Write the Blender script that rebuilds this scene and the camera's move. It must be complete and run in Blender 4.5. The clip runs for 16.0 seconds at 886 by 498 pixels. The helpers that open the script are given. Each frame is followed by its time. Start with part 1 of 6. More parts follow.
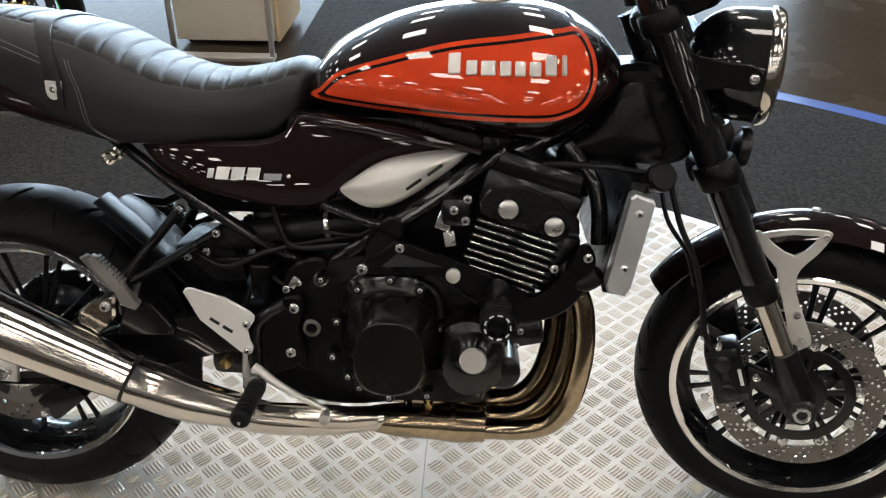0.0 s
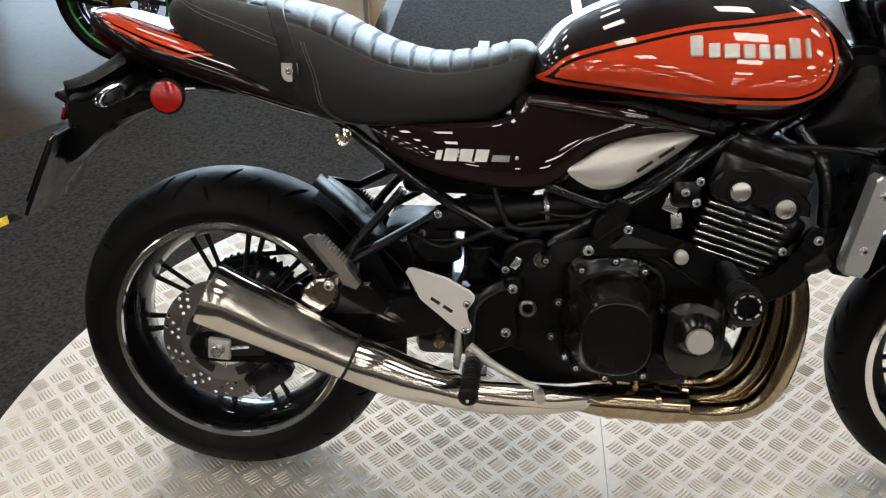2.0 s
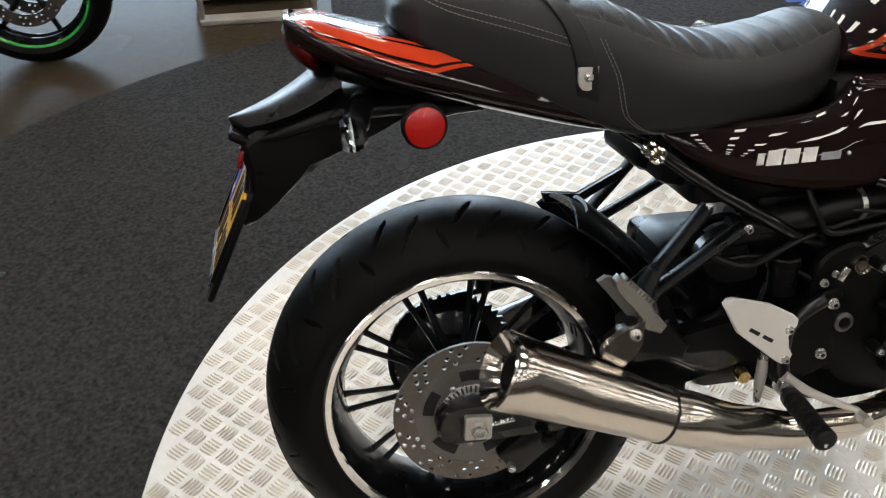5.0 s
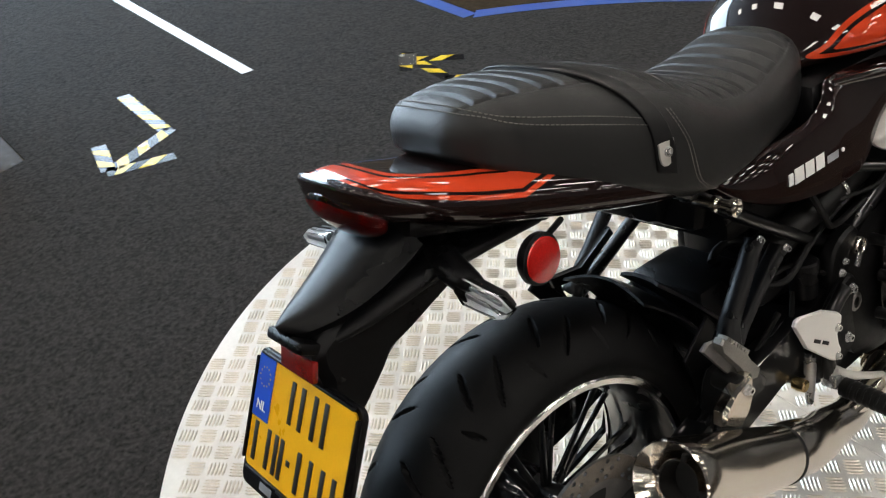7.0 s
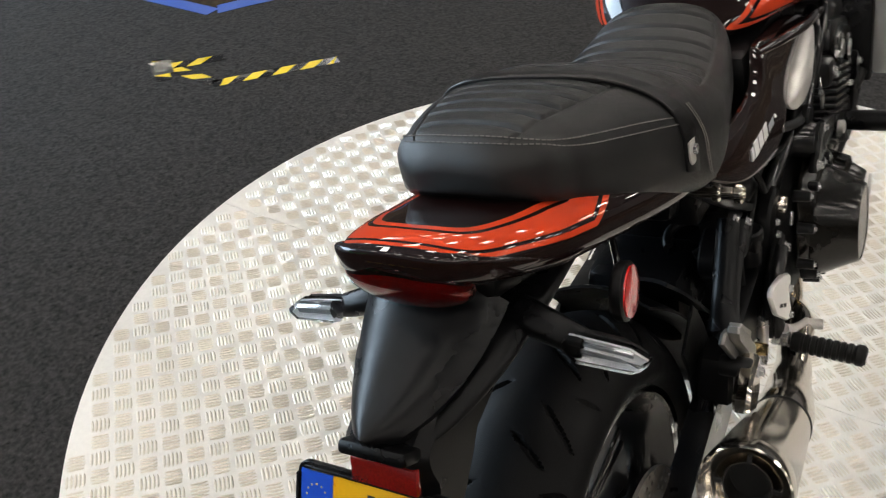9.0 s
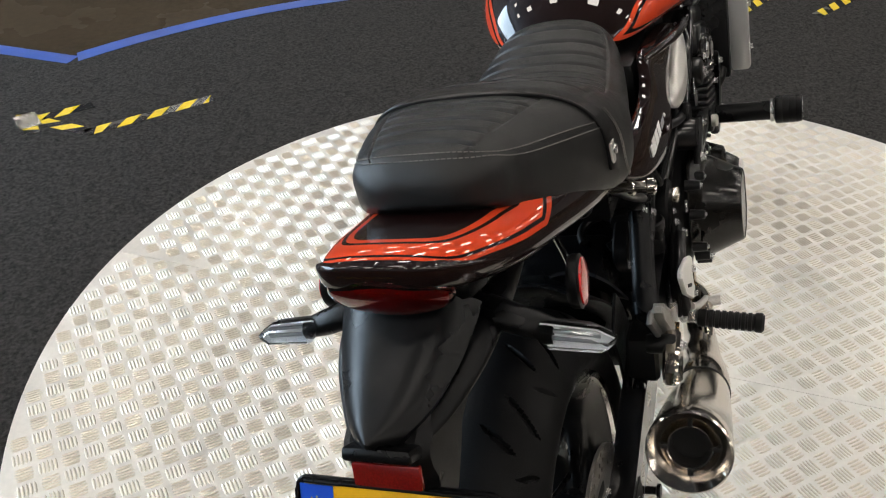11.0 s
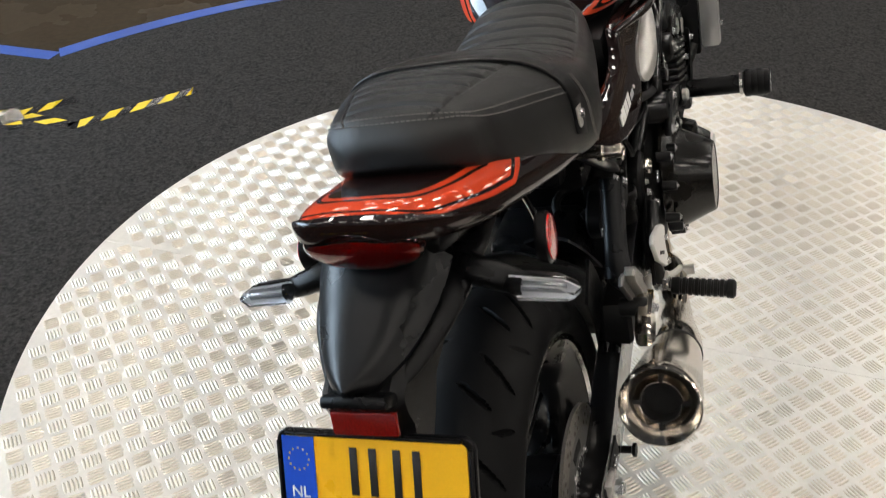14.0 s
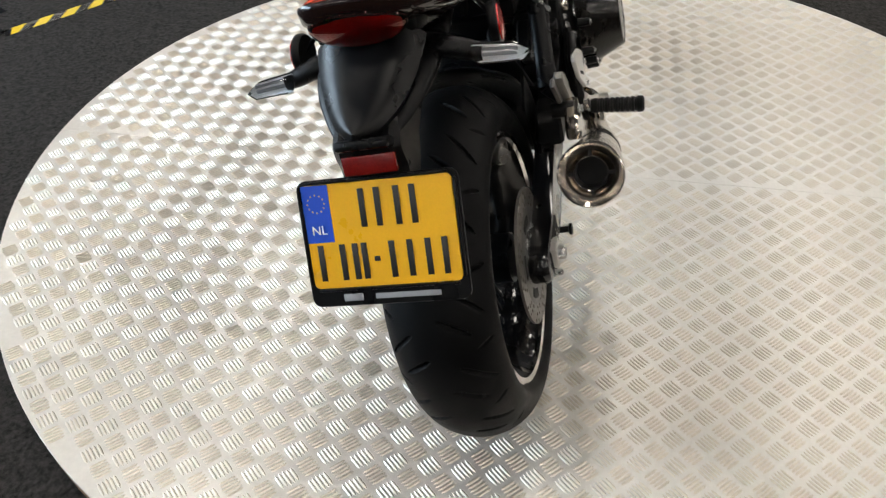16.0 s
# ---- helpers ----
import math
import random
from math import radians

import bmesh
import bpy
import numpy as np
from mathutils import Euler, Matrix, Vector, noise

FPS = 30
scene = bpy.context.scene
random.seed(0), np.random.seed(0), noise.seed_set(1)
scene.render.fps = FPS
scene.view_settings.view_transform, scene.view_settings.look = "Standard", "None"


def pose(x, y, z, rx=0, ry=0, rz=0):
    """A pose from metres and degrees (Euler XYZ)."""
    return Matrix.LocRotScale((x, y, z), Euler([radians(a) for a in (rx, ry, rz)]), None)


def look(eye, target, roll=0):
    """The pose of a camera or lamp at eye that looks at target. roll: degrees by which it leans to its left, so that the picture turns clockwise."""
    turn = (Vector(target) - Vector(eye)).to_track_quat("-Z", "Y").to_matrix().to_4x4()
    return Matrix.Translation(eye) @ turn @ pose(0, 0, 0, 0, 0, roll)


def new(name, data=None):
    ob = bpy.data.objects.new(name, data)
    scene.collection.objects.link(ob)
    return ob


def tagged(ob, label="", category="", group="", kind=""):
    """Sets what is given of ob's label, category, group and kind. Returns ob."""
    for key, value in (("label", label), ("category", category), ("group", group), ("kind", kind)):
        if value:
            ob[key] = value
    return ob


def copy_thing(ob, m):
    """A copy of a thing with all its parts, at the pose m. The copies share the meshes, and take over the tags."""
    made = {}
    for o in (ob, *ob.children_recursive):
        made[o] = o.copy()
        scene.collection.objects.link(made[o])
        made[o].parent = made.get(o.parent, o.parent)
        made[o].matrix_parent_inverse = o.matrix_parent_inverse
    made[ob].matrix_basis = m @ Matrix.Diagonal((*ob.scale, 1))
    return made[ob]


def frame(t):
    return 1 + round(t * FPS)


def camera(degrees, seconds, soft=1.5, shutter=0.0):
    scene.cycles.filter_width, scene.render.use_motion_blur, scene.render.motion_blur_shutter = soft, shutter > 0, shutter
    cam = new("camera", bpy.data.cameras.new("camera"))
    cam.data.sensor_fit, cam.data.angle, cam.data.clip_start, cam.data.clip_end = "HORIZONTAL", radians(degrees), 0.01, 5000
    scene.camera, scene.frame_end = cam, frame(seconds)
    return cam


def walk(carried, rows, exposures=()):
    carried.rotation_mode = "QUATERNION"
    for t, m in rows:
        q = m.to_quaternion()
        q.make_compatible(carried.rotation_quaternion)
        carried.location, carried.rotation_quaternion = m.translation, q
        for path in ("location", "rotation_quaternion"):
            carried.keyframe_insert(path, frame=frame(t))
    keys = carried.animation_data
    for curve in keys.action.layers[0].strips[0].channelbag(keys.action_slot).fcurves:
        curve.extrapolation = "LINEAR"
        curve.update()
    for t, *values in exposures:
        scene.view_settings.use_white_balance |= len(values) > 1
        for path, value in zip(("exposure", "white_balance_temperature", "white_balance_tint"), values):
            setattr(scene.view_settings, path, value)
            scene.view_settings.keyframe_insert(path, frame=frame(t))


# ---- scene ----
cam = camera(52.73, 16.0, soft=1.15, shutter=0.35)
PATH = [
    (0, (0.877, -1.295, 1.401), (0.775, 0.400, 0.345), 0.00),
    (0.5, (0.865, -1.299, 1.406), (0.720, 0.381, 0.331), -0.50),
    (1, (0.771, -1.326, 1.392), (0.578, 0.366, 0.344), 0.58),
    (1.5, (0.613, -1.357, 1.387), (0.451, 0.344, 0.347), 0.29),
    (2, (0.530, -1.345, 1.397), (0.389, 0.338, 0.325), -0.36),
    (2.5, (0.441, -1.276, 1.381), (0.231, 0.385, 0.287), -0.13),
    (3, (0.317, -1.197, 1.372), (0.141, 0.447, 0.246), 0.03),
    (3.5, (0.188, -1.163, 1.361), (0.133, 0.478, 0.220), 1.71),
    (4, (0.016, -1.141, 1.369), (0.111, 0.494, 0.221), 0.26),
    (4.5, (-0.095, -1.089, 1.352), (0.049, 0.530, 0.187), 0.01),
    (5, (-0.197, -0.979, 1.354), (0.061, 0.617, 0.177), -0.40),
    (7.5, (-0.693, -0.431, 1.383), (0.460, 0.744, 0.247), -3.14),
    (8, (-0.715, -0.328, 1.384), (0.536, 0.727, 0.233), -1.96),
    (8.5, (-0.689, -0.213, 1.355), (0.620, 0.734, 0.176), -1.39),
    (9, (-0.737, -0.140, 1.366), (0.659, 0.648, 0.169), -0.71),
    (9.5, (-0.793, -0.078, 1.386), (0.685, 0.558, 0.198), -1.81),
    (12, (-0.839, -0.071, 1.397), (0.714, 0.443, 0.246), -0.58),
    (12.5, (-0.839, -0.078, 1.399), (0.715, 0.437, 0.250), -0.87),
    (13, (-0.837, -0.081, 1.398), (0.719, 0.431, 0.251), -0.86),
    (13.5, (-0.850, -0.088, 1.392), (0.707, 0.420, 0.244), -0.99),
    (14, (-0.882, -0.105, 1.379), (0.670, 0.396, 0.221), -1.28),
    (14.5, (-0.962, -0.148, 1.343), (0.544, 0.323, 0.115), -1.12),
    (15, (-1.083, -0.176, 1.342), (0.385, 0.263, 0.055), -0.55),
    (15.5, (-1.166, -0.143, 1.360), (0.325, 0.271, 0.093), -1.29),
    (16, (-1.227, -0.104, 1.364), (0.284, 0.189, 0.088), -1.42),
]
walk(cam, [(t, look(eye, target, roll)) for t, eye, target, roll in PATH], [(0.0, 0.0), (9.5, 0.02), (12.5, 0.0), (13.5, 0.05), (14.5, 0.18), (15.0, -0.22), (15.5, 0.0), (16.0, -0.04)])

# ---- light of the place ----
world = bpy.data.worlds.new("world")
scene.world = world
world.use_nodes = True
wn = world.node_tree
sky = wn.nodes.new("ShaderNodeTexSky")
sky.sky_type, sky.sun_disc = "NISHITA", False
sky.sun_elevation, sky.sun_rotation = radians(35), radians(20)
wn.links.new(sky.outputs[0], wn.nodes["Background"].inputs[0])
wn.nodes["Background"].inputs[1].default_value = 0.12
scene.view_settings.exposure = 0.05
PANEL_GLOW = 18.0
WINDOW_WATTS = 1500.0
CEILING_Z = 4.0


def area_lamp(name, m, w, h, watts, colour):
    data = bpy.data.lights.new(name, "AREA")
    data.shape, data.size, data.size_y, data.energy, data.color = "RECTANGLE", w, h, watts, colour
    ob = new(name, data)
    ob.matrix_world = m
    return ob


# ---- materials ----
def material(name, colour, rough=0.5, metal=0.0, coat=0.0, grain=0.0, scale=40.0, bump=0.0, bump_scale=200.0, vary=0.0, coat_rough=0.03, aniso=0.0, spec=0.5):
    """A surface with variation at two scales in its colour and roughness, and a fine relief."""
    m = bpy.data.materials.new(name)
    m.use_nodes = True
    t = m.node_tree
    p = t.nodes["Principled BSDF"]
    p.inputs["Metallic"].default_value = metal
    p.inputs["Roughness"].default_value = rough
    p.inputs["Coat Weight"].default_value = coat
    p.inputs["Coat Roughness"].default_value = coat_rough
    p.inputs["Anisotropic"].default_value = aniso
    p.inputs["Specular IOR Level"].default_value = spec
    p.inputs["Base Color"].default_value = (*colour, 1)
    co = t.nodes.new("ShaderNodeTexCoord")
    if grain or vary:
        fine, wide, add = t.nodes.new("ShaderNodeTexNoise"), t.nodes.new("ShaderNodeTexNoise"), t.nodes.new("ShaderNodeMath")
        fine.inputs["Scale"].default_value, fine.inputs["Detail"].default_value = scale * 8, 4
        wide.inputs["Scale"].default_value, wide.inputs["Detail"].default_value = scale * 0.3, 5
        add.operation = "ADD"
        for n, k in ((fine, 0), (wide, 1)):
            t.links.new(co.outputs["Object"], n.inputs["Vector"])
            t.links.new(n.outputs["Fac"], add.inputs[k])
        ramp = t.nodes.new("ShaderNodeMapRange")
        ramp.inputs["From Min"].default_value, ramp.inputs["From Max"].default_value = 0.6, 1.4
        ramp.inputs["To Min"].default_value, ramp.inputs["To Max"].default_value = 1 - grain, 1 + grain
        t.links.new(add.outputs[0], ramp.inputs["Value"])
        mul = t.nodes.new("ShaderNodeVectorMath")
        mul.operation = "SCALE"
        mul.inputs[0].default_value = colour
        t.links.new(ramp.outputs[0], mul.inputs["Scale"])
        t.links.new(mul.outputs[0], p.inputs["Base Color"])
        rr = t.nodes.new("ShaderNodeMapRange")
        rr.inputs["From Min"].default_value, rr.inputs["From Max"].default_value = 0.35, 0.65
        rr.inputs["To Min"].default_value, rr.inputs["To Max"].default_value = max(rough - vary, 0.01), min(rough + vary, 1)
        t.links.new(wide.outputs["Fac"], rr.inputs["Value"])
        t.links.new(rr.outputs[0], p.inputs["Roughness"])
    if bump:
        bn, b = t.nodes.new("ShaderNodeTexNoise"), t.nodes.new("ShaderNodeBump")
        bn.inputs["Scale"].default_value, bn.inputs["Detail"].default_value = bump_scale, 3
        b.inputs["Strength"].default_value, b.inputs["Distance"].default_value = bump, 0.002
        t.links.new(co.outputs["Object"], bn.inputs["Vector"])
        t.links.new(bn.outputs["Fac"], b.inputs["Height"])
        t.links.new(b.outputs[0], p.inputs["Normal"])
    return m


def glow(name, colour, strength):
    m = bpy.data.materials.new(name)
    m.use_nodes = True
    t = m.node_tree
    e = t.nodes.new("ShaderNodeEmission")
    e.inputs[0].default_value, e.inputs[1].default_value = (*colour, 1), strength
    t.links.new(e.outputs[0], t.nodes["Material Output"].inputs["Surface"])
    return m


def lens(name, colour, rough=0.05, ior=1.49):
    m = bpy.data.materials.new(name)
    m.use_nodes = True
    p = m.node_tree.nodes["Principled BSDF"]
    p.inputs["Base Color"].default_value = (*colour, 1)
    p.inputs["Transmission Weight"].default_value = 1.0
    p.inputs["Roughness"].default_value, p.inputs["IOR"].default_value = rough, ior
    return m


def striped_paint(name, ground, stripe, bands):
    """Gloss paint: where the mesh's own distance to the decal's outline ("decal", in metres, inside negative) falls in one of the bands, the stripe colour."""
    m = material(name, ground, rough=0.4, coat=1.0, coat_rough=0.012, spec=0.06)
    t = m.node_tree
    p = t.nodes["Principled BSDF"]
    at = t.nodes.new("ShaderNodeAttribute")
    at.attribute_name = "decal"
    total = None
    for lo, hi in bands:
        a, b, c = (t.nodes.new("ShaderNodeMapRange") for _ in range(3))
        for n, edge, up in ((a, lo, True), (b, hi, False)):
            n.inputs["From Min"].default_value, n.inputs["From Max"].default_value = edge - 0.0004, edge + 0.0004
            n.inputs["To Min"].default_value, n.inputs["To Max"].default_value = (0, 1) if up else (1, 0)
            t.links.new(at.outputs["Fac"], n.inputs["Value"])
        both = t.nodes.new("ShaderNodeMath")
        both.operation = "MULTIPLY"
        t.links.new(a.outputs[0], both.inputs[0])
        t.links.new(b.outputs[0], both.inputs[1])
        if total is None:
            total = both
        else:
            s = t.nodes.new("ShaderNodeMath")
            s.operation = "MAXIMUM"
            t.links.new(total.outputs[0], s.inputs[0])
            t.links.new(both.outputs[0], s.inputs[1])
            total = s
        t.nodes.remove(c)
    mix = t.nodes.new("ShaderNodeMix")
    mix.data_type = "RGBA"
    mix.inputs["A"].default_value, mix.inputs["B"].default_value = (*ground, 1), (*stripe, 1)
    t.links.new(total.outputs[0], mix.inputs["Factor"])
    t.links.new(mix.outputs["Result"], p.inputs["Base Color"])
    return m


BROWN, ORANGE = (0.007, 0.002, 0.0017), (0.60, 0.050, 0.012)
M_TANK = striped_paint("tank_paint", BROWN, ORANGE, ((-1.0, -0.0115), (-0.0065, 0.0)))
M_TAIL = striped_paint("tail_paint", BROWN, ORANGE, ((-0.042, -0.0355), (-0.0315, -0.0115), (-0.0080, -0.0035)))
M_BROWN = material("brown_gloss_paint", (0.0075, 0.0022, 0.0018), 0.4, 0.0, 1.0, coat_rough=0.012, spec=0.06)
M_GLOSS = material("black_gloss_paint", (0.003, 0.003, 0.0035), 0.3, 0.0, 0.8, grain=0.2, vary=0.05, spec=0.1)
M_ENGINE = material("black_engine_paint", (0.0030, 0.0030, 0.0034), 0.32, 0.0, 0.35, coat_rough=0.09, spec=0.2, grain=0.2, scale=60, vary=0.02, bump=0.04, bump_scale=900)
M_COVER = material("bronze_black_cover_paint", (0.0045, 0.0038, 0.0030), 0.26, 0.0, 0.4, coat_rough=0.14, spec=0.25, grain=0.15, scale=50, vary=0.02)
M_PLASTIC = material("black_plastic", (0.0024, 0.0024, 0.0028), 0.33, spec=0.16, grain=0.2, scale=60, vary=0.08, bump=0.15, bump_scale=1500)
M_SHEEN = material("satin_black_plastic", (0.0035, 0.0038, 0.0046), 0.33, spec=0.26, grain=0.2, scale=60, vary=0.04, bump=0.08, bump_scale=1500)
M_RUBBER = material("tyre_rubber", (0.0030, 0.0030, 0.0033), 0.5, spec=0.11, grain=0.3, scale=35, vary=0.12, bump=0.2, bump_scale=700)
M_HOSE = material("rubber_hose", (0.0045, 0.0045, 0.0045), 0.45, spec=0.2, grain=0.2, vary=0.1)
M_SEAT = material("seat_vinyl", (0.0065, 0.0066, 0.007), 0.36, spec=0.36, grain=0.15, scale=50, vary=0.05, bump=0.35, bump_scale=1300)
M_STRAP = material("smooth_strap_vinyl", (0.0045, 0.0045, 0.005), 0.32, spec=0.3, grain=0.15, scale=50, vary=0.05, bump=0.15, bump_scale=1300)
M_THREAD = material("grey_thread", (0.16, 0.15, 0.14), 0.8, grain=0.2)
M_CHROME = material("polished_steel", (0.64, 0.585, 0.51), 0.14, 1.0, grain=0.06, scale=20, vary=0.04)
M_MUFFLER = material("satin_polished_steel", (0.62, 0.575, 0.52), 0.15, 1.0, grain=0.03, scale=20, vary=0.008)
M_HEADER = material("heat_tinted_steel", (0.36, 0.285, 0.19), 0.14, 1.0, grain=0.35, scale=10, vary=0.04)
M_BRUSHED = material("brushed_aluminium", (0.60, 0.59, 0.57), 0.3, 1.0, grain=0.12, scale=60, vary=0.08, bump=0.1, bump_scale=1200)
M_SATIN = material("satin_silver_paint", (0.62, 0.60, 0.57), 0.36, 0.45, 0.2, grain=0.06, scale=60, vary=0.04, bump=0.08, bump_scale=1800)
M_CAST = material("cast_aluminium", (0.55, 0.53, 0.50), 0.42, 0.7, grain=0.18, scale=60, vary=0.1, bump=0.25, bump_scale=900)
M_RIMLIP = material("machined_rim_lip", (0.80, 0.79, 0.77), 0.11, 1.0, grain=0.08, scale=40, vary=0.05)
M_DISC = material("brake_disc_steel", (0.165, 0.148, 0.132), 0.38, 0.85, grain=0.25, scale=50, vary=0.1, bump=0.1, bump_scale=900)
M_CARRIER = material("dull_grey_carrier", (0.17, 0.165, 0.16), 0.45, 0.8, grain=0.18, scale=60, vary=0.1, bump=0.15, bump_scale=900)
M_REFLECT = material("indicator_reflector_silver", (0.82, 0.83, 0.84), 0.3, 0.35, 0.4, grain=0.25, scale=90, bump=0.5, bump_scale=260)
M_TRIM = material("satin_trim_aluminium", (0.56, 0.565, 0.57), 0.36, 0.8, grain=0.08, scale=60, vary=0.04, bump=0.06, bump_scale=1500)
M_GUARD = material("smooth_black_plastic", (0.0026, 0.0027, 0.0032), 0.30, spec=0.17, grain=0.2, scale=60, vary=0.05, bump=0.1, bump_scale=1500)
M_PEG = material("worn_cast_aluminium", (0.27, 0.26, 0.24), 0.42, 0.8, grain=0.22, scale=60, vary=0.1, bump=0.25, bump_scale=900)
M_BLOCK = material("dull_black_casting", (0.0024, 0.0024, 0.0027), 0.5, 0.0, 0.08, coat_rough=0.2, spec=0.09, grain=0.3, scale=60, vary=0.06, bump=0.2, bump_scale=900)
M_PALE = material("pale_satin_aluminium", (0.74, 0.725, 0.70), 0.38, 0.3, 0.15, grain=0.06, scale=60, vary=0.05, bump=0.1, bump_scale=1500)
M_STEEL = material("zinc_steel", (0.58, 0.575, 0.57), 0.26, 0.85, grain=0.15, scale=80, vary=0.1)
M_BRASS = material("brass_steel", (0.50, 0.36, 0.16), 0.25, 1.0, grain=0.2, scale=60, vary=0.08)
M_RED = lens("red_lens", (0.75, 0.015, 0.012), 0.06)
M_REDBACK = material("red_reflector_prisms", (0.40, 0.0045, 0.003), 0.22, 0.0, 1.0, grain=0.35, scale=60, bump=0.25, bump_scale=350)
M_DARKRED = material("dark_red_prisms", (0.16, 0.003, 0.002), 0.25, 0.0, 0.5, grain=0.4, scale=60, bump=0.2, bump_scale=350)
M_CLEAR = lens("clear_lens", (0.95, 0.96, 0.97), 0.03)
M_YELLOW = material("yellow_plate_sheet", (0.80, 0.42, 0.008), 0.33, 0.0, 0.3, grain=0.05, scale=40, vary=0.06)
M_BLUE = material("blue_plate_sheet", (0.008, 0.07, 0.52), 0.33, 0.0, 0.3, grain=0.06)
M_INK = material("black_plate_ink", (0.012, 0.012, 0.012), 0.4, grain=0.1)
M_WHITE = material("white_print", (0.72, 0.72, 0.70), 0.45, grain=0.05)
M_GREYPRINT = material("grey_print", (0.28, 0.29, 0.31), 0.4, grain=0.05)
# near-black colour standing in for shade in holes and slots; also the cabinet plinth
M_DARK = material("recess_shade_black", (0.004, 0.004, 0.004), 0.8, grain=0.2)
# dark rough steel for the liner inside the muffler outlet
M_LINER = material("rough_dark_steel", (0.012, 0.011, 0.010), 0.7, 0.3, grain=0.4, scale=40)
M_FIN = material("machined_fin_edge", (0.85, 0.83, 0.80), 0.22, 1.0, grain=0.1, scale=60, vary=0.06)
M_GREEN = material("green_rim_paint", (0.02, 0.42, 0.05), 0.3, 0.0, 0.5, grain=0.1)
M_GOLD = material("gold_anodised", (0.42, 0.24, 0.05), 0.3, 1.0, grain=0.15)

M_PLATE = material("tread_plate_aluminium", (0.675, 0.655, 0.62), 0.36, 0.55, grain=0.08, scale=10, vary=0.06, bump=0.05, bump_scale=400)
# same metal as the plate; tan darkening in the colour imitates reflections on lugs
M_LUG = material("tinted_lug_aluminium", (0.62, 0.575, 0.50), 0.34, 0.66, grain=0.12, scale=25, vary=0.05)
M_EDGE = material("worn_plywood_edge", (0.20, 0.12, 0.06), 0.7, grain=0.35, scale=30, vary=0.1)
M_CARPET = material("charcoal_carpet", (0.030, 0.028, 0.0272), 0.95, grain=1.2, scale=330, bump=1.0, bump_scale=620, spec=0.12)
M_FLOOR = material("polished_concrete", (0.046, 0.035, 0.024), 0.24, spec=0.011, grain=0.3, scale=5, vary=0.05, bump=0.02, bump_scale=60)
M_TAPEB = material("blue_floor_tape", (0.03, 0.085, 0.36), 0.4, grain=0.25, scale=20, vary=0.1)
M_TAPEW = material("white_floor_tape", (0.72, 0.73, 0.74), 0.38, grain=0.12, scale=20, vary=0.1)
M_TAPEY = material("yellow_floor_tape", (0.72, 0.52, 0.02), 0.33, grain=0.15, scale=20, vary=0.08)
M_TAPEK = material("black_floor_tape", (0.012, 0.012, 0.014), 0.22, grain=0.2, scale=20, vary=0.08)
M_WALL = material("grey_wall_paint", (0.22, 0.215, 0.21), 0.8, grain=0.06, scale=3, bump=0.08, bump_scale=120)
M_CEIL = material("dark_ceiling_paint", (0.07, 0.07, 0.072), 0.85, grain=0.1, scale=3)
M_LAMINATE = material("cream_laminate", (0.66, 0.60, 0.50), 0.45, grain=0.06, scale=12, vary=0.06)
M_WOOD = material("pale_wood", (0.50, 0.37, 0.22), 0.5, grain=0.25, scale=14, vary=0.08)
M_FRAME = material("window_frame_paint", (0.10, 0.10, 0.11), 0.5, grain=0.1)
M_LIGHT = glow("ceiling_light_diffuser", (1.0, 0.935, 0.85), PANEL_GLOW)


# ---- building tools ----
def part(name, bm, mat, parent=None, label="", smooth=True, angle=38.0, kind=""):
    """Links a bmesh as one mesh object, under a thing or a part."""
    bmesh.ops.recalc_face_normals(bm, faces=bm.faces)
    me = bpy.data.meshes.new(name)
    bm.to_mesh(me)
    bm.free()
    me.materials.append(mat)
    if smooth:
        me.polygons.foreach_set("use_smooth", [True] * len(me.polygons))
        me.set_sharp_from_angle(angle=radians(angle))
    ob = new(name, me)
    if parent is not None:
        ob.parent = parent
    return tagged(ob, label=label, kind=kind)


def thing(name, label, category, group="", m=None):
    ob = new(name)
    if m is not None:
        ob.matrix_world = m
    return tagged(ob, label=label, category=category, group=group)


def glide(points, n=8, closed=False):
    """A smooth line through points (any dimension), n steps a span."""
    p = np.array(points, float)
    k = len(p)
    out = []
    for i in range(k if closed else k - 1):
        if closed:
            a, b, c, d = p[(i - 1) % k], p[i], p[(i + 1) % k], p[(i + 2) % k]
        else:
            a, b, c, d = p[max(i - 1, 0)], p[i], p[i + 1], p[min(i + 2, k - 1)]
        for s in range(n):
            u = s / n
            out.append(0.5 * (2 * b + (c - a) * u + (2 * a - 5 * b + 4 * c - d) * u**2 + (3 * b - a - 3 * c + d) * u**3))
    if not closed:
        out.append(p[-1])
    return np.array(out)


def skin(bm, rings, cap=True, closed=True):
    """Quads between rings of equally many points."""
    vs = [[bm.verts.new(tuple(q)) for q in ring] for ring in rings]
    n = len(vs[0])
    for a, b in zip(vs, vs[1:]):
        for i in range(n if closed else n - 1):
            j = (i + 1) % n
            bm.faces.new((a[i], a[j], b[j], b[i]))
    if cap and closed:
        bm.faces.new(vs[0][::-1])
        bm.faces.new(vs[-1])
    return vs


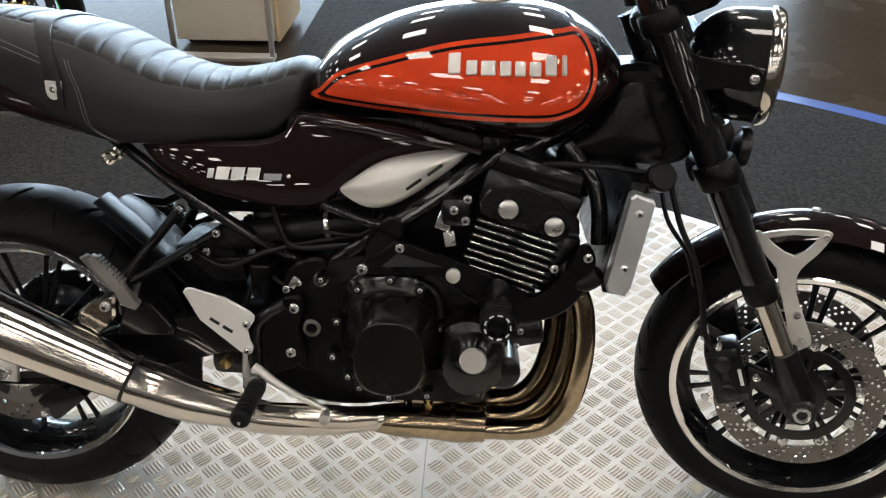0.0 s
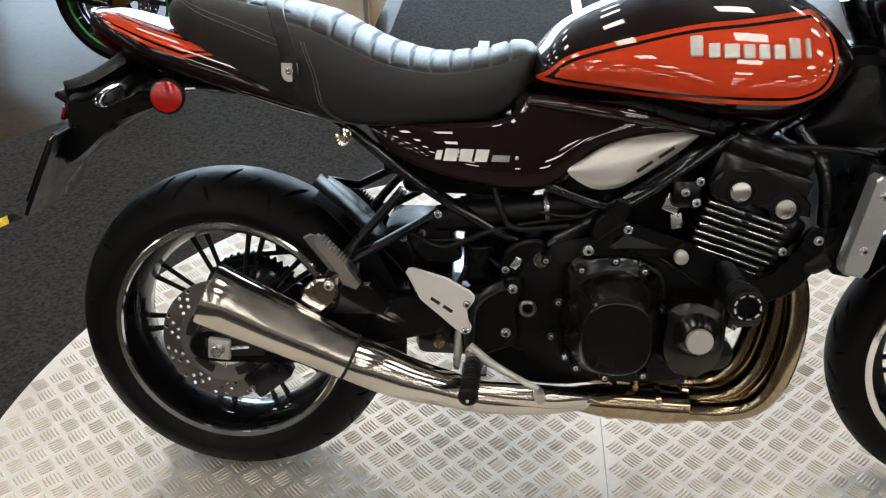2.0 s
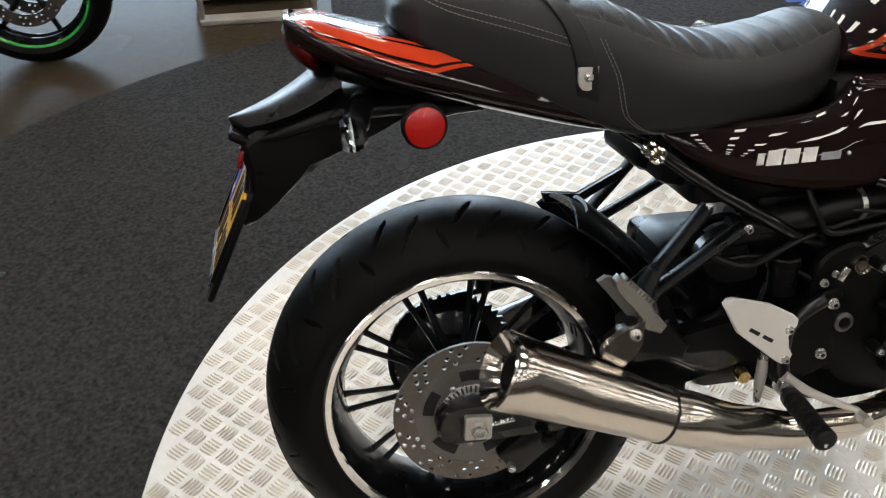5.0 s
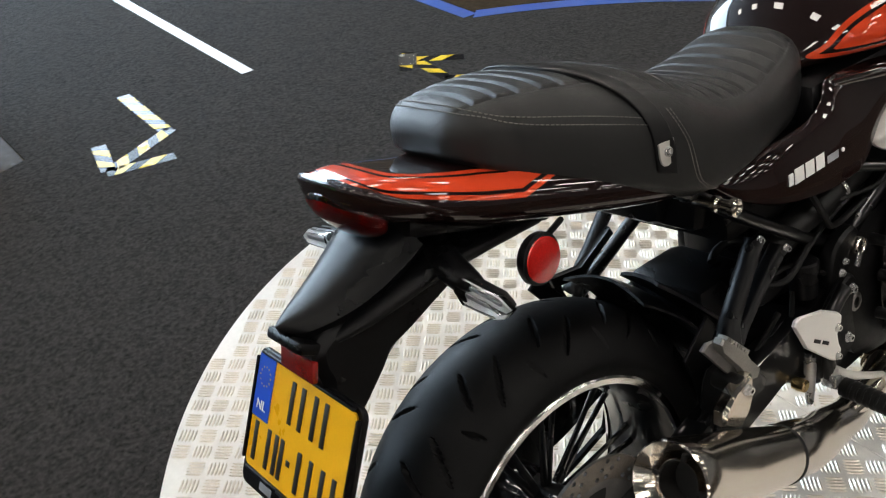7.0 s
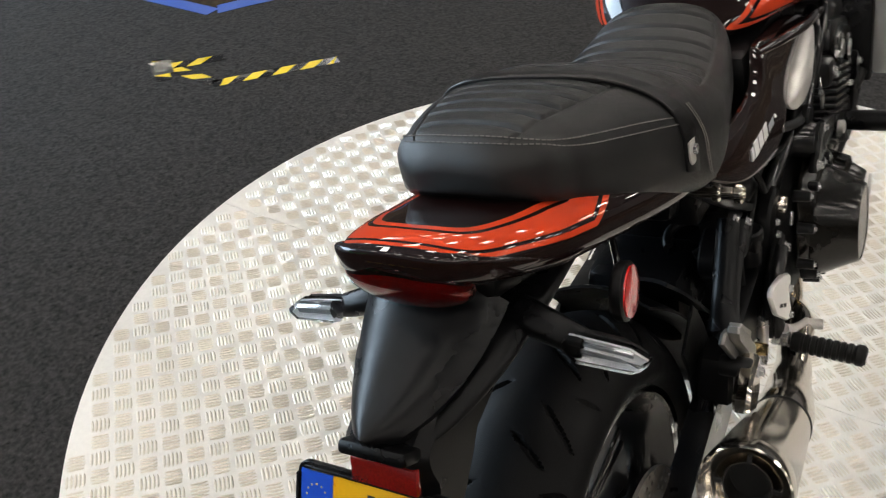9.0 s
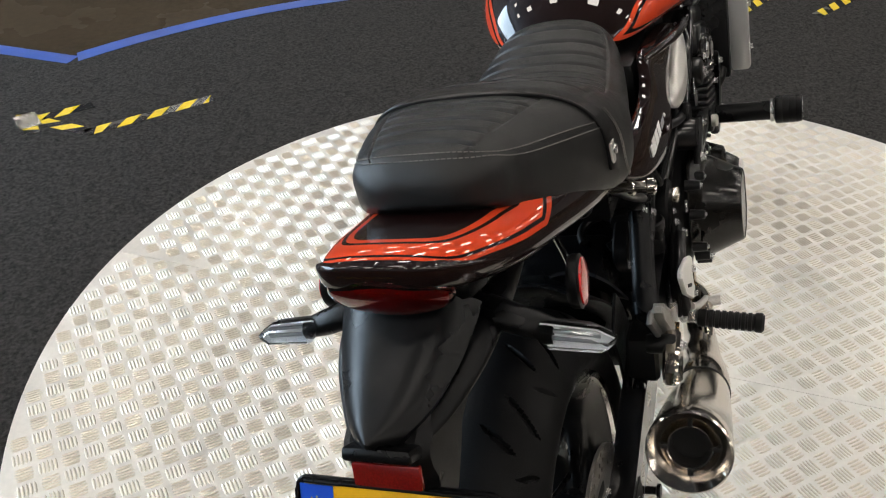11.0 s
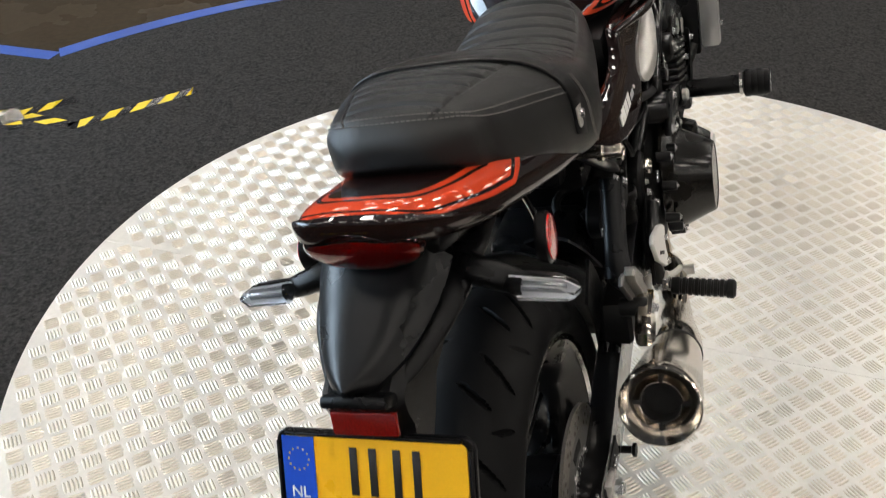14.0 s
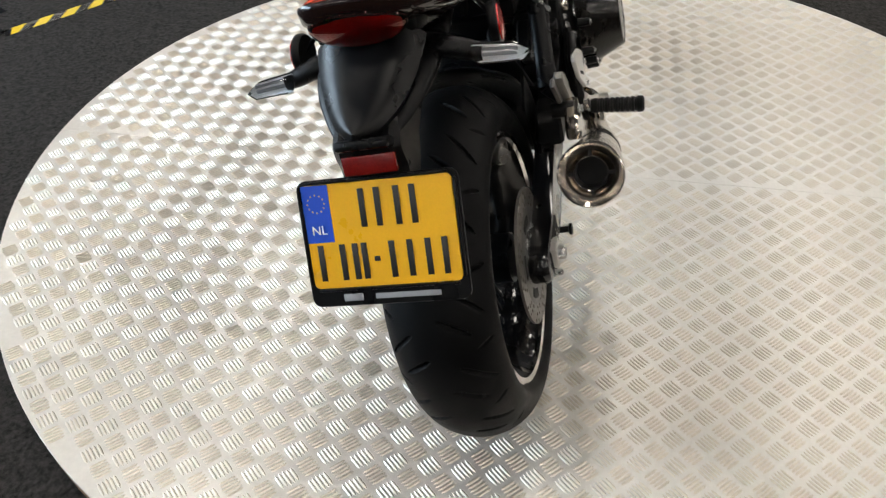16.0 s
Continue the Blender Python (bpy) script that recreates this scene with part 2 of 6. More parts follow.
def tube(points, radius, sides=14, n=6, smooth=True, bm=None, flat=1.0):
    """A swept round bar; radius: one value or one for each point."""
    bm = bm or bmesh.new()
    pts = np.array(points, float)
    rad = np.full(len(pts), radius) if np.isscalar(radius) else np.array(radius, float)
    if smooth and len(pts) > 2:
        both = glide(np.c_[pts, rad], n)
        pts, rad = both[:, :3], both[:, 3]
    tan = np.gradient(pts, axis=0)
    tan /= np.linalg.norm(tan, axis=1)[:, None]
    ref = np.array((0, 0, 1.0)) if abs(tan[0][2]) < 0.9 else np.array((1.0, 0, 0))
    u = np.cross(tan[0], ref)
    u /= np.linalg.norm(u)
    rings = []
    for q, t, r in zip(pts, tan, rad):
        u = u - t * (u @ t)
        u /= np.linalg.norm(u)
        v = np.cross(t, u)
        rings.append([q + r * (math.cos(a) * u + flat * math.sin(a) * v) for a in np.linspace(0, 2 * math.pi, sides, endpoint=False)])
    skin(bm, rings)
    return bm


def lathe(profile, centre, axis=(0, -1, 0), sides=32, bm=None, closed=False):
    """Turns a profile of (radius, height along the axis) round the axis."""
    bm = bm or bmesh.new()
    ax = np.array(axis, float)
    ax /= np.linalg.norm(ax)
    ref = np.array((0, 0, 1.0)) if abs(ax[2]) < 0.9 else np.array((1.0, 0, 0))
    u = np.cross(ref, ax)
    u /= np.linalg.norm(u)
    v = np.cross(ax, u)
    c = np.array(centre, float)
    angs = np.linspace(0, 2 * math.pi, sides, endpoint=False)
    rings = [[c + h * ax + max(r, 1e-4) * (math.cos(a) * u + math.sin(a) * v) for a in angs] for r, h in profile]
    if closed:
        rings.append(rings[0])
        skin(bm, rings, cap=False)
        bmesh.ops.remove_doubles(bm, verts=bm.verts, dist=1e-6)
    else:
        skin(bm, rings)
    return bm


def slab(outline, y0, y1, edge=0.002, bm=None, axes=(0, 2, 1), swap=None):
    """A plate cut to an outline in x and z, from y0 to y1, with its edges broken."""
    bm = bm or bmesh.new()
    pts = np.array(outline, float)
    c = pts.mean(0)
    lo, hi = min(y0, y1), max(y0, y1)
    e = min(edge, (hi - lo) * 0.4)
    inner = np.array([p + (c - p) / max(np.linalg.norm(c - p), 1e-6) * edge for p in pts])
    rings = []
    for some, y in ((inner, lo), (pts, lo + e), (pts, hi - e), (inner, hi)):
        rings.append([(q[0], y, q[1]) for q in some])
    skin(bm, rings)
    return bm


def bulge(outline, y0, depth, rows=7, side=-1, back=0.006, power=0.6):
    """A cushion-shaped panel on an outline in x and z: it swells sideways by depth, and has a thin turned edge."""
    bm = bmesh.new()
    pts = np.array(outline, float)
    c = pts.mean(0)
    rings = [[(q[0], y0 - side * back, q[1]) for q in pts]]
    for k in range(rows + 1):
        f = k / (rows + 0.6)
        y = y0 + side * depth * (1 - (1 - f) ** 2) ** power
        rings.append([(*(p := q + (c - q) * f)[:1], y, p[1]) for q in pts])
    skin(bm, rings)
    return bm


def box(centre, size, turn=None, edge=0.003, bm=None):
    bm2 = bmesh.new()
    bmesh.ops.create_cube(bm2, size=1.0, matrix=Matrix.Diagonal((*size, 1)))
    if edge:
        bmesh.ops.bevel(bm2, geom=bm2.edges[:], offset=min(edge, min(size) * 0.45), segments=2, affect="EDGES", profile=0.5)
    m = Matrix.Translation(centre) @ (turn or Matrix())
    bmesh.ops.transform(bm2, matrix=m, verts=bm2.verts)
    if bm is None:
        return bm2
    tmp = bpy.data.meshes.new("tmp")
    bm2.to_mesh(tmp)
    bm2.free()
    bm.from_mesh(tmp)
    bpy.data.meshes.remove(tmp)
    return bm


def moved(bm, m):
    bmesh.ops.transform(bm, matrix=m, verts=bm.verts)
    return bm


def mirrored(bm):
    """The same shape on the other side of the machine."""
    for v in bm.verts:
        v.co.y = -v.co.y
    return bm


def bolt_mesh():
    """A socket-head screw of 1 m radius, its head towards -y."""
    bm = lathe(((1.0, 0.0), (0.98, 0.22), (0.80, 0.30), (0.74, 0.34), (0.72, 0.82), (0.64, 0.92), (0.36, 0.92), (0.32, 0.30), (0.02, 0.25)), (0, 0, 0), sides=14)
    bmesh.ops.recalc_face_normals(bm, faces=bm.faces)
    me = bpy.data.meshes.new("bolt")
    bm.to_mesh(me)
    bm.free()
    me.materials.append(M_STEEL)
    me.materials.append(M_DARK)
    # inner faces of the socket get near-black, shade put into the colour
    for poly in me.polygons:
        c = poly.center
        if math.hypot(c.x, c.z) < 0.35 and c.y > -0.95:
            poly.material_index = 1
    return me


BOLT = bolt_mesh()


def bolt(parent, x, y, z, r=0.007, axis=(0, -1, 0), name="bolt"):
    ob = new(name, BOLT)
    q = Vector((0, -1, 0)).rotation_difference(Vector(axis))
    ob.matrix_basis = Matrix.LocRotScale((x, y, z), q, (0.86 * r, 0.86 * r, 0.86 * r))
    ob.parent = parent
    return ob


def letters_mesh(words, size):
    """Flat raised lettering, centred on x, standing on the baseline, facing up."""
    data = bpy.data.curves.new("letters", "FONT")
    data.body, data.size, data.extrude, data.align_x = words, size, 0.0004, "CENTER"
    ob = bpy.data.objects.new("letters", data)
    me = bpy.data.meshes.new_from_object(ob)
    bm = bmesh.new()
    bm.from_mesh(me)
    bpy.data.objects.remove(ob)
    bpy.data.curves.remove(data)
    bpy.data.meshes.remove(me)
    return bm


def outline_distance(px, pz, outline):
    """Signed distance of points to a closed outline (inside negative)."""
    best = np.full(len(px), 9.0)
    inside = np.zeros(len(px), bool)
    k = len(outline)
    for i in range(k):
        (ax, az), (bx, bz) = outline[i], outline[(i + 1) % k]
        dx, dz = bx - ax, bz - az
        u = np.clip(((px - ax) * dx + (pz - az) * dz) / (dx * dx + dz * dz + 1e-12), 0, 1)
        best = np.minimum(best, np.hypot(px - ax - u * dx, pz - az - u * dz))
        cross = ((az > pz) != (bz > pz)) & (px < (bx - ax) * (pz - az) / (bz - az + 1e-12) + ax)
        inside ^= cross
    return np.where(inside, -best, best)


def decal(ob, values):
    at = ob.data.attributes.new("decal", "FLOAT", "POINT")
    at.data.foreach_set("value", np.asarray(values, np.float32))


def coords(ob):
    out = np.empty(len(ob.data.vertices) * 3, np.float32)
    ob.data.vertices.foreach_get("co", out)
    return out.reshape(-1, 3).astype(float)


# ---- the setting ----
CARPET_Z, FLOOR_Z = -0.035, -0.041
HUB = (0.788, 0.015)
DISC_R = 1.381


def sheet(outline, z0, z1, edge=0.0):
    """A flat sheet on an outline in x and y."""
    bm = bmesh.new()
    rings = [[(x, y, z0) for x, y in outline], [(x, y, z1 - edge) for x, y in outline]]
    if edge:
        c = np.mean(np.array(outline), 0)
        rings.append([(*(np.array(p) + (c - p) / np.linalg.norm(c - p) * edge), z1) for p in outline])
    skin(bm, rings)
    return bm


def arc(cx, cy, r, a0, a1, n):
    return [(cx + r * math.cos(radians(a)), cy + r * math.sin(radians(a))) for a in np.linspace(a0, a1, n)]


X0, X1, Y0, Y1 = -12.0, 14.0, -18.0, 10.0
tagged(part("floor", sheet([(X0, Y0), (X1, Y0), (X1, Y1), (X0, Y1)], FLOOR_Z - 0.2, FLOOR_Z), M_FLOOR, smooth=False), "polished brown-grey concrete showroom floor", "floor", kind="structure")
# the round carpet with its two aisles
R_CARPET = 2.62
side_a = math.degrees(math.acos((-0.07 - HUB[0]) / R_CARPET))
side_b = math.degrees(math.acos((1.87 - HUB[0]) / R_CARPET))
low, high = math.degrees(math.asin(-1.6 / R_CARPET)), math.degrees(math.asin(0.55 / R_CARPET))
edge_line = [(-0.07, Y1)] + arc(*HUB, R_CARPET, side_a, 360 + low, 90) + [(X1, HUB[1] - 1.6), (X1, HUB[1] + 0.55)] + arc(*HUB, R_CARPET, high, side_b - 2, 24) + [(1.87, 2.52), (1.87, Y1)]
carpet = tagged(part("carpet", sheet(edge_line, FLOOR_Z + 0.0005, CARPET_Z), M_CARPET, smooth=False), "charcoal needle-felt carpet laid round the turntable", "carpet", kind="structure")


def wall(name, centre, size):
    return tagged(part(name, box(centre, size, edge=0.01), M_WALL, smooth=False), "plain grey painted showroom wall", "wall", kind="structure")


mid_z, tall = (CEILING_Z + FLOOR_Z) / 2, CEILING_Z - FLOOR_Z
wall("wall_south", ((X0 + X1) / 2, Y0 - 0.1, mid_z), (X1 - X0 + 0.4, 0.2, tall))
wall("wall_west", (X0 - 0.1, (Y0 + Y1) / 2, mid_z), (0.2, Y1 - Y0, tall))
wall("wall_east", (X1 + 0.1, (Y0 + Y1) / 2, mid_z), (0.2, Y1 - Y0, tall))
WX0, WX1, WZ0, WZ1 = -6.5, 4.6, 0.25, 3.7
wall("wall_north_sill", ((X0 + X1) / 2, Y1 + 0.1, (FLOOR_Z + WZ0) / 2), (X1 - X0 + 0.4, 0.2, WZ0 - FLOOR_Z))
wall("wall_north_lintel", ((X0 + X1) / 2, Y1 + 0.1, (CEILING_Z + WZ1) / 2), (X1 - X0 + 0.4, 0.2, CEILING_Z - WZ1))
wall("wall_north_west", ((X0 + WX0) / 2 - 0.1, Y1 + 0.1, (WZ0 + WZ1) / 2), (WX0 - X0 + 0.2, 0.2, WZ1 - WZ0))
wall("wall_north_east", ((X1 + WX1) / 2 + 0.1, Y1 + 0.1, (WZ0 + WZ1) / 2), (X1 - WX1 + 0.2, 0.2, WZ1 - WZ0))
tagged(part("ceiling", box(((X0 + X1) / 2, (Y0 + Y1) / 2, CEILING_Z + 0.1), (X1 - X0 + 0.4, Y1 - Y0 + 0.4, 0.2), edge=0), M_CEIL, smooth=False), "dark painted showroom ceiling", "ceiling", kind="structure")
window = tagged(part("window_1", box(((WX0 + WX1) / 2, Y1 + 0.1, WZ0 + 0.02), (WX1 - WX0, 0.16, 0.04)), M_FRAME), "wide dark-framed shop window in the far wall", "window", kind="structure")
for k in range(6):
    part("window_frame", box((WX0 + (WX1 - WX0) * k / 5 + (0.03 if k == 0 else -0.03 if k == 5 else 0), Y1 + 0.1, (WZ0 + WZ1) / 2 + 0.02), (0.06, 0.1, WZ1 - WZ0 - 0.05)), M_FRAME, window)
area_lamp("window_daylight", look(((WX0 + WX1) / 2, Y1 - 0.02, (WZ0 + WZ1) / 2), ((WX0 + WX1) / 2, 0, 1.2)), WX1 - WX0 - 0.2, WZ1 - WZ0 - 0.2, WINDOW_WATTS, (0.62, 0.81, 1.0))


# ceiling lights in rows
def ceiling_light(x, y):
    ob = thing("ceiling_light", "square white flat-panel ceiling light, switched on", "ceiling light", "ceiling lights", pose(x, y, CEILING_Z - 0.03))
    part("frame", box((0, 0, 0.012), (0.62, 0.62, 0.03), edge=0.004), M_WALL, ob)
    part("diffuser", box((0, 0, -0.006), (0.56, 0.56, 0.004), edge=0), M_LIGHT, ob, smooth=False)
    return ob


first_light = ceiling_light(-9.4, -15.4)
for i in range(10):
    for j in range(11):
        if i or j:
            copy_thing(first_light, pose(-9.4 + 2.2 * i, -15.4 + 2.2 * j, CEILING_Z - 0.03))


# ---- floor tapes ----
def tape(name, label, p, q, width, mat, z=CARPET_Z, parent=None, lift=0.0008):
    p, q = np.array(p, float), np.array(q, float)
    d = (q - p) / np.linalg.norm(q - p)
    s = np.array((-d[1], d[0])) * width / 2
    ob = part(name, sheet([tuple(p - s), tuple(q - s), tuple(q + s), tuple(p + s)], z - 0.002, z + lift), mat, parent, smooth=False)
    return tagged(ob, label, "floor tape", kind="") if label else ob


def hazard_tape(p, q, width=0.05, pitch=0.105, start=0.02, name="hazard_tape"):
    ob = tape(name, "yellow and black striped warning tape stuck on carpet", p, q, width, M_TAPEK)
    p, q = np.array(p, float), np.array(q, float)
    far = np.linalg.norm(q - p)
    d = (q - p) / far
    s = np.array((-d[1], d[0])) * width / 2
    at = start
    while at < far - 0.02:
        a, b = p + d * at, p + d * min(at + pitch * 0.5, far)
        lean = d * width * 0.5
        part("yellow_stripe", sheet([tuple(a - s - lean * (at > 0.03)), tuple(b - s - lean), tuple(b + s + lean * (at + pitch * 0.5 < far - 0.03)), tuple(a + s + lean)], CARPET_Z + 0.0002, CARPET_Z + 0.0014), M_TAPEY, ob, smooth=False)
        at += pitch
    return ob


for p, q in (((1.30, 2.13), (1.42, 2.27)), ((1.36, 2.22), (1.55, 2.07)), ((1.39, 2.20), (1.37, 1.96)), ((1.36, 1.96), (1.73, 1.685)),
             ((0.39, 2.74), (0.38, 2.34)), ((0.40, 2.34), (0.12, 2.20)), ((0.10, 2.19), (0.32, 2.14)), ((0.11, 2.20), (0.155, 2.40)),
             ((-1.03, 1.005), (-1.36, 0.45)), ((3.10, -0.06), (3.50, -0.235)), ((3.25, -0.415), (3.62, -0.62))):
    hazard_tape(p, q)
tape("silver_tape", "crinkled silver tape patch on the carpet", (1.335, 2.165), (1.405, 2.255), 0.075, M_FIN, lift=0.003)
tape("white_tape", "white marking tape in a straight line on carpet", (0.85, 2.585), (0.83, 8.5), 0.05, M_TAPEW)
blue = tagged(part("blue_tape", sheet(arc(*HUB, R_CARPET - 0.03, high, side_b - 0.2, 24) + arc(*HUB, R_CARPET + 0.05, side_b - 1.0, high, 24), FLOOR_Z - 0.001, CARPET_Z + 0.0012), M_TAPEB, smooth=False), "worn blue tape along the carpet edge", "floor tape")
tape("blue_tape", "worn blue tape along the carpet edge", (1.87, 2.40), (1.87, 9.9), 0.075, M_TAPEB)

# ---- the turntable ----
turntable = thing("turntable", "round display turntable covered in aluminium tread plate", "turntable")
part("base", sheet(arc(*HUB, DISC_R - 0.003, 0, 357, 120), CARPET_Z, -0.0045), M_EDGE, turntable, "worn wooden turntable edge", smooth=True)
SEAM = 0.755
cut = math.degrees(math.acos((SEAM - HUB[0]) / DISC_R))
part("tread_plate", sheet(arc(*HUB, DISC_R, cut + 0.015, 360 - cut - 0.015, 90), -0.004, 0.0, edge=0.0012), M_PLATE, turntable, smooth=False)
part("tread_plate", sheet(arc(*HUB, DISC_R, -cut + 0.015, cut - 0.015, 90), -0.004, 0.0, edge=0.0012), M_PLATE, turntable, smooth=False)
LUG_PITCH = 0.045
lug_v, lug_f = [], []
for k in range(5):
    y = (k - 2) * 0.0078
    L, W, H = 0.0198 - 0.0012 * abs(k - 2), 0.0030, 0.0021
    b = len(lug_v)
    lug_v += [(-L, y, 0), (-L * 0.6, y - W, 0), (L * 0.6, y - W, 0), (L, y, 0), (L * 0.6, y + W, 0), (-L * 0.6, y + W, 0)]
    lug_v += [(-L * 0.74, y, H), (-L * 0.45, y - W * 0.36, H), (L * 0.45, y - W * 0.36, H), (L * 0.74, y, H), (L * 0.45, y + W * 0.36, H), (-L * 0.45, y + W * 0.36, H)]
    lug_f += [(b + q, b + (q + 1) % 6, b + 6 + (q + 1) % 6, b + 6 + q) for q in range(6)] + [tuple(b + 6 + q for q in range(6))]
lug_v = np.array(lug_v)
near_cells, far_v, far_f = [], [], []
e1 = np.array((math.cos(radians(45.9)), math.sin(radians(45.9)))) * LUG_PITCH
e2 = np.array((e1[1], -e1[0]))
origin = np.array((0.636, 1.347))
for i in range(-70, 71):
    for j in range(-70, 71):
        c = origin + i * e1 + j * e2
        if np.hypot(*(c - HUB)) > DISC_R - 0.02 or abs(c[0] - SEAM) < 0.012:
            continue
        a = radians(45.9) + (0 if (i + j) % 2 == 0 else math.pi / 2)
        if c[0] < -0.2 and c[1] < 0.72 and len(near_cells) < 300:
            near_cells.append((c, a))
            continue
        rot = np.array(((math.cos(a), -math.sin(a)), (math.sin(a), math.cos(a))))
        xy = lug_v[:, :2] @ rot.T + c
        b = len(far_v) * len(lug_v)
        far_v.append(np.c_[xy, lug_v[:, 2]])
        far_f += [tuple(b + q for q in face) for face in lug_f]
me = bpy.data.meshes.new("tread_lug_field")
me.from_pydata(np.concatenate(far_v).tolist(), [], far_f)
me.materials.append(M_LUG)
ob = new("tread_lug_field", me)
ob.parent = turntable
tagged(ob, kind="stuff")
lug_mesh = bpy.data.meshes.new("tread_lug")
lug_mesh.from_pydata(lug_v.tolist(), [], lug_f)
lug_mesh.materials.append(M_LUG)

# ---- things beyond the carpet ----
cabinet = thing("cabinet", "cream laminate display cabinet with pale wooden side on casters", "cabinet", m=pose(-0.40, 3.035, FLOOR_Z))
part("body", box((-0.005, 0, 0.45), (0.480, 0.48, 0.84), edge=0.006), M_LAMINATE, cabinet)
part("side_panel", box((0.246, 0, 0.45), (0.018, 0.48, 0.84), edge=0.002), M_WOOD, cabinet, "pale wooden side panel")
part("plinth", box((0, 0, 0.022), (0.42, 0.40, 0.018), edge=0.003), M_DARK, cabinet)
for x in (-0.19, 0.19):
    for y in (-0.19, 0.19):
        part("caster", lathe(((0.013, -0.010), (0.015, 0), (0.013, 0.010)), (x, y, 0.015), (1, 0, 0), 16), M_HOSE, cabinet)
rack = thing("display_rack", "thin grey metal display rack with two posts on base rail", "display rack", m=pose(-0.37, 2.61, FLOOR_Z))
part("base_rail", box((0, 0.012, 0.011), (0.47, 0.07, 0.022), edge=0.003), M_CAST, rack)
for x in (-0.227, 0.227):
    part("post", box((x, 0.0, 0.62), (0.022, 0.022, 1.2), edge=0.003), M_CAST, rack)
part("top_rail", box((0, 0, 1.23), (0.476, 0.022, 0.022), edge=0.003), M_CAST, rack)

# ---- the motorcycle ----
LEAN = radians(13.6)
bike = thing("motorcycle", "dark brown and orange retro motorcycle leaning on its side stand", "motorcycle")
bike.matrix_world = Matrix.Translation((0, 0, 0.0025)) @ Matrix.Rotation(-LEAN, 4, "X")

# the steered front end: turned to the right about the raked steering axis
AXIS_P, AXIS_D = Vector((1.568, 0, 0)), Vector((-0.4226, 0, 0.9063))
STEER = Matrix.Translation(AXIS_P) @ Matrix.Rotation(radians(-12.4), 4, AXIS_D) @ Matrix.Translation(-AXIS_P)


def front(name, bm, mat, parent, label=""):
    return part(name, moved(bm, STEER), mat, parent, label)


def tyre(radius, half, rim_r, rim_half, pitch_count, seed):
    """A road tyre with slanted tread grooves cut into its crown, its axle along y at the origin."""
    steps, across = 1000, 85
    prof = []
    for v in np.linspace(-1, 1, across):
        s = abs(v)
        if s < 0.72:
            a = s / 0.72 * 1.22
            y = half * math.sin(a) / math.sin(1.22) * 0.985
            r = radius - half * 0.92 * (1 - math.cos(a))
        else:
            f = (s - 0.72) / 0.28
            r_top = radius - half * 0.92 * (1 - math.cos(1.22))
            y = half * (0.985 + 0.06 * math.sin(f * 2.2)) * (1 - f) + rim_half * f + half * 0.05 * math.sin(f * math.pi)
            r = r_top * (1 - f) + rim_r * f
        prof.append((math.copysign(y, v) if v else 0.0, r, v))
    verts, faces = [], []
    for i in range(steps):
        th = 2 * math.pi * i / steps
        for y, r, v in prof:
            cut = 0.0
            if abs(v) < 0.66:
                u = i / steps * pitch_count
                w = abs(v)
                for off, lo, hi, slope, wid in ((0.0, 0.06, 0.40, 0.80, 0.032), (0.5, 0.20, 0.58, 1.0, 0.030), (0.28, 0.40, 0.64, -0.45, 0.026)):
                    uu = (u + off + (0.5 if v < 0 else 0.0) - slope * w) % 1.0
                    dist = min(uu, 1 - uu)
                    if lo < w < hi:
                        taper = min(1.0, (w - lo) / 0.08, (hi - w) / 0.08)
                        if dist < wid * max(taper, 0.0):
                            cut = max(cut, 0.0065 * min(1.0, (wid * taper - dist) / (wid * 0.28)))
            rr = r - cut
            verts.append((rr * math.cos(th), y, rr * math.sin(th)))
    n = len(prof)
    for i in range(steps):
        j = (i + 1) % steps
        for k in range(n - 1):
            faces.append((i * n + k, i * n + k + 1, j * n + k + 1, j * n + k))
    bm = bmesh.new()
    me = bpy.data.meshes.new("tmp")
    me.from_pydata(verts, [], faces)
    bm.from_mesh(me)
    bpy.data.meshes.remove(me)
    return bm


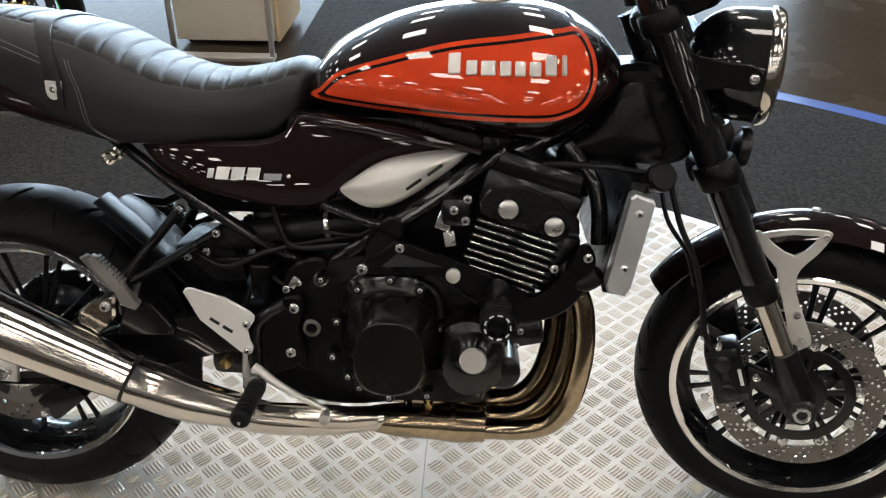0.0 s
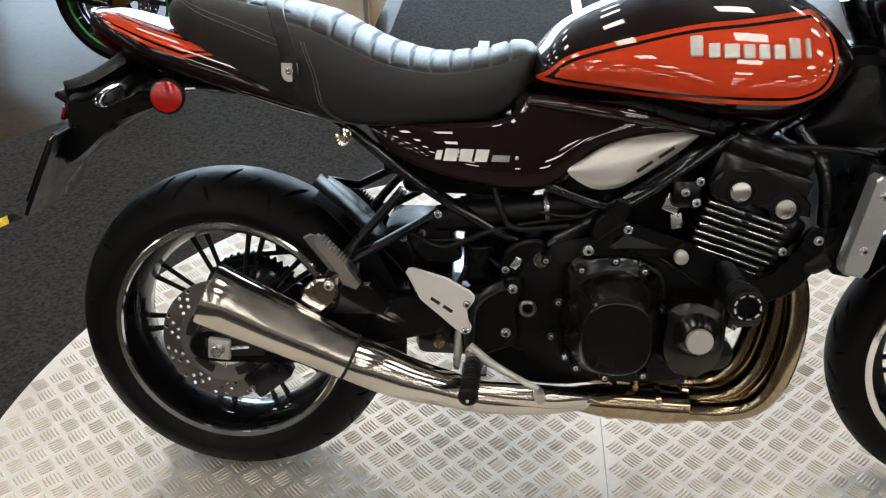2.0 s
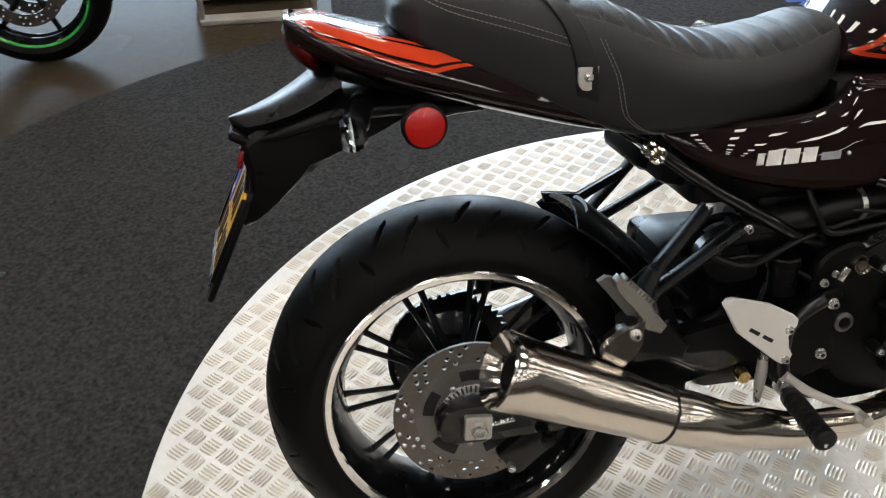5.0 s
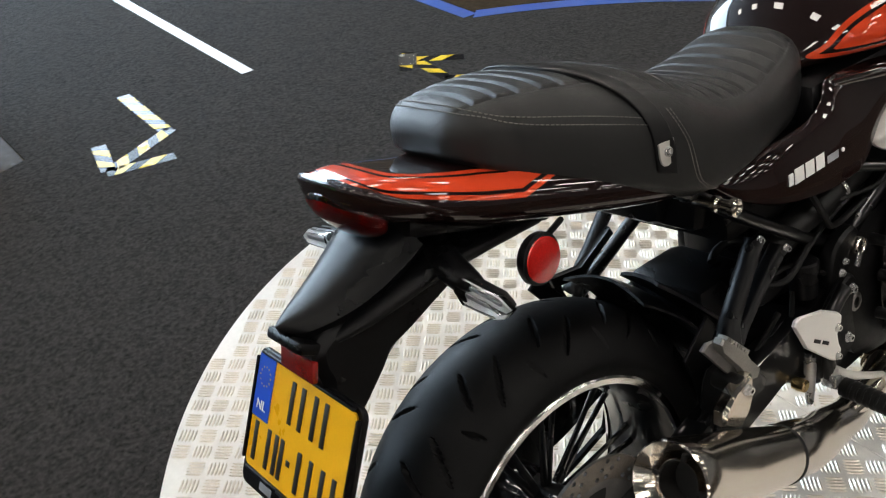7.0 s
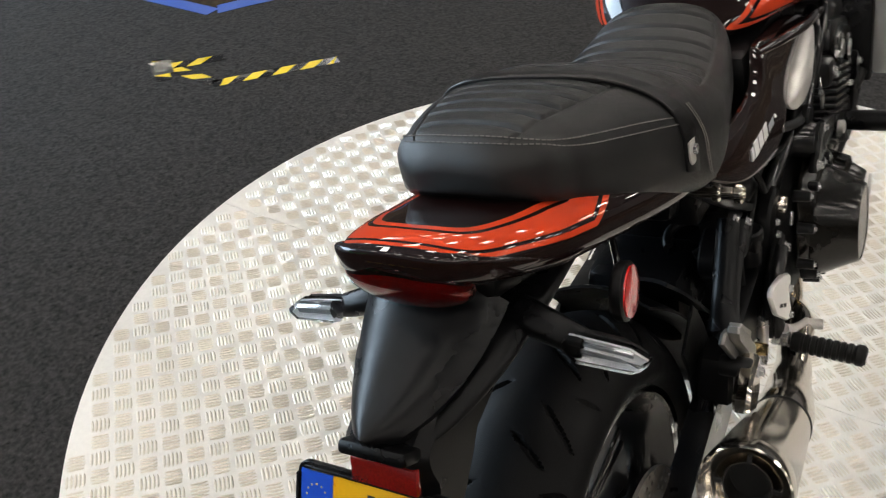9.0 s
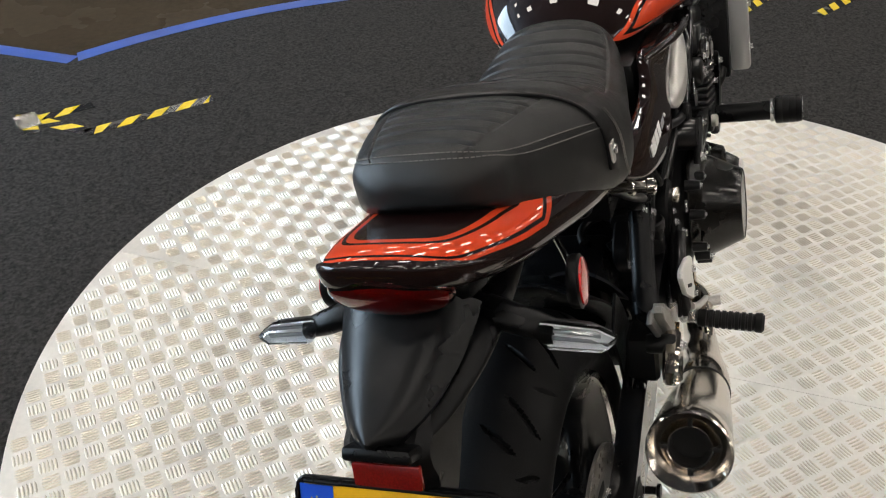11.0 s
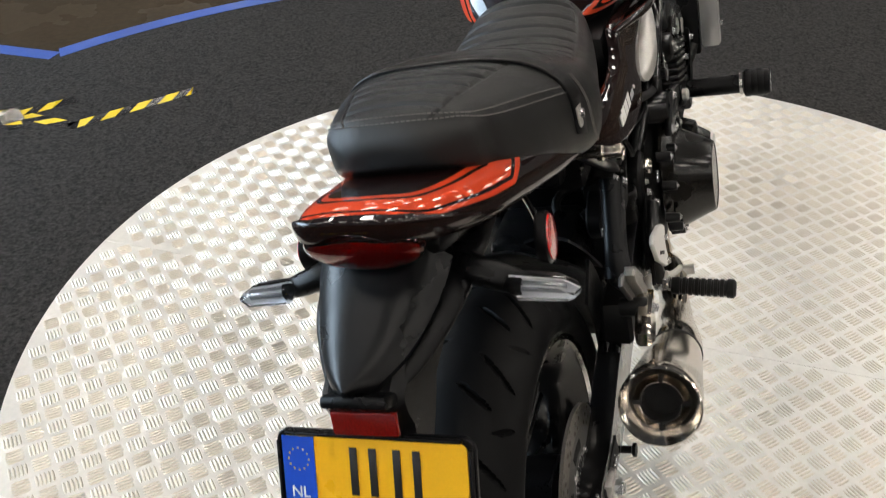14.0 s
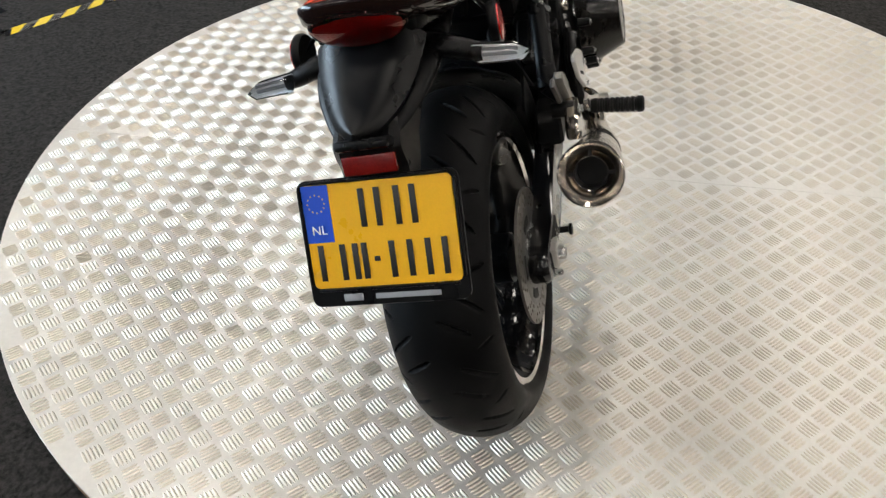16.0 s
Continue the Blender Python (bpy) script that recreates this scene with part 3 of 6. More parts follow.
def drilled_disc(r0, r1, rows, count, hole, y0, y1):
    """A brake disc ring with rows of drilled holes, between y0 and y1."""
    bm = bmesh.new()
    edges = np.linspace(r0, r1, rows + 1)
    for k in range(rows):
        ra, rb = edges[k], edges[k + 1]
        rc = (ra + rb) / 2
        for i in range(count):
            t0 = 2 * math.pi * (i + 0.5 * k) / count
            t1 = 2 * math.pi * (i + 1 + 0.5 * k) / count
            tm = (t0 + t1) / 2
            frame_pts = [(ra, t0), (ra, tm), (ra, t1), (rc, t1), (rb, t1), (rb, tm), (rb, t0), (rc, t0)]
            outer = [(r * math.cos(t), r * math.sin(t)) for r, t in frame_pts]
            if (i + k) % 3 == 2:
                for y in (y0, y1):
                    bm.faces.new([bm.verts.new((x, y, z)) for x, z in outer])
                continue
            cx, cz = rc * math.cos(tm), rc * math.sin(tm)
            inner = []
            for x, z in outer:
                d = math.hypot(x - cx, z - cz)
                inner.append((cx + (x - cx) / d * hole, cz + (z - cz) / d * hole))
            for q in range(8):
                w = (q + 1) % 8
                for y in (y0, y1):
                    bm.faces.new([bm.verts.new((p[0], y, p[1])) for p in (outer[q], outer[w], inner[w], inner[q])])
                bm.faces.new([bm.verts.new(c) for c in ((inner[q][0], y0, inner[q][1]), (inner[w][0], y0, inner[w][1]), (inner[w][0], y1, inner[w][1]), (inner[q][0], y1, inner[q][1]))])
    for r in (r0, r1):
        n = count * 2
        for i in range(n):
            a, b = 2 * math.pi * i / n, 2 * math.pi * (i + 1) / n
            bm.faces.new([bm.verts.new(c) for c in ((r * math.cos(a), y0, r * math.sin(a)), (r * math.cos(b), y0, r * math.sin(b)), (r * math.cos(b), y1, r * math.sin(b)), (r * math.cos(a), y1, r * math.sin(a)))])
    bmesh.ops.remove_doubles(bm, verts=bm.verts, dist=1e-5)
    return bm


def wheel(name, centre, radius, half, rim_r, rim_half, hub_r, hub_half, spokes, turn, m, seed, phase):
    """Cast wheel: rim with spokes, hub, machined lips and tyre."""
    at = m @ Matrix.Translation(centre)
    well = rim_r - 0.030
    prof = [(rim_r - 0.004, -rim_half), (rim_r - 0.010, -rim_half + 0.006), (rim_r - 0.014, -rim_half + 0.012), (well, -rim_half + 0.034), (well - 0.008, 0.0), (well, rim_half - 0.034), (rim_r - 0.014, rim_half - 0.012), (rim_r - 0.004, rim_half),
            (rim_r - 0.001, rim_half - 0.001), (well + 0.006, rim_half - 0.03), (well + 0.003, 0), (well + 0.006, -rim_half + 0.03), (rim_r - 0.001, -rim_half + 0.001)]
    rim = part(name, moved(lathe(prof, (0, 0, 0), (0, 1, 0), 96, closed=True), at), M_GLOSS, bike, "black cast spoked wheel with polished rim lip")
    for s in (-1, 1):
        lip = [(rim_r - 0.0135, s * (rim_half - 0.006)), (rim_r - 0.012, s * (rim_half + 0.0005)), (rim_r - 0.003, s * (rim_half + 0.0025)), (rim_r + 0.001, s * (rim_half + 0.0005)), (rim_r + 0.0005, s * (rim_half - 0.005))]
        part("rim_lip", moved(lathe(lip, (0, 0, 0), (0, 1, 0), 96, closed=True), at), M_RIMLIP, rim, "polished bare metal lip")
    part("tyre", moved(tyre(radius, half, rim_r - 0.002, rim_half - 0.001, turn, seed), at), M_RUBBER, rim, "black grooved road tyre")
    part("hub", moved(lathe(((0.02, -hub_half), (hub_r, -hub_half), (hub_r * 1.02, -hub_half * 0.6), (hub_r * 0.8, 0), (hub_r * 1.02, hub_half * 0.6), (hub_r, hub_half), (0.02, hub_half)), (0, 0, 0), (0, 1, 0), 40), at), M_GLOSS, rim)
    for k in range(spokes):
        for side in (-1, 1):
            a = 2 * math.pi * (k + phase) / spokes
            b = a + side * 0.080
            a2 = a + side * 0.07
            inner = np.array((hub_r * 0.85 * math.cos(a2), 0, hub_r * 0.85 * math.sin(a2)))
            outer = np.array((well * math.cos(b), 0, well * math.sin(b)))
            bm = tube([inner, inner * 0.5 + outer * 0.5, outer * 0.94 + inner * 0.06, outer * 1.01], [0.0050, 0.0032, 0.0037, 0.0078], 8, 3, flat=1.7)
            part("spoke", moved(bm, at), M_GLOSS, rim)
    return rim, at


rear, REAR = wheel("rear_wheel", (0, 0, 0.315), 0.315, 0.091, 0.2275, 0.079, 0.045, 0.07, 10, 15, Matrix(), 1, 0.15)
fwheel, FRONT = wheel("front_wheel", (1.468, 0, 0.299), 0.300, 0.062, 0.2305, 0.052, 0.040, 0.05, 10, 14, STEER, 2, 0.3)


def ring(name, r0, r1, y0, y1, mat, parent, at, label=""):
    e = min(0.001, (r1 - r0) * 0.2)
    return part(name, moved(lathe(((r0, y0), (r0, y1), (r1 - e, y1), (r1, y1 - e * 0.5), (r1, y0 + e * 0.5), (r1 - e, y0)), (0, 0, 0), (0, 1, 0), 72, closed=True), at), mat, parent, label)


# rear brake disc, its carrier and the chain wheel on the other side
part("brake_disc", moved(drilled_disc(0.088, 0.122, 3, 33, 0.0040, -0.106, -0.101), REAR), M_DISC, rear, "drilled steel rear brake disc")
ring("disc_carrier", 0.046, 0.0885, -0.1055, -0.1005, M_CARRIER, rear, REAR)
for k in range(5):
    a = 2 * math.pi * (k + 0.2) / 5
    pts = [(0.068 * math.cos(a + s), 0.068 * math.sin(a + s)) for s in np.linspace(-0.3, 0.3, 7)]
    # near-black strips laid on the carrier in place of its shaded openings
    part("carrier_slot", moved(tube([(x, -0.1062, z) for x, z in pts], 0.001, 8, 1, smooth=False, flat=9.0), REAR), M_DARK, rear)
    bolt(rear, 0.054 * math.cos(a + 0.6), -0.106, 0.315 + 0.054 * math.sin(a + 0.6), 0.006)
ring("speed_ring", 0.036, 0.052, -0.1085, -0.106, M_STEEL, rear, REAR)
for k in range(40):
    a = 2 * math.pi * k / 40
    if 0.2 < a < 3.6:
        # near-black strips laid on the ring for the shade of its slots
        part("ring_slot", moved(box((0.045 * math.cos(a), -0.1087, 0.045 * math.sin(a)), (0.010, 0.0012, 0.0026), Matrix.Rotation(-a, 4, "Y"), edge=0), REAR), M_DARK, rear)
bm = bmesh.new()
teeth = []
for k in range(42):
    for s, r in ((0, 0.102), (0.3, 0.110), (0.5, 0.110), (0.8, 0.102)):
        a = 2 * math.pi * (k + s) / 42
        teeth.append((r * math.cos(a), r * math.sin(a)))
inner = [(0.075 / np.hypot(x, z) * x, 0.075 / np.hypot(x, z) * z) for x, z in teeth]
skin(bm, [[(x, y, z) for x, z in some] for some, y in ((inner, 0.098), (teeth, 0.098), (teeth, 0.104), (inner, 0.104), (inner, 0.098))], cap=False)
part("chain_wheel", moved(bm, REAR), M_ENGINE, rear, "black toothed chain wheel")
part("chain_wheel_web", moved(lathe(((0.03, 0.07), (0.078, 0.095), (0.078, 0.102), (0.03, 0.10)), (0, 0, 0), (0, 1, 0), 40), REAR), M_ENGINE, rear)
part("chain", tube([(-0.09, 0.101, 0.37), (-0.105, 0.101, 0.315), (-0.09, 0.101, 0.25), (0.0, 0.101, 0.208), (0.55, 0.101, 0.37), (0.58, 0.101, 0.40), (0.55, 0.101, 0.455), (0.02, 0.101, 0.420), (-0.09, 0.101, 0.37)], 0.0075, 6, 6, flat=0.8), M_ENGINE, bike, "black drive chain")

# swing arm with axle blocks
arm_r = glide([(0.60, 0.475), (0.40, 0.445), (0.22, 0.405), (0.06, 0.352), (-0.045, 0.343), (-0.05, 0.29), (0.05, 0.286), (0.15, 0.29), (0.33, 0.342), (0.45, 0.375), (0.60, 0.39)], 4, True)
part("swingarm", slab(arm_r, -0.104, -0.142, 0.006), M_GLOSS, bike, "black swing arm")
part("swingarm", slab(arm_r, 0.118, 0.148, 0.004), M_GLOSS, bike, "black swing arm")
part("swingarm_brace", box((0.43, 0, 0.42), (0.09, 0.25, 0.07), edge=0.012), M_GLOSS, bike)
part("axle_block", box((0.002, -0.146, 0.316), (0.042, 0.014, 0.040), Matrix.Rotation(radians(4), 4, "Y"), edge=0.003), M_CAST, bike, "bare metal axle block")
part("axle_nut", lathe(((0.013, 0), (0.013, 0.012), (0.011, 0.014), (0.008, 0.014), (0.007, 0.004), (0.001, 0.003)), (0.002, -0.152, 0.316), (0, -1, 0), 6), M_STEEL, bike)
part("adjuster_bolt", tube([(0.02, -0.146, 0.317), (0.058, -0.146, 0.322)], 0.004, 8, 1), M_STEEL, bike)
# near-black plate on the arm, standing in for the shade of the slot
part("axle_slot", box((0.03, -0.1425, 0.318), (0.11, 0.003, 0.036), Matrix.Rotation(radians(-4), 4, "Y"), edge=0.001), M_DARK, bike)
part("axle_block", box((0.002, 0.150, 0.316), (0.042, 0.010, 0.040), edge=0.003), M_CAST, bike)
part("paddock_spool", lathe(((0.006, 0), (0.006, 0.018), (0.011, 0.020), (0.011, 0.025), (0.004, 0.026)), (0.107, -0.140, 0.285), (0, -1, 0), 16), M_PLASTIC, bike)
# rear caliper under the swing arm
cal = part("rear_caliper", box((0.083, -0.104, 0.248), (0.085, 0.045, 0.055), Matrix.Rotation(radians(-40), 4, "Y"), edge=0.008), M_ENGINE, bike, "black rear brake caliper")
part("caliper_pin", lathe(((0.006, 0), (0.006, 0.07), (0.003, 0.072)), (0.055, -0.07, 0.225), (0, -1, 0), 12), M_STEEL, cal)
part("brake_hose", tube([(0.11, -0.115, 0.27), (0.2, -0.118, 0.36), (0.3, -0.12, 0.40), (0.42, -0.12, 0.47)], 0.005, 8, 5), M_HOSE, bike)

# rear hugger over the tyre
def arch(cx, cz, r, a0, a1, half, thick, n=18, crown=0.02, taper=1.0):
    bm = bmesh.new()
    rings = []
    for k, a in enumerate(np.linspace(radians(a0), radians(a1), n)):
        w = half * (1 - (1 - taper) * abs(2 * k / (n - 1) - 1) ** 2)
        out, inn = [], []
        for v in np.linspace(-1, 1, 11):
            drop = crown * (1 - math.cos(v * 1.35)) / (1 - math.cos(1.35))
            for some, rr in ((out, r), (inn, r - thick)):
                some.append((cx + (rr - drop) * math.cos(a), v * w, cz + (rr - drop) * math.sin(a)))
        rings.append(out + inn[::-1])
    skin(bm, rings)
    return bm


hugger = part("hugger", arch(0, 0.315, 0.350, 8, 58, 0.098, 0.004, 26, 0.020, 0.80), M_PLASTIC, bike, "black plastic rear wheel hugger")
ramp = glide([(0.184, 0.635), (0.235, 0.590), (0.290, 0.536), (0.348, 0.475)], 5)
rings = []
for x, z in ramp:
    face = [(x - 0.003 * abs(v) ** 3, -0.070 + v * 0.033, z - 0.004 * abs(v) ** 3) for v in np.linspace(-1, 1, 9)]
    rings.append(face + [(px - 0.003, py, pz - 0.004) for px, py, pz in face[::-1]])
bm = bmesh.new()
skin(bm, rings)
part("hugger_top", bm, M_SHEEN, hugger, "satin black sloping hugger top")
for s in (-1, 1):
    rim_o = [(0.350 * math.cos(radians(a)), 0.315 + 0.350 * math.sin(radians(a))) for a in range(-10, 39, 4)]
    rim_i = [((0.238 + 0.001 * a) * math.cos(radians(a)), 0.315 + (0.238 + 0.001 * a) * math.sin(radians(a))) for a in range(38, -11, -4)]
    part("hugger_side", slab(rim_o + rim_i, s * 0.097, s * 0.102, 0.001), M_PLASTIC, bike)
part("hugger_arm", slab([(0.165, 0.592), (0.226, 0.582), (0.304, 0.622), (0.310, 0.610), (0.228, 0.566), (0.170, 0.574)], 0.094, 0.106, 0.003), M_PLASTIC, bike)
part("chain_guard", slab([(0.05, 0.445), (0.30, 0.485), (0.42, 0.49), (0.42, 0.47), (0.28, 0.455), (0.05, 0.425)], 0.095, 0.125, 0.003), M_PLASTIC, bike)

# ---- exhaust ----
mdir = np.array((0.016, -0.231, 0.462)) - np.array((0.262, -0.216, 0.345))
mlen = np.linalg.norm(mdir)
muffler = part("muffler", lathe(((0.038, -0.004), (0.0425, 0.0), (0.0435, 0.02), (0.0500, mlen * 0.5), (0.0552, mlen * 0.86), (0.0556, mlen * 0.865), (0.0568, mlen * 0.97), (0.0560, mlen * 0.992), (0.0535, mlen), (0.0480, mlen - 0.006), (0.0345, mlen - 0.022), (0.0305, mlen - 0.030), (0.0305, mlen - 0.070), (0.001, mlen - 0.072)), (0.262, -0.216, 0.345), mdir, 56), M_MUFFLER, bike, "polished stainless megaphone muffler")
mu = mdir / mlen
tip = np.array((0.262, -0.216, 0.345)) + mdir
part("outlet_pipe", lathe(((0.0265, -0.068), (0.0265, -0.020), (0.0285, -0.020), (0.0285, -0.068)), tip, mu, 40, closed=True), M_LINER, muffler, "rough dark inner outlet pipe")
# near-black disc closing the pipe, painted for the shade deep in the bore
part("outlet_bore_shade", lathe(((0.0265, -0.055), (0.001, -0.056)), tip, mu, 32), M_DARK, muffler)
part("outlet_ring", lathe(((0.0285, -0.034), (0.0285, -0.021), (0.0300, -0.020), (0.0303, -0.034)), tip, mu, 40, closed=True), M_MUFFLER, muffler, "polished ring in the outlet")
side_u = Vector(mu).orthogonal().normalized()
for k in range(4):
    out = Matrix.Rotation(math.pi * (k + 0.5) / 2, 3, Vector(mu)) @ side_u
    turn = Matrix((out, Vector(mu).cross(out), Vector(mu))).transposed().to_4x4()
    # near-black blocks set on the funnel for the shade of four notches
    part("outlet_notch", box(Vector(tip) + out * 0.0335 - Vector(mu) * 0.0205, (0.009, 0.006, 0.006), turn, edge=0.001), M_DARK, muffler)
# thin near-black strip drawn for the dark gap at the joint
part("joint_gap", lathe(((0.0425, -0.003), (0.0438, -0.002), (0.0438, 0.002), (0.0425, 0.003)), (0.262, -0.216, 0.345), mdir, 48, closed=True), M_DARK, muffler)
part("link_pipe", tube([(0.258, -0.216, 0.346), (0.30, -0.213, 0.330), (0.36, -0.205, 0.303), (0.42, -0.195, 0.284), (0.50, -0.185, 0.262), (0.60, -0.165, 0.250), (0.69, -0.135, 0.244)], [0.041, 0.0425, 0.039, 0.034, 0.029, 0.026, 0.022], 28, 8), M_MUFFLER, bike, "polished stainless link pipe")
shield = part("heat_shield", tube([(0.47, -0.197, 0.283), (0.55, -0.187, 0.272), (0.63, -0.172, 0.262), (0.685, -0.155, 0.254)], [0.016, 0.0205, 0.0205, 0.011], 20, 8), M_CHROME, bike, "polished heat shield")
part("collector", tube([(0.67, -0.135, 0.243), (0.72, -0.125, 0.236), (0.78, -0.112, 0.228), (0.83, -0.100, 0.221), (0.88, -0.098, 0.219)], [0.023, 0.031, 0.033, 0.037, 0.033], 24, 6), M_HEADER, bike, "heat-tinted steel collector")
part("collector", tube([(0.70, -0.03, 0.255), (0.78, -0.03, 0.252), (0.84, -0.01, 0.250), (0.90, 0.0, 0.25)], [0.03, 0.034, 0.042, 0.034], 20, 5), M_HEADER, bike)
for x in (0.735, 0.815):
    part("pipe_clamp", lathe(((0.034, -0.006), (0.039, -0.005), (0.039, 0.005), (0.034, 0.006)), (x, -0.105 - 0.14 * (0.775 - x), 0.229 + 0.10 * (0.775 - x)), (1, 0.17, -0.10), 32, closed=True), M_HEADER, bike)
part("oxygen_sensor", lathe(((0.009, 0), (0.009, 0.018), (0.006, 0.02), (0.006, 0.045)), (0.776, -0.125, 0.265), (0.0, -0.45, 0.9), 6), M_BRASS, bike)
HEADERS = (
    [(0.975, -0.137, 0.525), (1.018, -0.148, 0.522), (1.049, -0.150, 0.490), (1.060, -0.150, 0.422), (1.056, -0.148, 0.352), (1.040, -0.142, 0.284), (1.008, -0.134, 0.239), (0.962, -0.124, 0.219), (0.901, -0.114, 0.212), (0.850, -0.110, 0.211)],
    [(0.975, -0.094, 0.520), (1.010, -0.104, 0.512), (1.036, -0.104, 0.471), (1.037, -0.104, 0.389), (1.024, -0.102, 0.315), (0.995, -0.098, 0.264), (0.957, -0.092, 0.236), (0.901, -0.084, 0.226), (0.850, -0.080, 0.224)],
    [(0.975, -0.050, 0.520), (1.000, -0.055, 0.500), (1.014, -0.056, 0.421), (1.007, -0.056, 0.354), (0.990, -0.054, 0.298), (0.958, -0.050, 0.258), (0.910, -0.046, 0.243), (0.850, -0.044, 0.240)],
    [(0.950, 0.030, 0.520), (0.945, 0.032, 0.480), (0.925, 0.034, 0.400), (0.905, 0.032, 0.330), (0.880, 0.025, 0.285), (0.850, 0.015, 0.262)])
for points in HEADERS:
    part("header_pipe", tube([(x - 0.010 * min(1.0, (x - 0.85) / 0.1), y * 0.82, z - 0.2 * abs(y) * 0.18) for x, y, z in points], 0.0205, 20, 7), M_HEADER, bike, "heat-tinted steel header pipe")
bracket = part("muffler_bracket", slab([(0.174, 0.46), (0.201, 0.481), (0.24, 0.489), (0.239, 0.456), (0.229, 0.434), (0.205, 0.417), (0.171, 0.439)], -0.176, -0.200, 0.005), M_CHROME, bike, "polished muffler bracket")
part("rubber_mount", lathe(((0.014, 0), (0.015, 0.004), (0.015, 0.040), (0.013, 0.044)), (0.224, -0.150, 0.474), (0, -1, 0), 24), M_HOSE, bike)
bolt(bike, 0.224, -0.200, 0.472, 0.0105)

# ---- engine ----
engine = part("crankcase", bulge(glide([(0.56, 0.36), (0.55, 0.47), (0.60, 0.54), (0.70, 0.565), (0.80, 0.54), (0.895, 0.50), (0.912, 0.42), (0.895, 0.34), (0.85, 0.30), (0.70, 0.29), (0.60, 0.31)], 4, True), -0.150, 0.014, 5, power=0.4, back=0.30), M_BLOCK, bike, "black four-cylinder engine crankcase")
part("sump", box((0.76, 0, 0.285), (0.24, 0.22, 0.05), edge=0.02), M_ENGINE, engine)
hous = glide([(0.628, 0.45), (0.64, 0.52), (0.69, 0.55), (0.755, 0.545), (0.795, 0.49), (0.805, 0.42), (0.785, 0.345), (0.72, 0.318), (0.655, 0.335), (0.632, 0.39)], 5, True)
part("clutch_housing", bulge(hous, -0.175, 0.024, 6, power=0.22), M_COVER, engine, "satin black clutch housing")
cap = [(0.719 + 0.0595 * np.sign(math.cos(a)) * abs(math.cos(a)) ** 0.78, 0.420 + 0.0675 * np.sign(math.sin(a)) * abs(math.sin(a)) ** 0.78) for a in np.linspace(0, 2 * math.pi, 48, endpoint=False)]
bm = bmesh.new()
cc = np.array((0.719, 0.420))
prof = ((1.42, -0.188), (1.37, -0.202), (1.06, -0.246), (1.0, -0.256), (0.965, -0.2595), (0.94, -0.2600), (0.93, -0.2588), (0.5, -0.2592), (0.05, -0.2593))
skin(bm, [[(*(q := cc + (np.array(p) - cc) * f)[:1], y, q[1]) for p in cap] for f, y in prof])
part("clutch_cover", bm, M_COVER, engine, "raised satin black clutch cover")
pulser = glide([(0.800, 0.45), (0.815, 0.478), (0.86, 0.483), (0.905, 0.46), (0.915, 0.41), (0.905, 0.355), (0.865, 0.325), (0.82, 0.335), (0.797, 0.38)], 4, True)
part("generator_cover", bulge(pulser, -0.180, 0.042, 6, power=0.18), M_COVER, engine, "black side cover")
part("cover_boss", lathe(((0.040, 0.0), (0.036, 0.006), (0.028, 0.020), (0.0235, 0.024)), (0.857, -0.220, 0.418), (0, -1, 0), 32), M_COVER, engine)
part("oil_cap", lathe(((0.0225, 0.0), (0.0225, 0.006), (0.021, 0.0085), (0.0005, 0.009)), (0.857, -0.242, 0.418), (0, -1, 0), 36), M_SATIN, engine, "brushed silver oil cap")
for x, z in ((0.598, 0.533), (0.623, 0.457), (0.614, 0.392), (0.659, 0.518), (0.715, 0.536), (0.796, 0.452), (0.815, 0.437), (0.811, 0.366), (0.866, 0.335), (0.900, 0.385), (0.897, 0.433), (0.778, 0.325), (0.712, 0.318), (0.640, 0.355), (0.765, 0.52), (0.66, 0.335)):
    part("bolt_boss", lathe(((0.010, 0), (0.0085, 0.026), (0.0072, 0.027)), (x, -0.172, z), (0, -1, 0), 14), M_ENGINE, engine)
    bolt(engine, x, -0.198, z, 0.0055)
part("oil_gallery", box((0.945, -0.120, 0.435), (0.060, 0.10, 0.046), Matrix.Rotation(radians(-12), 4, "Y"), edge=0.008), M_ENGINE, engine)
part("oil_filter", lathe(((0.030, -0.05), (0.032, 0.0), (0.032, 0.03), (0.026, 0.034), (0.001, 0.035)), (0.908, -0.120, 0.352), (0, -1, 0), 28), M_ENGINE, engine)
for x, z in ((0.936, 0.441), (0.930, 0.414)):
    bolt(engine, x, -0.171, z, 0.0065)
# cylinder block with cooling fins, tilted forward
TILT = Matrix.Translation((0.918, 0, 0.60)) @ Matrix.Rotation(radians(17), 4, "Y")
part("cylinder_block", moved(box((0, 0, -0.01), (0.118, 0.355, 0.15), edge=0.006), TILT), M_ENGINE, bike, "black cylinder block")
for k in range(8):
    z = -0.066 + k * 0.0132
    w = 0.146 if k > 1 else 0.12
    fin = part("cooling_fin", moved(box((0.0, 0, z), (w, 0.392, 0.0075), edge=0.0015), TILT), M_ENGINE, bike, "black cooling fin with machined edge")
    for cx, cw in (((-0.004, w - 0.012),) if k < 5 else ((-0.040, 0.062), (0.034, 0.060))):
        part("fin_edge", moved(box((cx, -0.1955, z + 0.0005), (cw, 0.003, 0.0030), edge=0.0008), TILT), M_FIN, fin, "bright machined fin edge")
head = part("cylinder_head", moved(box((0.0, 0, 0.082), (0.165, 0.37, 0.060), edge=0.010), TILT), M_ENGINE, bike, "black cylinder head")
part("cam_cover", moved(box((0.0, 0, 0.126), (0.150, 0.355, 0.040), edge=0.014), TILT), M_ENGINE, bike, "black cam cover")
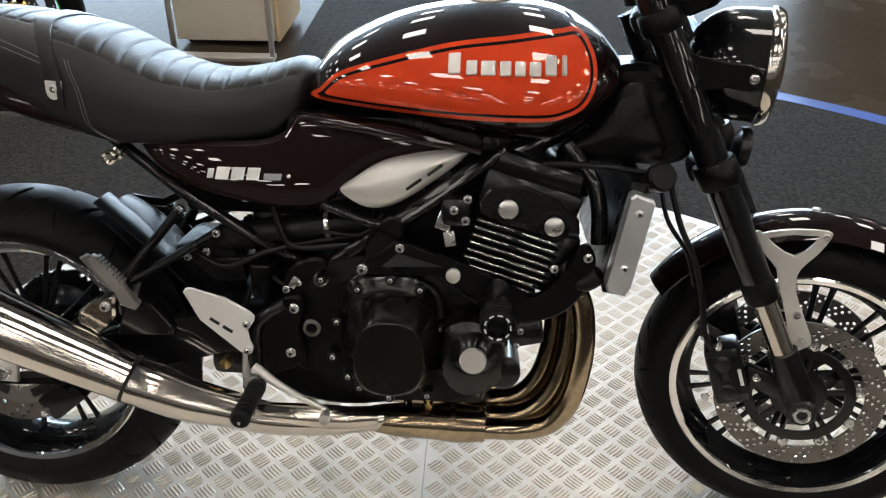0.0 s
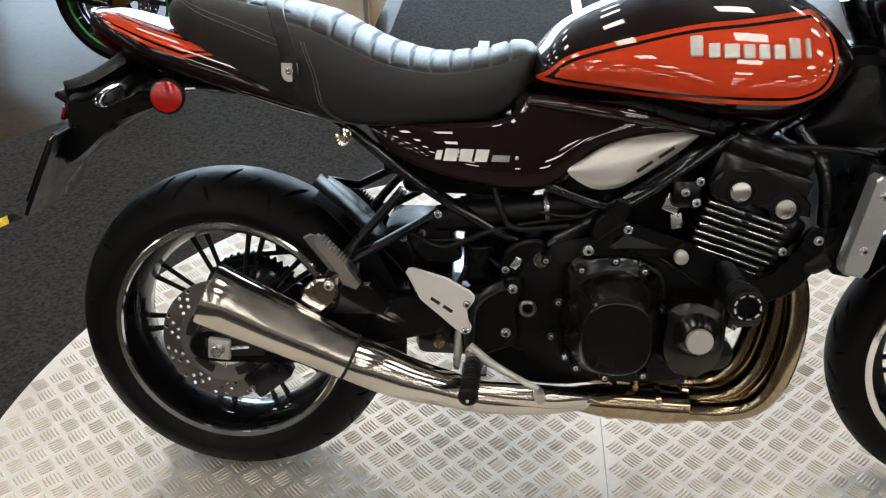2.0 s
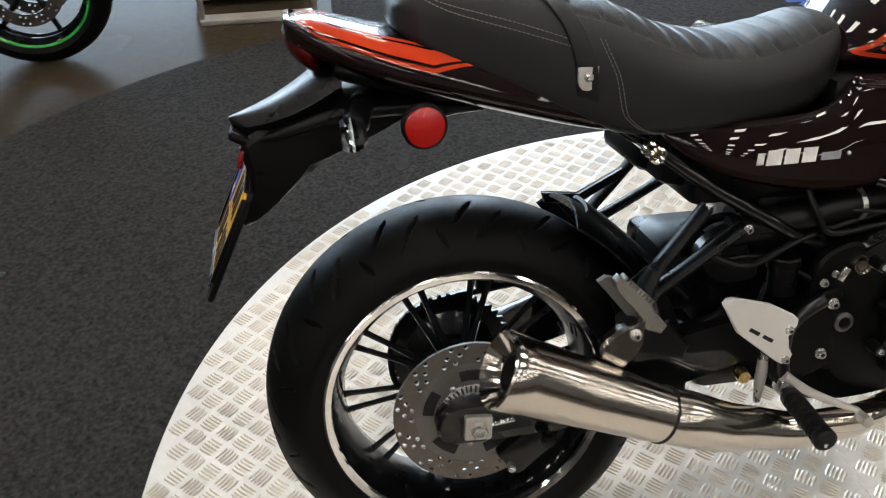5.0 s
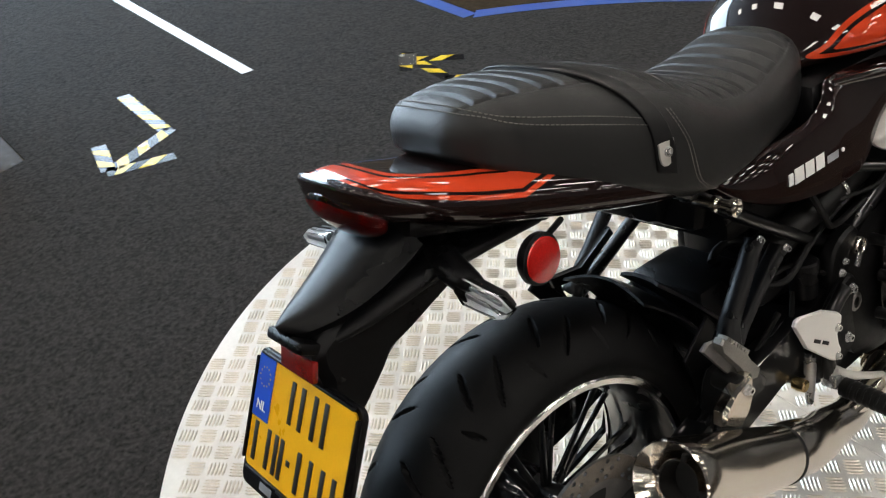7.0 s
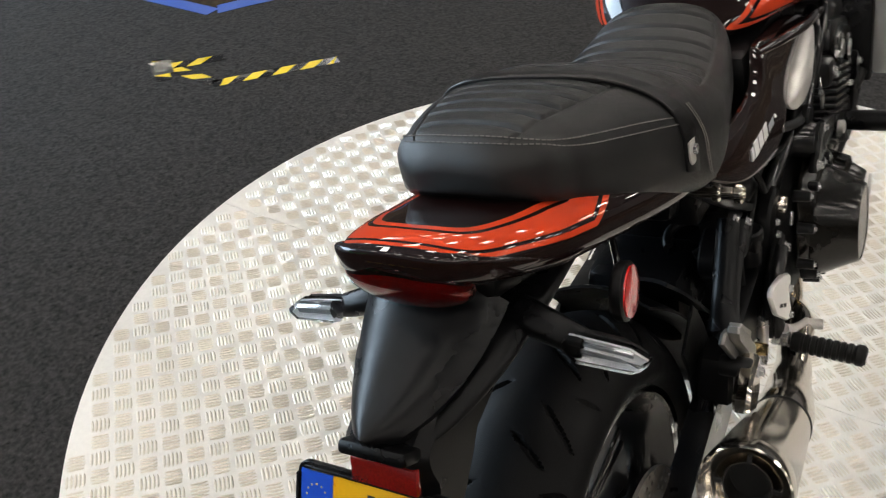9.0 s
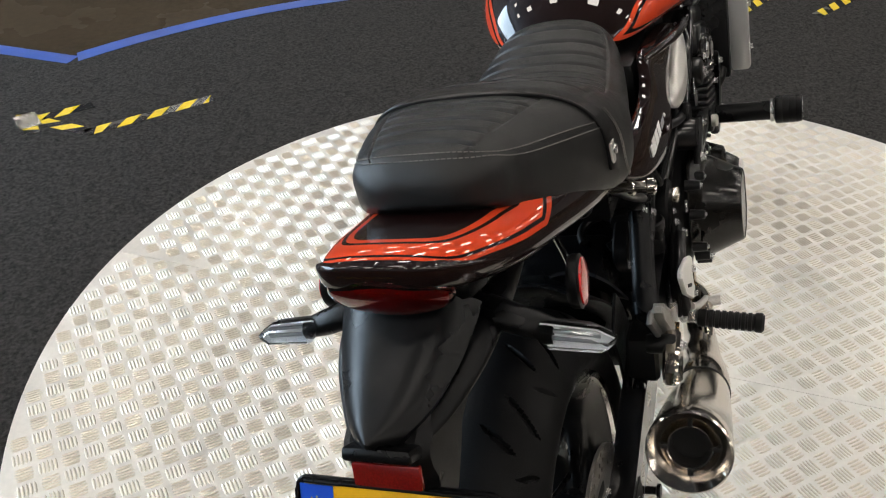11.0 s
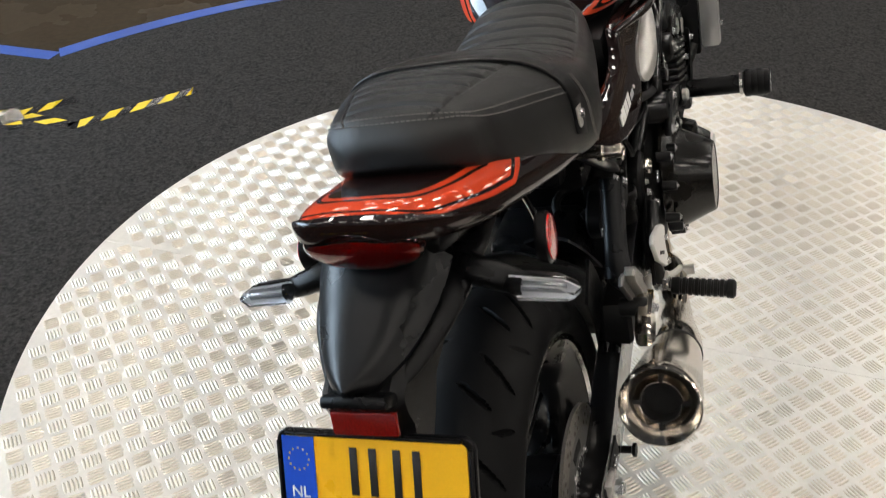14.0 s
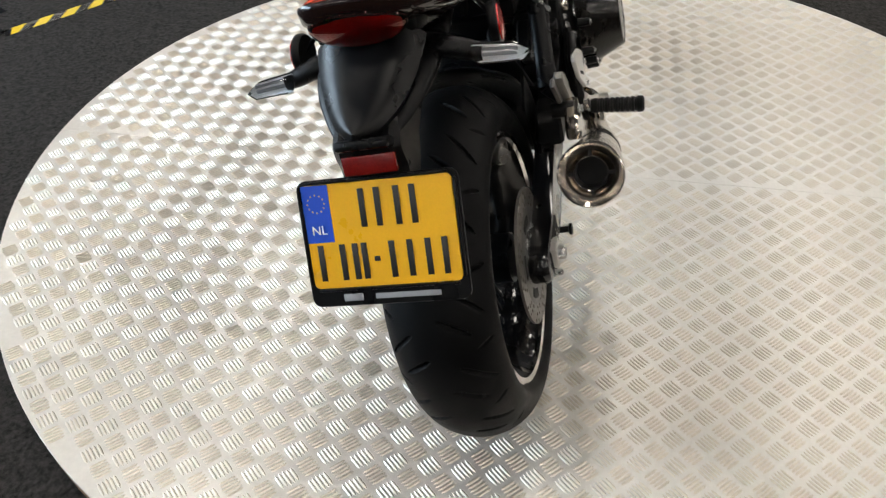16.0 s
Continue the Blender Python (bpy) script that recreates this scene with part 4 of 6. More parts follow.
cap_end = part("head_end_cap", slab([(0.858, 0.672), (0.875, 0.697), (0.934, 0.703), (0.986, 0.682), (1.022, 0.647), (1.024, 0.624), (0.966, 0.630), (0.912, 0.645), (0.862, 0.654)], -0.178, -0.194, 0.004), M_COVER, head, "gloss bronze-black eight-sided head cover")
for x, z in ((0.907, 0.664), (0.982, 0.637)):
    part("plug_recess", lathe(((0.026, 0.0), (0.026, 0.002), (0.021, 0.0022), (0.020, 0.0004)), (x, -0.1938, z), (0, -1, 0), 28), M_GLOSS, cap_end)
    part("cam_plug", lathe(((0.0165, 0), (0.0160, 0.003), (0.0145, 0.004), (0.0005, 0.0042)), (x, -0.1935, z), (0, -1, 0), 28), M_BRUSHED, cap_end, "round bare metal cam plug")
for x, z in ((0.819, 0.660), (0.841, 0.679), (0.838, 0.643), (0.986, 0.565)):
    bolt(head, x, -0.195, z, 0.0085)
# filler block added to keep the gap before the cylinders dark
part("cylinder_gap_filler", moved(box((0.078, 0, -0.015), (0.06, 0.34, 0.11), edge=0.012), TILT), M_ENGINE, bike, "black filler block in front of the cylinders")
part("thermostat", box((0.822, -0.165, 0.655), (0.05, 0.06, 0.05), edge=0.012), M_ENGINE, bike)
part("inlet_tubes", box((0.80, 0, 0.69), (0.10, 0.30, 0.06), Matrix.Rotation(radians(30), 4, "Y"), edge=0.02), M_PLASTIC, bike)
part("airbox", box((0.70, 0, 0.735), (0.34, 0.25, 0.13), edge=0.02), M_PLASTIC, bike, "black plastic airbox")
# mounts and crash protector
brace_o = [(0.655, 0.545), (0.672, 0.566), (0.722, 0.604), (0.745, 0.600), (0.835, 0.572), (0.832, 0.548), (0.74, 0.545)]
mount = part("engine_mount", slab(brace_o, -0.183, -0.197, 0.003), M_PLASTIC, bike, "black triangular engine mount")
# near-black sheet laid on the mount for the shade of its recess
part("mount_recess", slab([(0.700, 0.560), (0.728, 0.585), (0.800, 0.563)], -0.1965, -0.1978, 0.001), M_DARK, mount)
for x, z, r in ((0.668, 0.554, 0.011), (0.731, 0.593, 0.009)):
    bolt(mount, x, -0.196, z, r)
cradle = glide([(0.824, 0.573), (0.870, 0.556), (0.921, 0.533), (0.948, 0.512), (0.981, 0.530), (1.013, 0.577), (1.026, 0.603), (1.039, 0.609), (1.052, 0.583), (1.044, 0.542), (1.018, 0.502), (0.983, 0.479), (0.933, 0.468), (0.918, 0.483), (0.895, 0.510), (0.831, 0.522), (0.815, 0.545)], 3, True)
hanger = part("engine_hanger", slab(cradle, -0.185, -0.203, 0.004), M_PLASTIC, bike, "black engine hanger bracket")
bolt(hanger, 1.039, -0.202, 0.588, 0.0095)
part("hanger_cap", lathe(((0.012, 0), (0.012, 0.01), (0.009, 0.012)), (0.820, -0.202, 0.552), (0, -1, 0), 20), M_CAST, hanger)
slider = part("crash_bobbin", lathe(((0.019, -0.16), (0.019, -0.052), (0.026, -0.050), (0.0275, -0.046), (0.0275, -0.038), (0.0265, -0.036), (0.0275, -0.034), (0.0275, -0.026), (0.0265, -0.024), (0.0275, -0.022), (0.0275, -0.014), (0.0265, -0.012), (0.0275, -0.010), (0.026, -0.002), (0.022, 0.0), (0.017, -0.001), (0.015, -0.008), (0.001, -0.009)), (0.894, -0.366, 0.530), (0, -1, 0), 36), M_PLASTIC, bike, "black crash bobbin with silver ring")
part("silver_ring", lathe(((0.0185, -0.059), (0.0228, -0.059), (0.0228, -0.053), (0.0185, -0.053)), (0.894, -0.366, 0.530), (0, -1, 0), 36, closed=True), M_BRUSHED, slider, "bare metal ring")
for k in range(9):
    a = 2 * math.pi * k / 9
    part("lettering_bar", box((0.894 + 0.0192 * math.cos(a), -0.3655, 0.530 + 0.0192 * math.sin(a)), (0.0022, 0.0016, 0.0075), Matrix.Rotation(-a, 4, "Y"), edge=0), M_WHITE, slider)
part("crash_bobbin", mirrored(lathe(((0.019, -0.16), (0.019, -0.052), (0.0275, -0.048), (0.0275, -0.010), (0.022, 0.0), (0.001, -0.004)), (0.894, -0.366, 0.530), (0, -1, 0), 28)), M_PLASTIC, bike)

# ---- frame ----
def rail(points, r, mirror=True, mat=None, name="frame_tube"):
    part(name, tube(points, r, 16, 6), mat or M_GLOSS, bike)
    if mirror:
        part(name, mirrored(tube(points, r, 16, 6)), mat or M_GLOSS, bike)


rail([(0.575, -0.118, 0.50), (0.617, -0.130, 0.545), (0.717, -0.150, 0.622), (0.79, -0.158, 0.675), (0.86, -0.155, 0.722), (0.98, -0.12, 0.775), (1.09, -0.05, 0.84)], 0.0165)
rail([(0.575, -0.112, 0.525), (0.50, -0.122, 0.565), (0.42, -0.128, 0.615), (0.34, -0.128, 0.668), (0.25, -0.116, 0.735), (0.16, -0.09, 0.79)], 0.0105)
rail([(0.66, -0.135, 0.685), (0.60, -0.138, 0.655), (0.52, -0.130, 0.665), (0.38, -0.122, 0.735), (0.24, -0.10, 0.785)], 0.0095)
rail([(0.595, -0.150, 0.652), (0.70, -0.165, 0.622), (0.76, -0.168, 0.648), (0.86, -0.170, 0.725), (0.90, -0.165, 0.755)], 0.0085)
rail([(1.00, -0.13, 0.76), (1.05, -0.15, 0.69), (1.06, -0.16, 0.60)], 0.014)
part("steering_head", tube([(1.185, 0, 0.82), (1.115, 0, 0.97)], 0.034, 24, 2), M_GLOSS, bike)
part("pivot_plate", slab(glide([(0.535, 0.36), (0.52, 0.44), (0.525, 0.52), (0.56, 0.55), (0.60, 0.545), (0.605, 0.46), (0.60, 0.37), (0.57, 0.34)], 4, True), -0.125, -0.150, 0.005), M_BLOCK, bike, "black frame pivot plate")
part("pivot_plate", slab(glide([(0.535, 0.36), (0.52, 0.44), (0.525, 0.52), (0.56, 0.55), (0.60, 0.545), (0.605, 0.46), (0.60, 0.37), (0.57, 0.34)], 4, True), 0.125, 0.150, 0.005), M_ENGINE, bike)
part("pivot_nut", lathe(((0.016, 0), (0.016, 0.010), (0.013, 0.012), (0.010, 0.012), (0.009, 0.002), (0.0005, 0.002)), (0.572, -0.150, 0.428), (0, -1, 0), 24), M_CARRIER, bike)
bolt(bike, 0.550, -0.155, 0.510, 0.007)
part("frame_plug", lathe(((0.022, 0), (0.022, 0.008), (0.018, 0.012), (0.0005, 0.012)), (0.716, -0.166, 0.618), (0, -1, 0), 28), M_PLASTIC, bike)

# ---- suspension, reservoir, pipes and cables behind the engine ----
shock = part("shock_absorber", tube([(0.60, -0.03, 0.56), (0.52, -0.038, 0.57), (0.43, -0.045, 0.572)], [0.026, 0.027, 0.022], 20, 4), M_GLOSS, bike, "black rear shock absorber")
coil = [(0.57 - 0.0024 * k, -0.035 - 0.00015 * k + 0.033 * math.sin(k * 0.72), 0.573 + 0.033 * math.cos(k * 0.72) + 0.0003 * k) for k in range(52)]
part("spring", tube(coil, 0.0055, 6, 1, smooth=False), M_GLOSS, shock)
part("shock_link", slab(glide([(0.350, 0.548), (0.385, 0.578), (0.420, 0.580), (0.432, 0.545), (0.450, 0.500), (0.400, 0.490), (0.365, 0.510)], 3, True), -0.085, -0.112, 0.004), M_ENGINE, bike, "black shock link plate")
bolt(bike, 0.344, -0.112, 0.536, 0.0085)
bolt(bike, 0.378, -0.112, 0.547, 0.0085)
part("fluid_reservoir", lathe(((0.021, 0), (0.022, 0.012), (0.022, 0.04), (0.025, 0.042), (0.025, 0.058), (0.022, 0.061)), (0.482, -0.125, 0.475), (0, 0, 1), 24), M_PLASTIC, bike, "black brake fluid reservoir")
part("breather_hose", lathe(((0.023, 0), (0.025, 0.01), (0.023, 0.02), (0.025, 0.03), (0.023, 0.04), (0.025, 0.05), (0.023, 0.06), (0.025, 0.07), (0.023, 0.08)), (0.402, -0.10, 0.572), (1, 0, 0.05), 20), M_HOSE, bike)
part("inlet_hose", tube([(0.42, -0.10, 0.578), (0.52, -0.11, 0.592), (0.60, -0.11, 0.604), (0.68, -0.11, 0.616)], 0.023, 16, 4), M_HOSE, bike)
part("hose_clip", lathe(((0.024, -0.004), (0.0265, -0.004), (0.0265, 0.004), (0.024, 0.004)), (0.598, -0.11, 0.604), (1, 0, 0.13), 24, closed=True), M_STEEL, bike, "steel hose clip")
for k, pts in enumerate((
        [(0.36, -0.12, 0.55), (0.42, -0.135, 0.53), (0.50, -0.13, 0.56), (0.60, -0.12, 0.58), (0.72, -0.13, 0.60)],
        [(0.36, -0.11, 0.53), (0.46, -0.12, 0.535), (0.53, -0.14, 0.495), (0.57, -0.145, 0.53)],
        [(0.50, -0.12, 0.66), (0.52, -0.14, 0.60), (0.55, -0.14, 0.57), (0.66, -0.14, 0.58), (0.76, -0.16, 0.575)],
        [(0.46, -0.12, 0.49), (0.44, -0.13, 0.42), (0.47, -0.14, 0.37)],
        [(0.74, -0.17, 0.535), (0.79, -0.19, 0.515), (0.80, -0.19, 0.47)],
        [(0.76, -0.16, 0.56), (0.80, -0.18, 0.535), (0.86, -0.19, 0.50)],
        [(1.14, -0.16, 0.72), (1.06, -0.18, 0.735), (0.98, -0.17, 0.735), (0.88, -0.15, 0.72)],
        [(0.58, -0.13, 0.60), (0.66, -0.15, 0.60), (0.70, -0.155, 0.64)])):
    part("cable", tube(pts, 0.0042 if k % 2 else 0.0055, 8, 6), M_HOSE, bike)
cap_at = (0.591, -0.148, 0.520)
part("pivot_cap", lathe(((0.0150, 0), (0.0150, 0.010), (0.0135, 0.013), (0.0120, 0.013), (0.011, 0.010)), cap_at, (0, -1, 0), 32), M_CHROME, bike, "polished ring of the frame pivot cap")
part("cap_face", lathe(((0.0118, 0.006), (0.0115, 0.0095), (0.008, 0.0105), (0.0076, 0.009), (0.0005, 0.009)), cap_at, (0, -1, 0), 28), M_GLOSS, bike)
for x, z, w, h, a in ((0.803, 0.636, 0.026, 0.030, 20), (0.812, 0.606, 0.018, 0.026, -10), (0.548, 0.520, 0.012, 0.022, 30)):
    part("bracket_plate", box((x, -0.178, z), (w, 0.004, h), Matrix.Rotation(radians(a), 4, "Y"), edge=0.001), M_STEEL, bike, "small bright steel bracket")
# dark filler box added to close a see-through spot under the tank
part("tank_gap_filler", box((0.86, 0, 0.745), (0.12, 0.24, 0.07), edge=0.02), M_PLASTIC, bike, "black filler box under the tank")
part("starter_motor", lathe(((0.028, -0.06), (0.03, 0), (0.03, 0.10), (0.026, 0.11)), (0.70, -0.08, 0.585), (0, -1, 0), 24), M_ENGINE, bike)
# two filler boxes added where the bright plate would show through the frame
part("engine_gap_filler", box((0.735, 0, 0.615), (0.27, 0.22, 0.17), edge=0.02), M_PLASTIC, bike)
part("link_gap_filler", box((0.365, 0, 0.49), (0.13, 0.15, 0.12), edge=0.02), M_PLASTIC, bike)
part("lower_cradle", slab(glide([(0.43, 0.345), (0.47, 0.40), (0.56, 0.42), (0.66, 0.38), (0.72, 0.33), (0.72, 0.275), (0.62, 0.258), (0.53, 0.275), (0.46, 0.315)], 3, True), 0.10, -0.118, 0.006), M_BLOCK, bike, "black lower engine cradle")
# filler box added to darken the view below the swing arm pivot
part("lower_gap_filler", box((0.44, 0, 0.335), (0.15, 0.20, 0.075), edge=0.02), M_ENGINE, bike)
part("inner_mudguard", box((0.325, 0.06, 0.69), (0.08, 0.17, 0.09), Matrix.Rotation(radians(14), 4, "Y"), edge=0.02), M_PLASTIC, bike, "black inner mudguard")
# another added filler box, blocking the view through the frame
part("frame_gap_filler", box((0.512, 0, 0.55), (0.12, 0.17, 0.20), edge=0.02), M_PLASTIC, bike)
part("battery_box", box((0.46, 0, 0.68), (0.24, 0.20, 0.13), edge=0.015), M_PLASTIC, bike)
part("rear_inner_guard", box((0.335, 0, 0.70), (0.05, 0.15, 0.12), Matrix.Rotation(radians(14), 4, "Y"), edge=0.015), M_PLASTIC, bike)

# ---- footrests, heel guard, brake pedal ----
def pillion_bracket(side):
    flip = (lambda b: b) if side < 0 else mirrored
    y = -0.142
    a = part("pillion_bracket", flip(tube([(0.347, y + 0.004, 0.633), (0.305, y, 0.583), (0.268, y - 0.004, 0.540), (0.252, y - 0.008, 0.512)], [0.0160, 0.0155, 0.0170, 0.024], 12, 4, flat=0.55)), M_GUARD, bike, "black forked pillion footrest bracket")
    part("bracket_arm", flip(tube([(0.409, y + 0.008, 0.593), (0.35, y + 0.003, 0.558), (0.295, y - 0.003, 0.526), (0.258, y - 0.008, 0.508)], [0.0155, 0.0145, 0.0155, 0.021], 12, 4, flat=0.55)), M_GUARD, a)
    part("exhaust_hanger", flip(slab([(0.222, 0.402), (0.233, 0.447), (0.244, 0.462), (0.291, 0.466), (0.326, 0.420), (0.319, 0.404)], y + 0.030, y - 0.020, 0.006)), M_ENGINE, a)
    part("footrest_pivot", flip(tube([(0.262, y + 0.002, 0.505), (0.262, y - 0.022, 0.478), (0.262, y - 0.030, 0.462)], [0.013, 0.012, 0.010], 12, 3)), M_ENGINE, a)
    part("footrest_back", flip(slab([(0.174, 0.549), (0.186, 0.556), (0.206, 0.551), (0.250, 0.500), (0.262, 0.478), (0.250, 0.468), (0.232, 0.474)], y - 0.022, y - 0.030, 0.003)), M_CARRIER if side < 0 else M_HOSE, a)
    peg = part("pillion_footrest", flip(slab([(0.196, 0.553), (0.202, 0.559), (0.208, 0.555), (0.252, 0.510), (0.258, 0.496), (0.277, 0.472), (0.269, 0.460), (0.246, 0.468), (0.238, 0.489), (0.198, 0.541)], y - 0.028, y - 0.044, 0.003)), M_PEG if side < 0 else M_HOSE, a, "folded bare metal pillion footrest" if side < 0 else "folded dark pillion footrest")
    for k in range(9):
        f = k / 8
        part("tooth", flip(box((0.211 + 0.040 * f, y - 0.036, 0.5535 - 0.041 * f), (0.0046, 0.016, 0.008), Matrix.Rotation(radians(44), 4, "Y"), edge=0.0008)), M_PEG if side < 0 else M_HOSE, peg)
    for x, z in ((0.347, 0.633), (0.409, 0.593)):
        b = bolt(a, x, side * 0.146, z, 0.0085, (0, side, 0))
    return a


pillion_bracket(-1)
pillion_bracket(1)
part("cross_plate", slab(glide([(0.455, 0.38), (0.47, 0.44), (0.53, 0.485), (0.562, 0.48), (0.552, 0.43), (0.558, 0.37), (0.52, 0.345), (0.47, 0.335)], 4, True), -0.150, -0.166, 0.004), M_BLOCK, bike, "black footrest plate")
guard = part("heel_guard", slab([(0.357, 0.499), (0.362, 0.506), (0.372, 0.507), (0.430, 0.491), (0.470, 0.468), (0.479, 0.459), (0.478, 0.450), (0.466, 0.432), (0.469, 0.412), (0.475, 0.400), (0.471, 0.389), (0.461, 0.386), (0.450, 0.392), (0.383, 0.449)], -0.182, -0.190, 0.0025), M_PALE, bike, "pale silver heel guard")
for x, z in ((0.410, 0.448), (0.432, 0.434)):
    # uncut slots: near-black bars stand in for their shade
    part("guard_slot", box((x, -0.1902, z), (0.019, 0.0012, 0.006), Matrix.Rotation(radians(33), 4, "Y"), edge=0), M_DARK, guard)
bolt(guard, 0.465, -0.189, 0.444, 0.0085)
bolt(guard, 0.464, -0.189, 0.394, 0.008)
for x, y, z, r in ((0.535, -0.166, 0.383, 0.0105), (0.544, -0.168, 0.468, 0.0105), (0.53, -0.160, 0.50, 0.008)):
    bolt(bike, x, y, z, r)
part("footrest_arm", tube([(0.53, -0.165, 0.475), (0.50, -0.166, 0.458), (0.475, -0.166, 0.43), (0.472, -0.168, 0.37), (0.478, -0.170, 0.34)], [0.012, 0.011, 0.012, 0.012, 0.014], 10, 4), M_ENGINE, bike)
footrest = part("footrest", lathe(((0.006, 0.0), (0.0155, 0.004), (0.0155, 0.010)) + tuple(q for k in range(8) for q in ((0.0165, 0.012 + k * 0.011), (0.0165, 0.018 + k * 0.011), (0.0145, 0.019 + k * 0.011), (0.0145, 0.022 + k * 0.011))) + ((0.0175, 0.102), (0.0175, 0.112), (0.013, 0.116)), (0.479, -0.185, 0.329), (-0.03, -1, -0.08), 20), M_HOSE, bike, "ribbed black rubber footrest")
part("footrest_core", tube([(0.478, -0.172, 0.332), (0.477, -0.22, 0.318), (0.475, -0.285, 0.309), (0.475, -0.298, 0.318)], [0.009, 0.008, 0.007, 0.004], 10, 4), M_CAST, footrest, "bare metal underside")
part("footrest_clevis", box((0.479, -0.172, 0.340), (0.03, 0.03, 0.03), edge=0.006), M_STEEL, footrest)
pedal = part("brake_pedal", tube([(0.470, -0.178, 0.360), (0.51, -0.182, 0.330), (0.56, -0.186, 0.303), (0.598, -0.188, 0.285)], [0.009, 0.0075, 0.006, 0.0055], 12, 5), M_SATIN, bike, "silver brake pedal")
part("pedal_tip", tube([(0.597, -0.183, 0.278), (0.600, -0.215, 0.279)], 0.0095, 12, 1), M_CAST, pedal)
part("brake_switch", tube([(0.455, -0.150, 0.385), (0.450, -0.150, 0.345), (0.447, -0.150, 0.300)], [0.010, 0.009, 0.006], 12, 3), M_STEEL, bike)
part("return_spring", lathe(((0.010, 0), (0.011, 0.010), (0.010, 0.020)), (0.415, -0.145, 0.355), (0, -1, 0), 16), M_BRASS, bike)
# side stand on the other side, foot on the plate
stand = part("side_stand", tube([(0.52, 0.125, 0.33), (0.50, 0.205, 0.205), (0.47, 0.292, 0.082)], [0.014, 0.012, 0.012], 12, 4), M_ENGINE, bike, "black side stand holding the machine up")
part("stand_foot", box((0.465, 0.302, 0.0755), (0.06, 0.045, 0.008), Matrix.Rotation(LEAN, 4, "X"), edge=0.003), M_ENGINE, stand)
part("left_side_cover", mirrored(bulge(hous, -0.17, 0.05, 5, power=0.45)), M_COVER, engine)


# ---- bodywork ----
def profile(points, xs):
    """A smooth curve through (x, value) points, read at xs."""
    line = glide(points, 12)
    return np.interp(xs, line[:, 0], line[:, 1])


def shell(xs, top, bottom, width, mid=0.42, n=64, up=2.3, down=2.6, relief=None):
    """A loft along x of rounded sections; mid: where between bottom and top the section is widest."""
    rings, flat = [], []
    ups = np.broadcast_to(up, np.shape(xs))
    for x, zt, zb, w, up_e in zip(xs, top, bottom, width, ups):
        zc = zb + mid * (zt - zb)
        ring_pts = []
        for a in np.linspace(0, 2 * math.pi, n, endpoint=False):
            c, s = math.cos(a), math.sin(a)
            e = up_e if s > 0 else down
            y = w * np.sign(c) * abs(c) ** (2 / e)
            z = zc + (zt - zc if s > 0 else zc - zb) * np.sign(s) * abs(s) ** (2 / e)
            if relief:
                z += relief(x, y, z, s, w)
            ring_pts.append((x, y, z))
        rings.append(ring_pts)
    bm = bmesh.new()
    skin(bm, rings)
    return bm


# tank
TANK_TOP = [(0.555, 0.850), (0.60, 0.905), (0.65, 0.936), (0.72, 0.964), (0.80, 0.980), (0.90, 0.986), (0.98, 0.976), (1.04, 0.945), (1.08, 0.905), (1.10, 0.868)]
TANK_LOW = [(0.555, 0.800), (0.62, 0.797), (0.72, 0.786), (0.85, 0.760), (0.93, 0.755), (0.98, 0.763), (1.04, 0.800), (1.075, 0.838), (1.10, 0.860)]
TANK_W = [(0.555, 0.075), (0.60, 0.118), (0.65, 0.148), (0.72, 0.175), (0.80, 0.195), (0.88, 0.207), (0.96, 0.207), (1.02, 0.192), (1.06, 0.158), (1.085, 0.11), (1.10, 0.03)]
xs = np.linspace(0.555, 1.10, 110)
tank_w = profile(TANK_W, xs)
bm = shell(xs, profile(TANK_TOP, xs), profile(TANK_LOW, xs), tank_w, 0.34, 112, 1.85, 2.5)
tank = part("fuel_tank", bm, M_TANK, bike, "teardrop fuel tank, dark brown with orange panels and pinstripe")
v = coords(tank)
TEARDROP = glide([(0.574, 0.824), (0.590, 0.842), (0.630, 0.872), (0.724, 0.902), (0.811, 0.923), (0.897, 0.934), (0.975, 0.944), (1.012, 0.944), (1.034, 0.909), (1.036, 0.866), (1.020, 0.832), (0.990, 0.815), (0.946, 0.808), (0.813, 0.808), (0.679, 0.814)], 8, True)
decal(tank, outline_distance(v[:, 0], v[:, 2], TEARDROP))


def tank_side(x, z):
    """The tank's half width at a place of its side."""
    zt, zb, w = (float(profile(p, [x])[0]) for p in (TANK_TOP, TANK_LOW, TANK_W))
    zc = zb + 0.34 * (zt - zb)
    s = (z - zc) / (zt - zc if z > zc else zc - zb)
    e = 1.85 if z > zc else 2.5
    return w * max(1 - abs(s) ** e, 0.0) ** (1 / e)


# the raised name badge as plain silver blocks
letters = ((0.815, 0.020, 0.036), (0.842, 0.018, 0.025), (0.868, 0.024, 0.025), (0.894, 0.018, 0.025), (0.917, 0.017, 0.025), (0.940, 0.018, 0.025), (0.964, 0.018, 0.036), (0.985, 0.008, 0.036))
for side in (-1, 1):
    for x, w, h in letters:
        z = 0.875 + h / 2
        yy = tank_side(x, z)
        slope = math.atan2(tank_side(x, z + 0.01) - tank_side(x, z - 0.01), 0.02)
        turn = math.atan2(tank_side(x + 0.01, z) - tank_side(x - 0.01, z), 0.02)
        m = Matrix.Rotation(-side * slope, 4, "X") @ Matrix.Rotation(side * turn, 4, "Z")
        part("badge_block", box((x, side * (yy + 0.001), z), (w, 0.007, h), m, edge=0.003), M_SATIN, tank, "silver raised badge block")
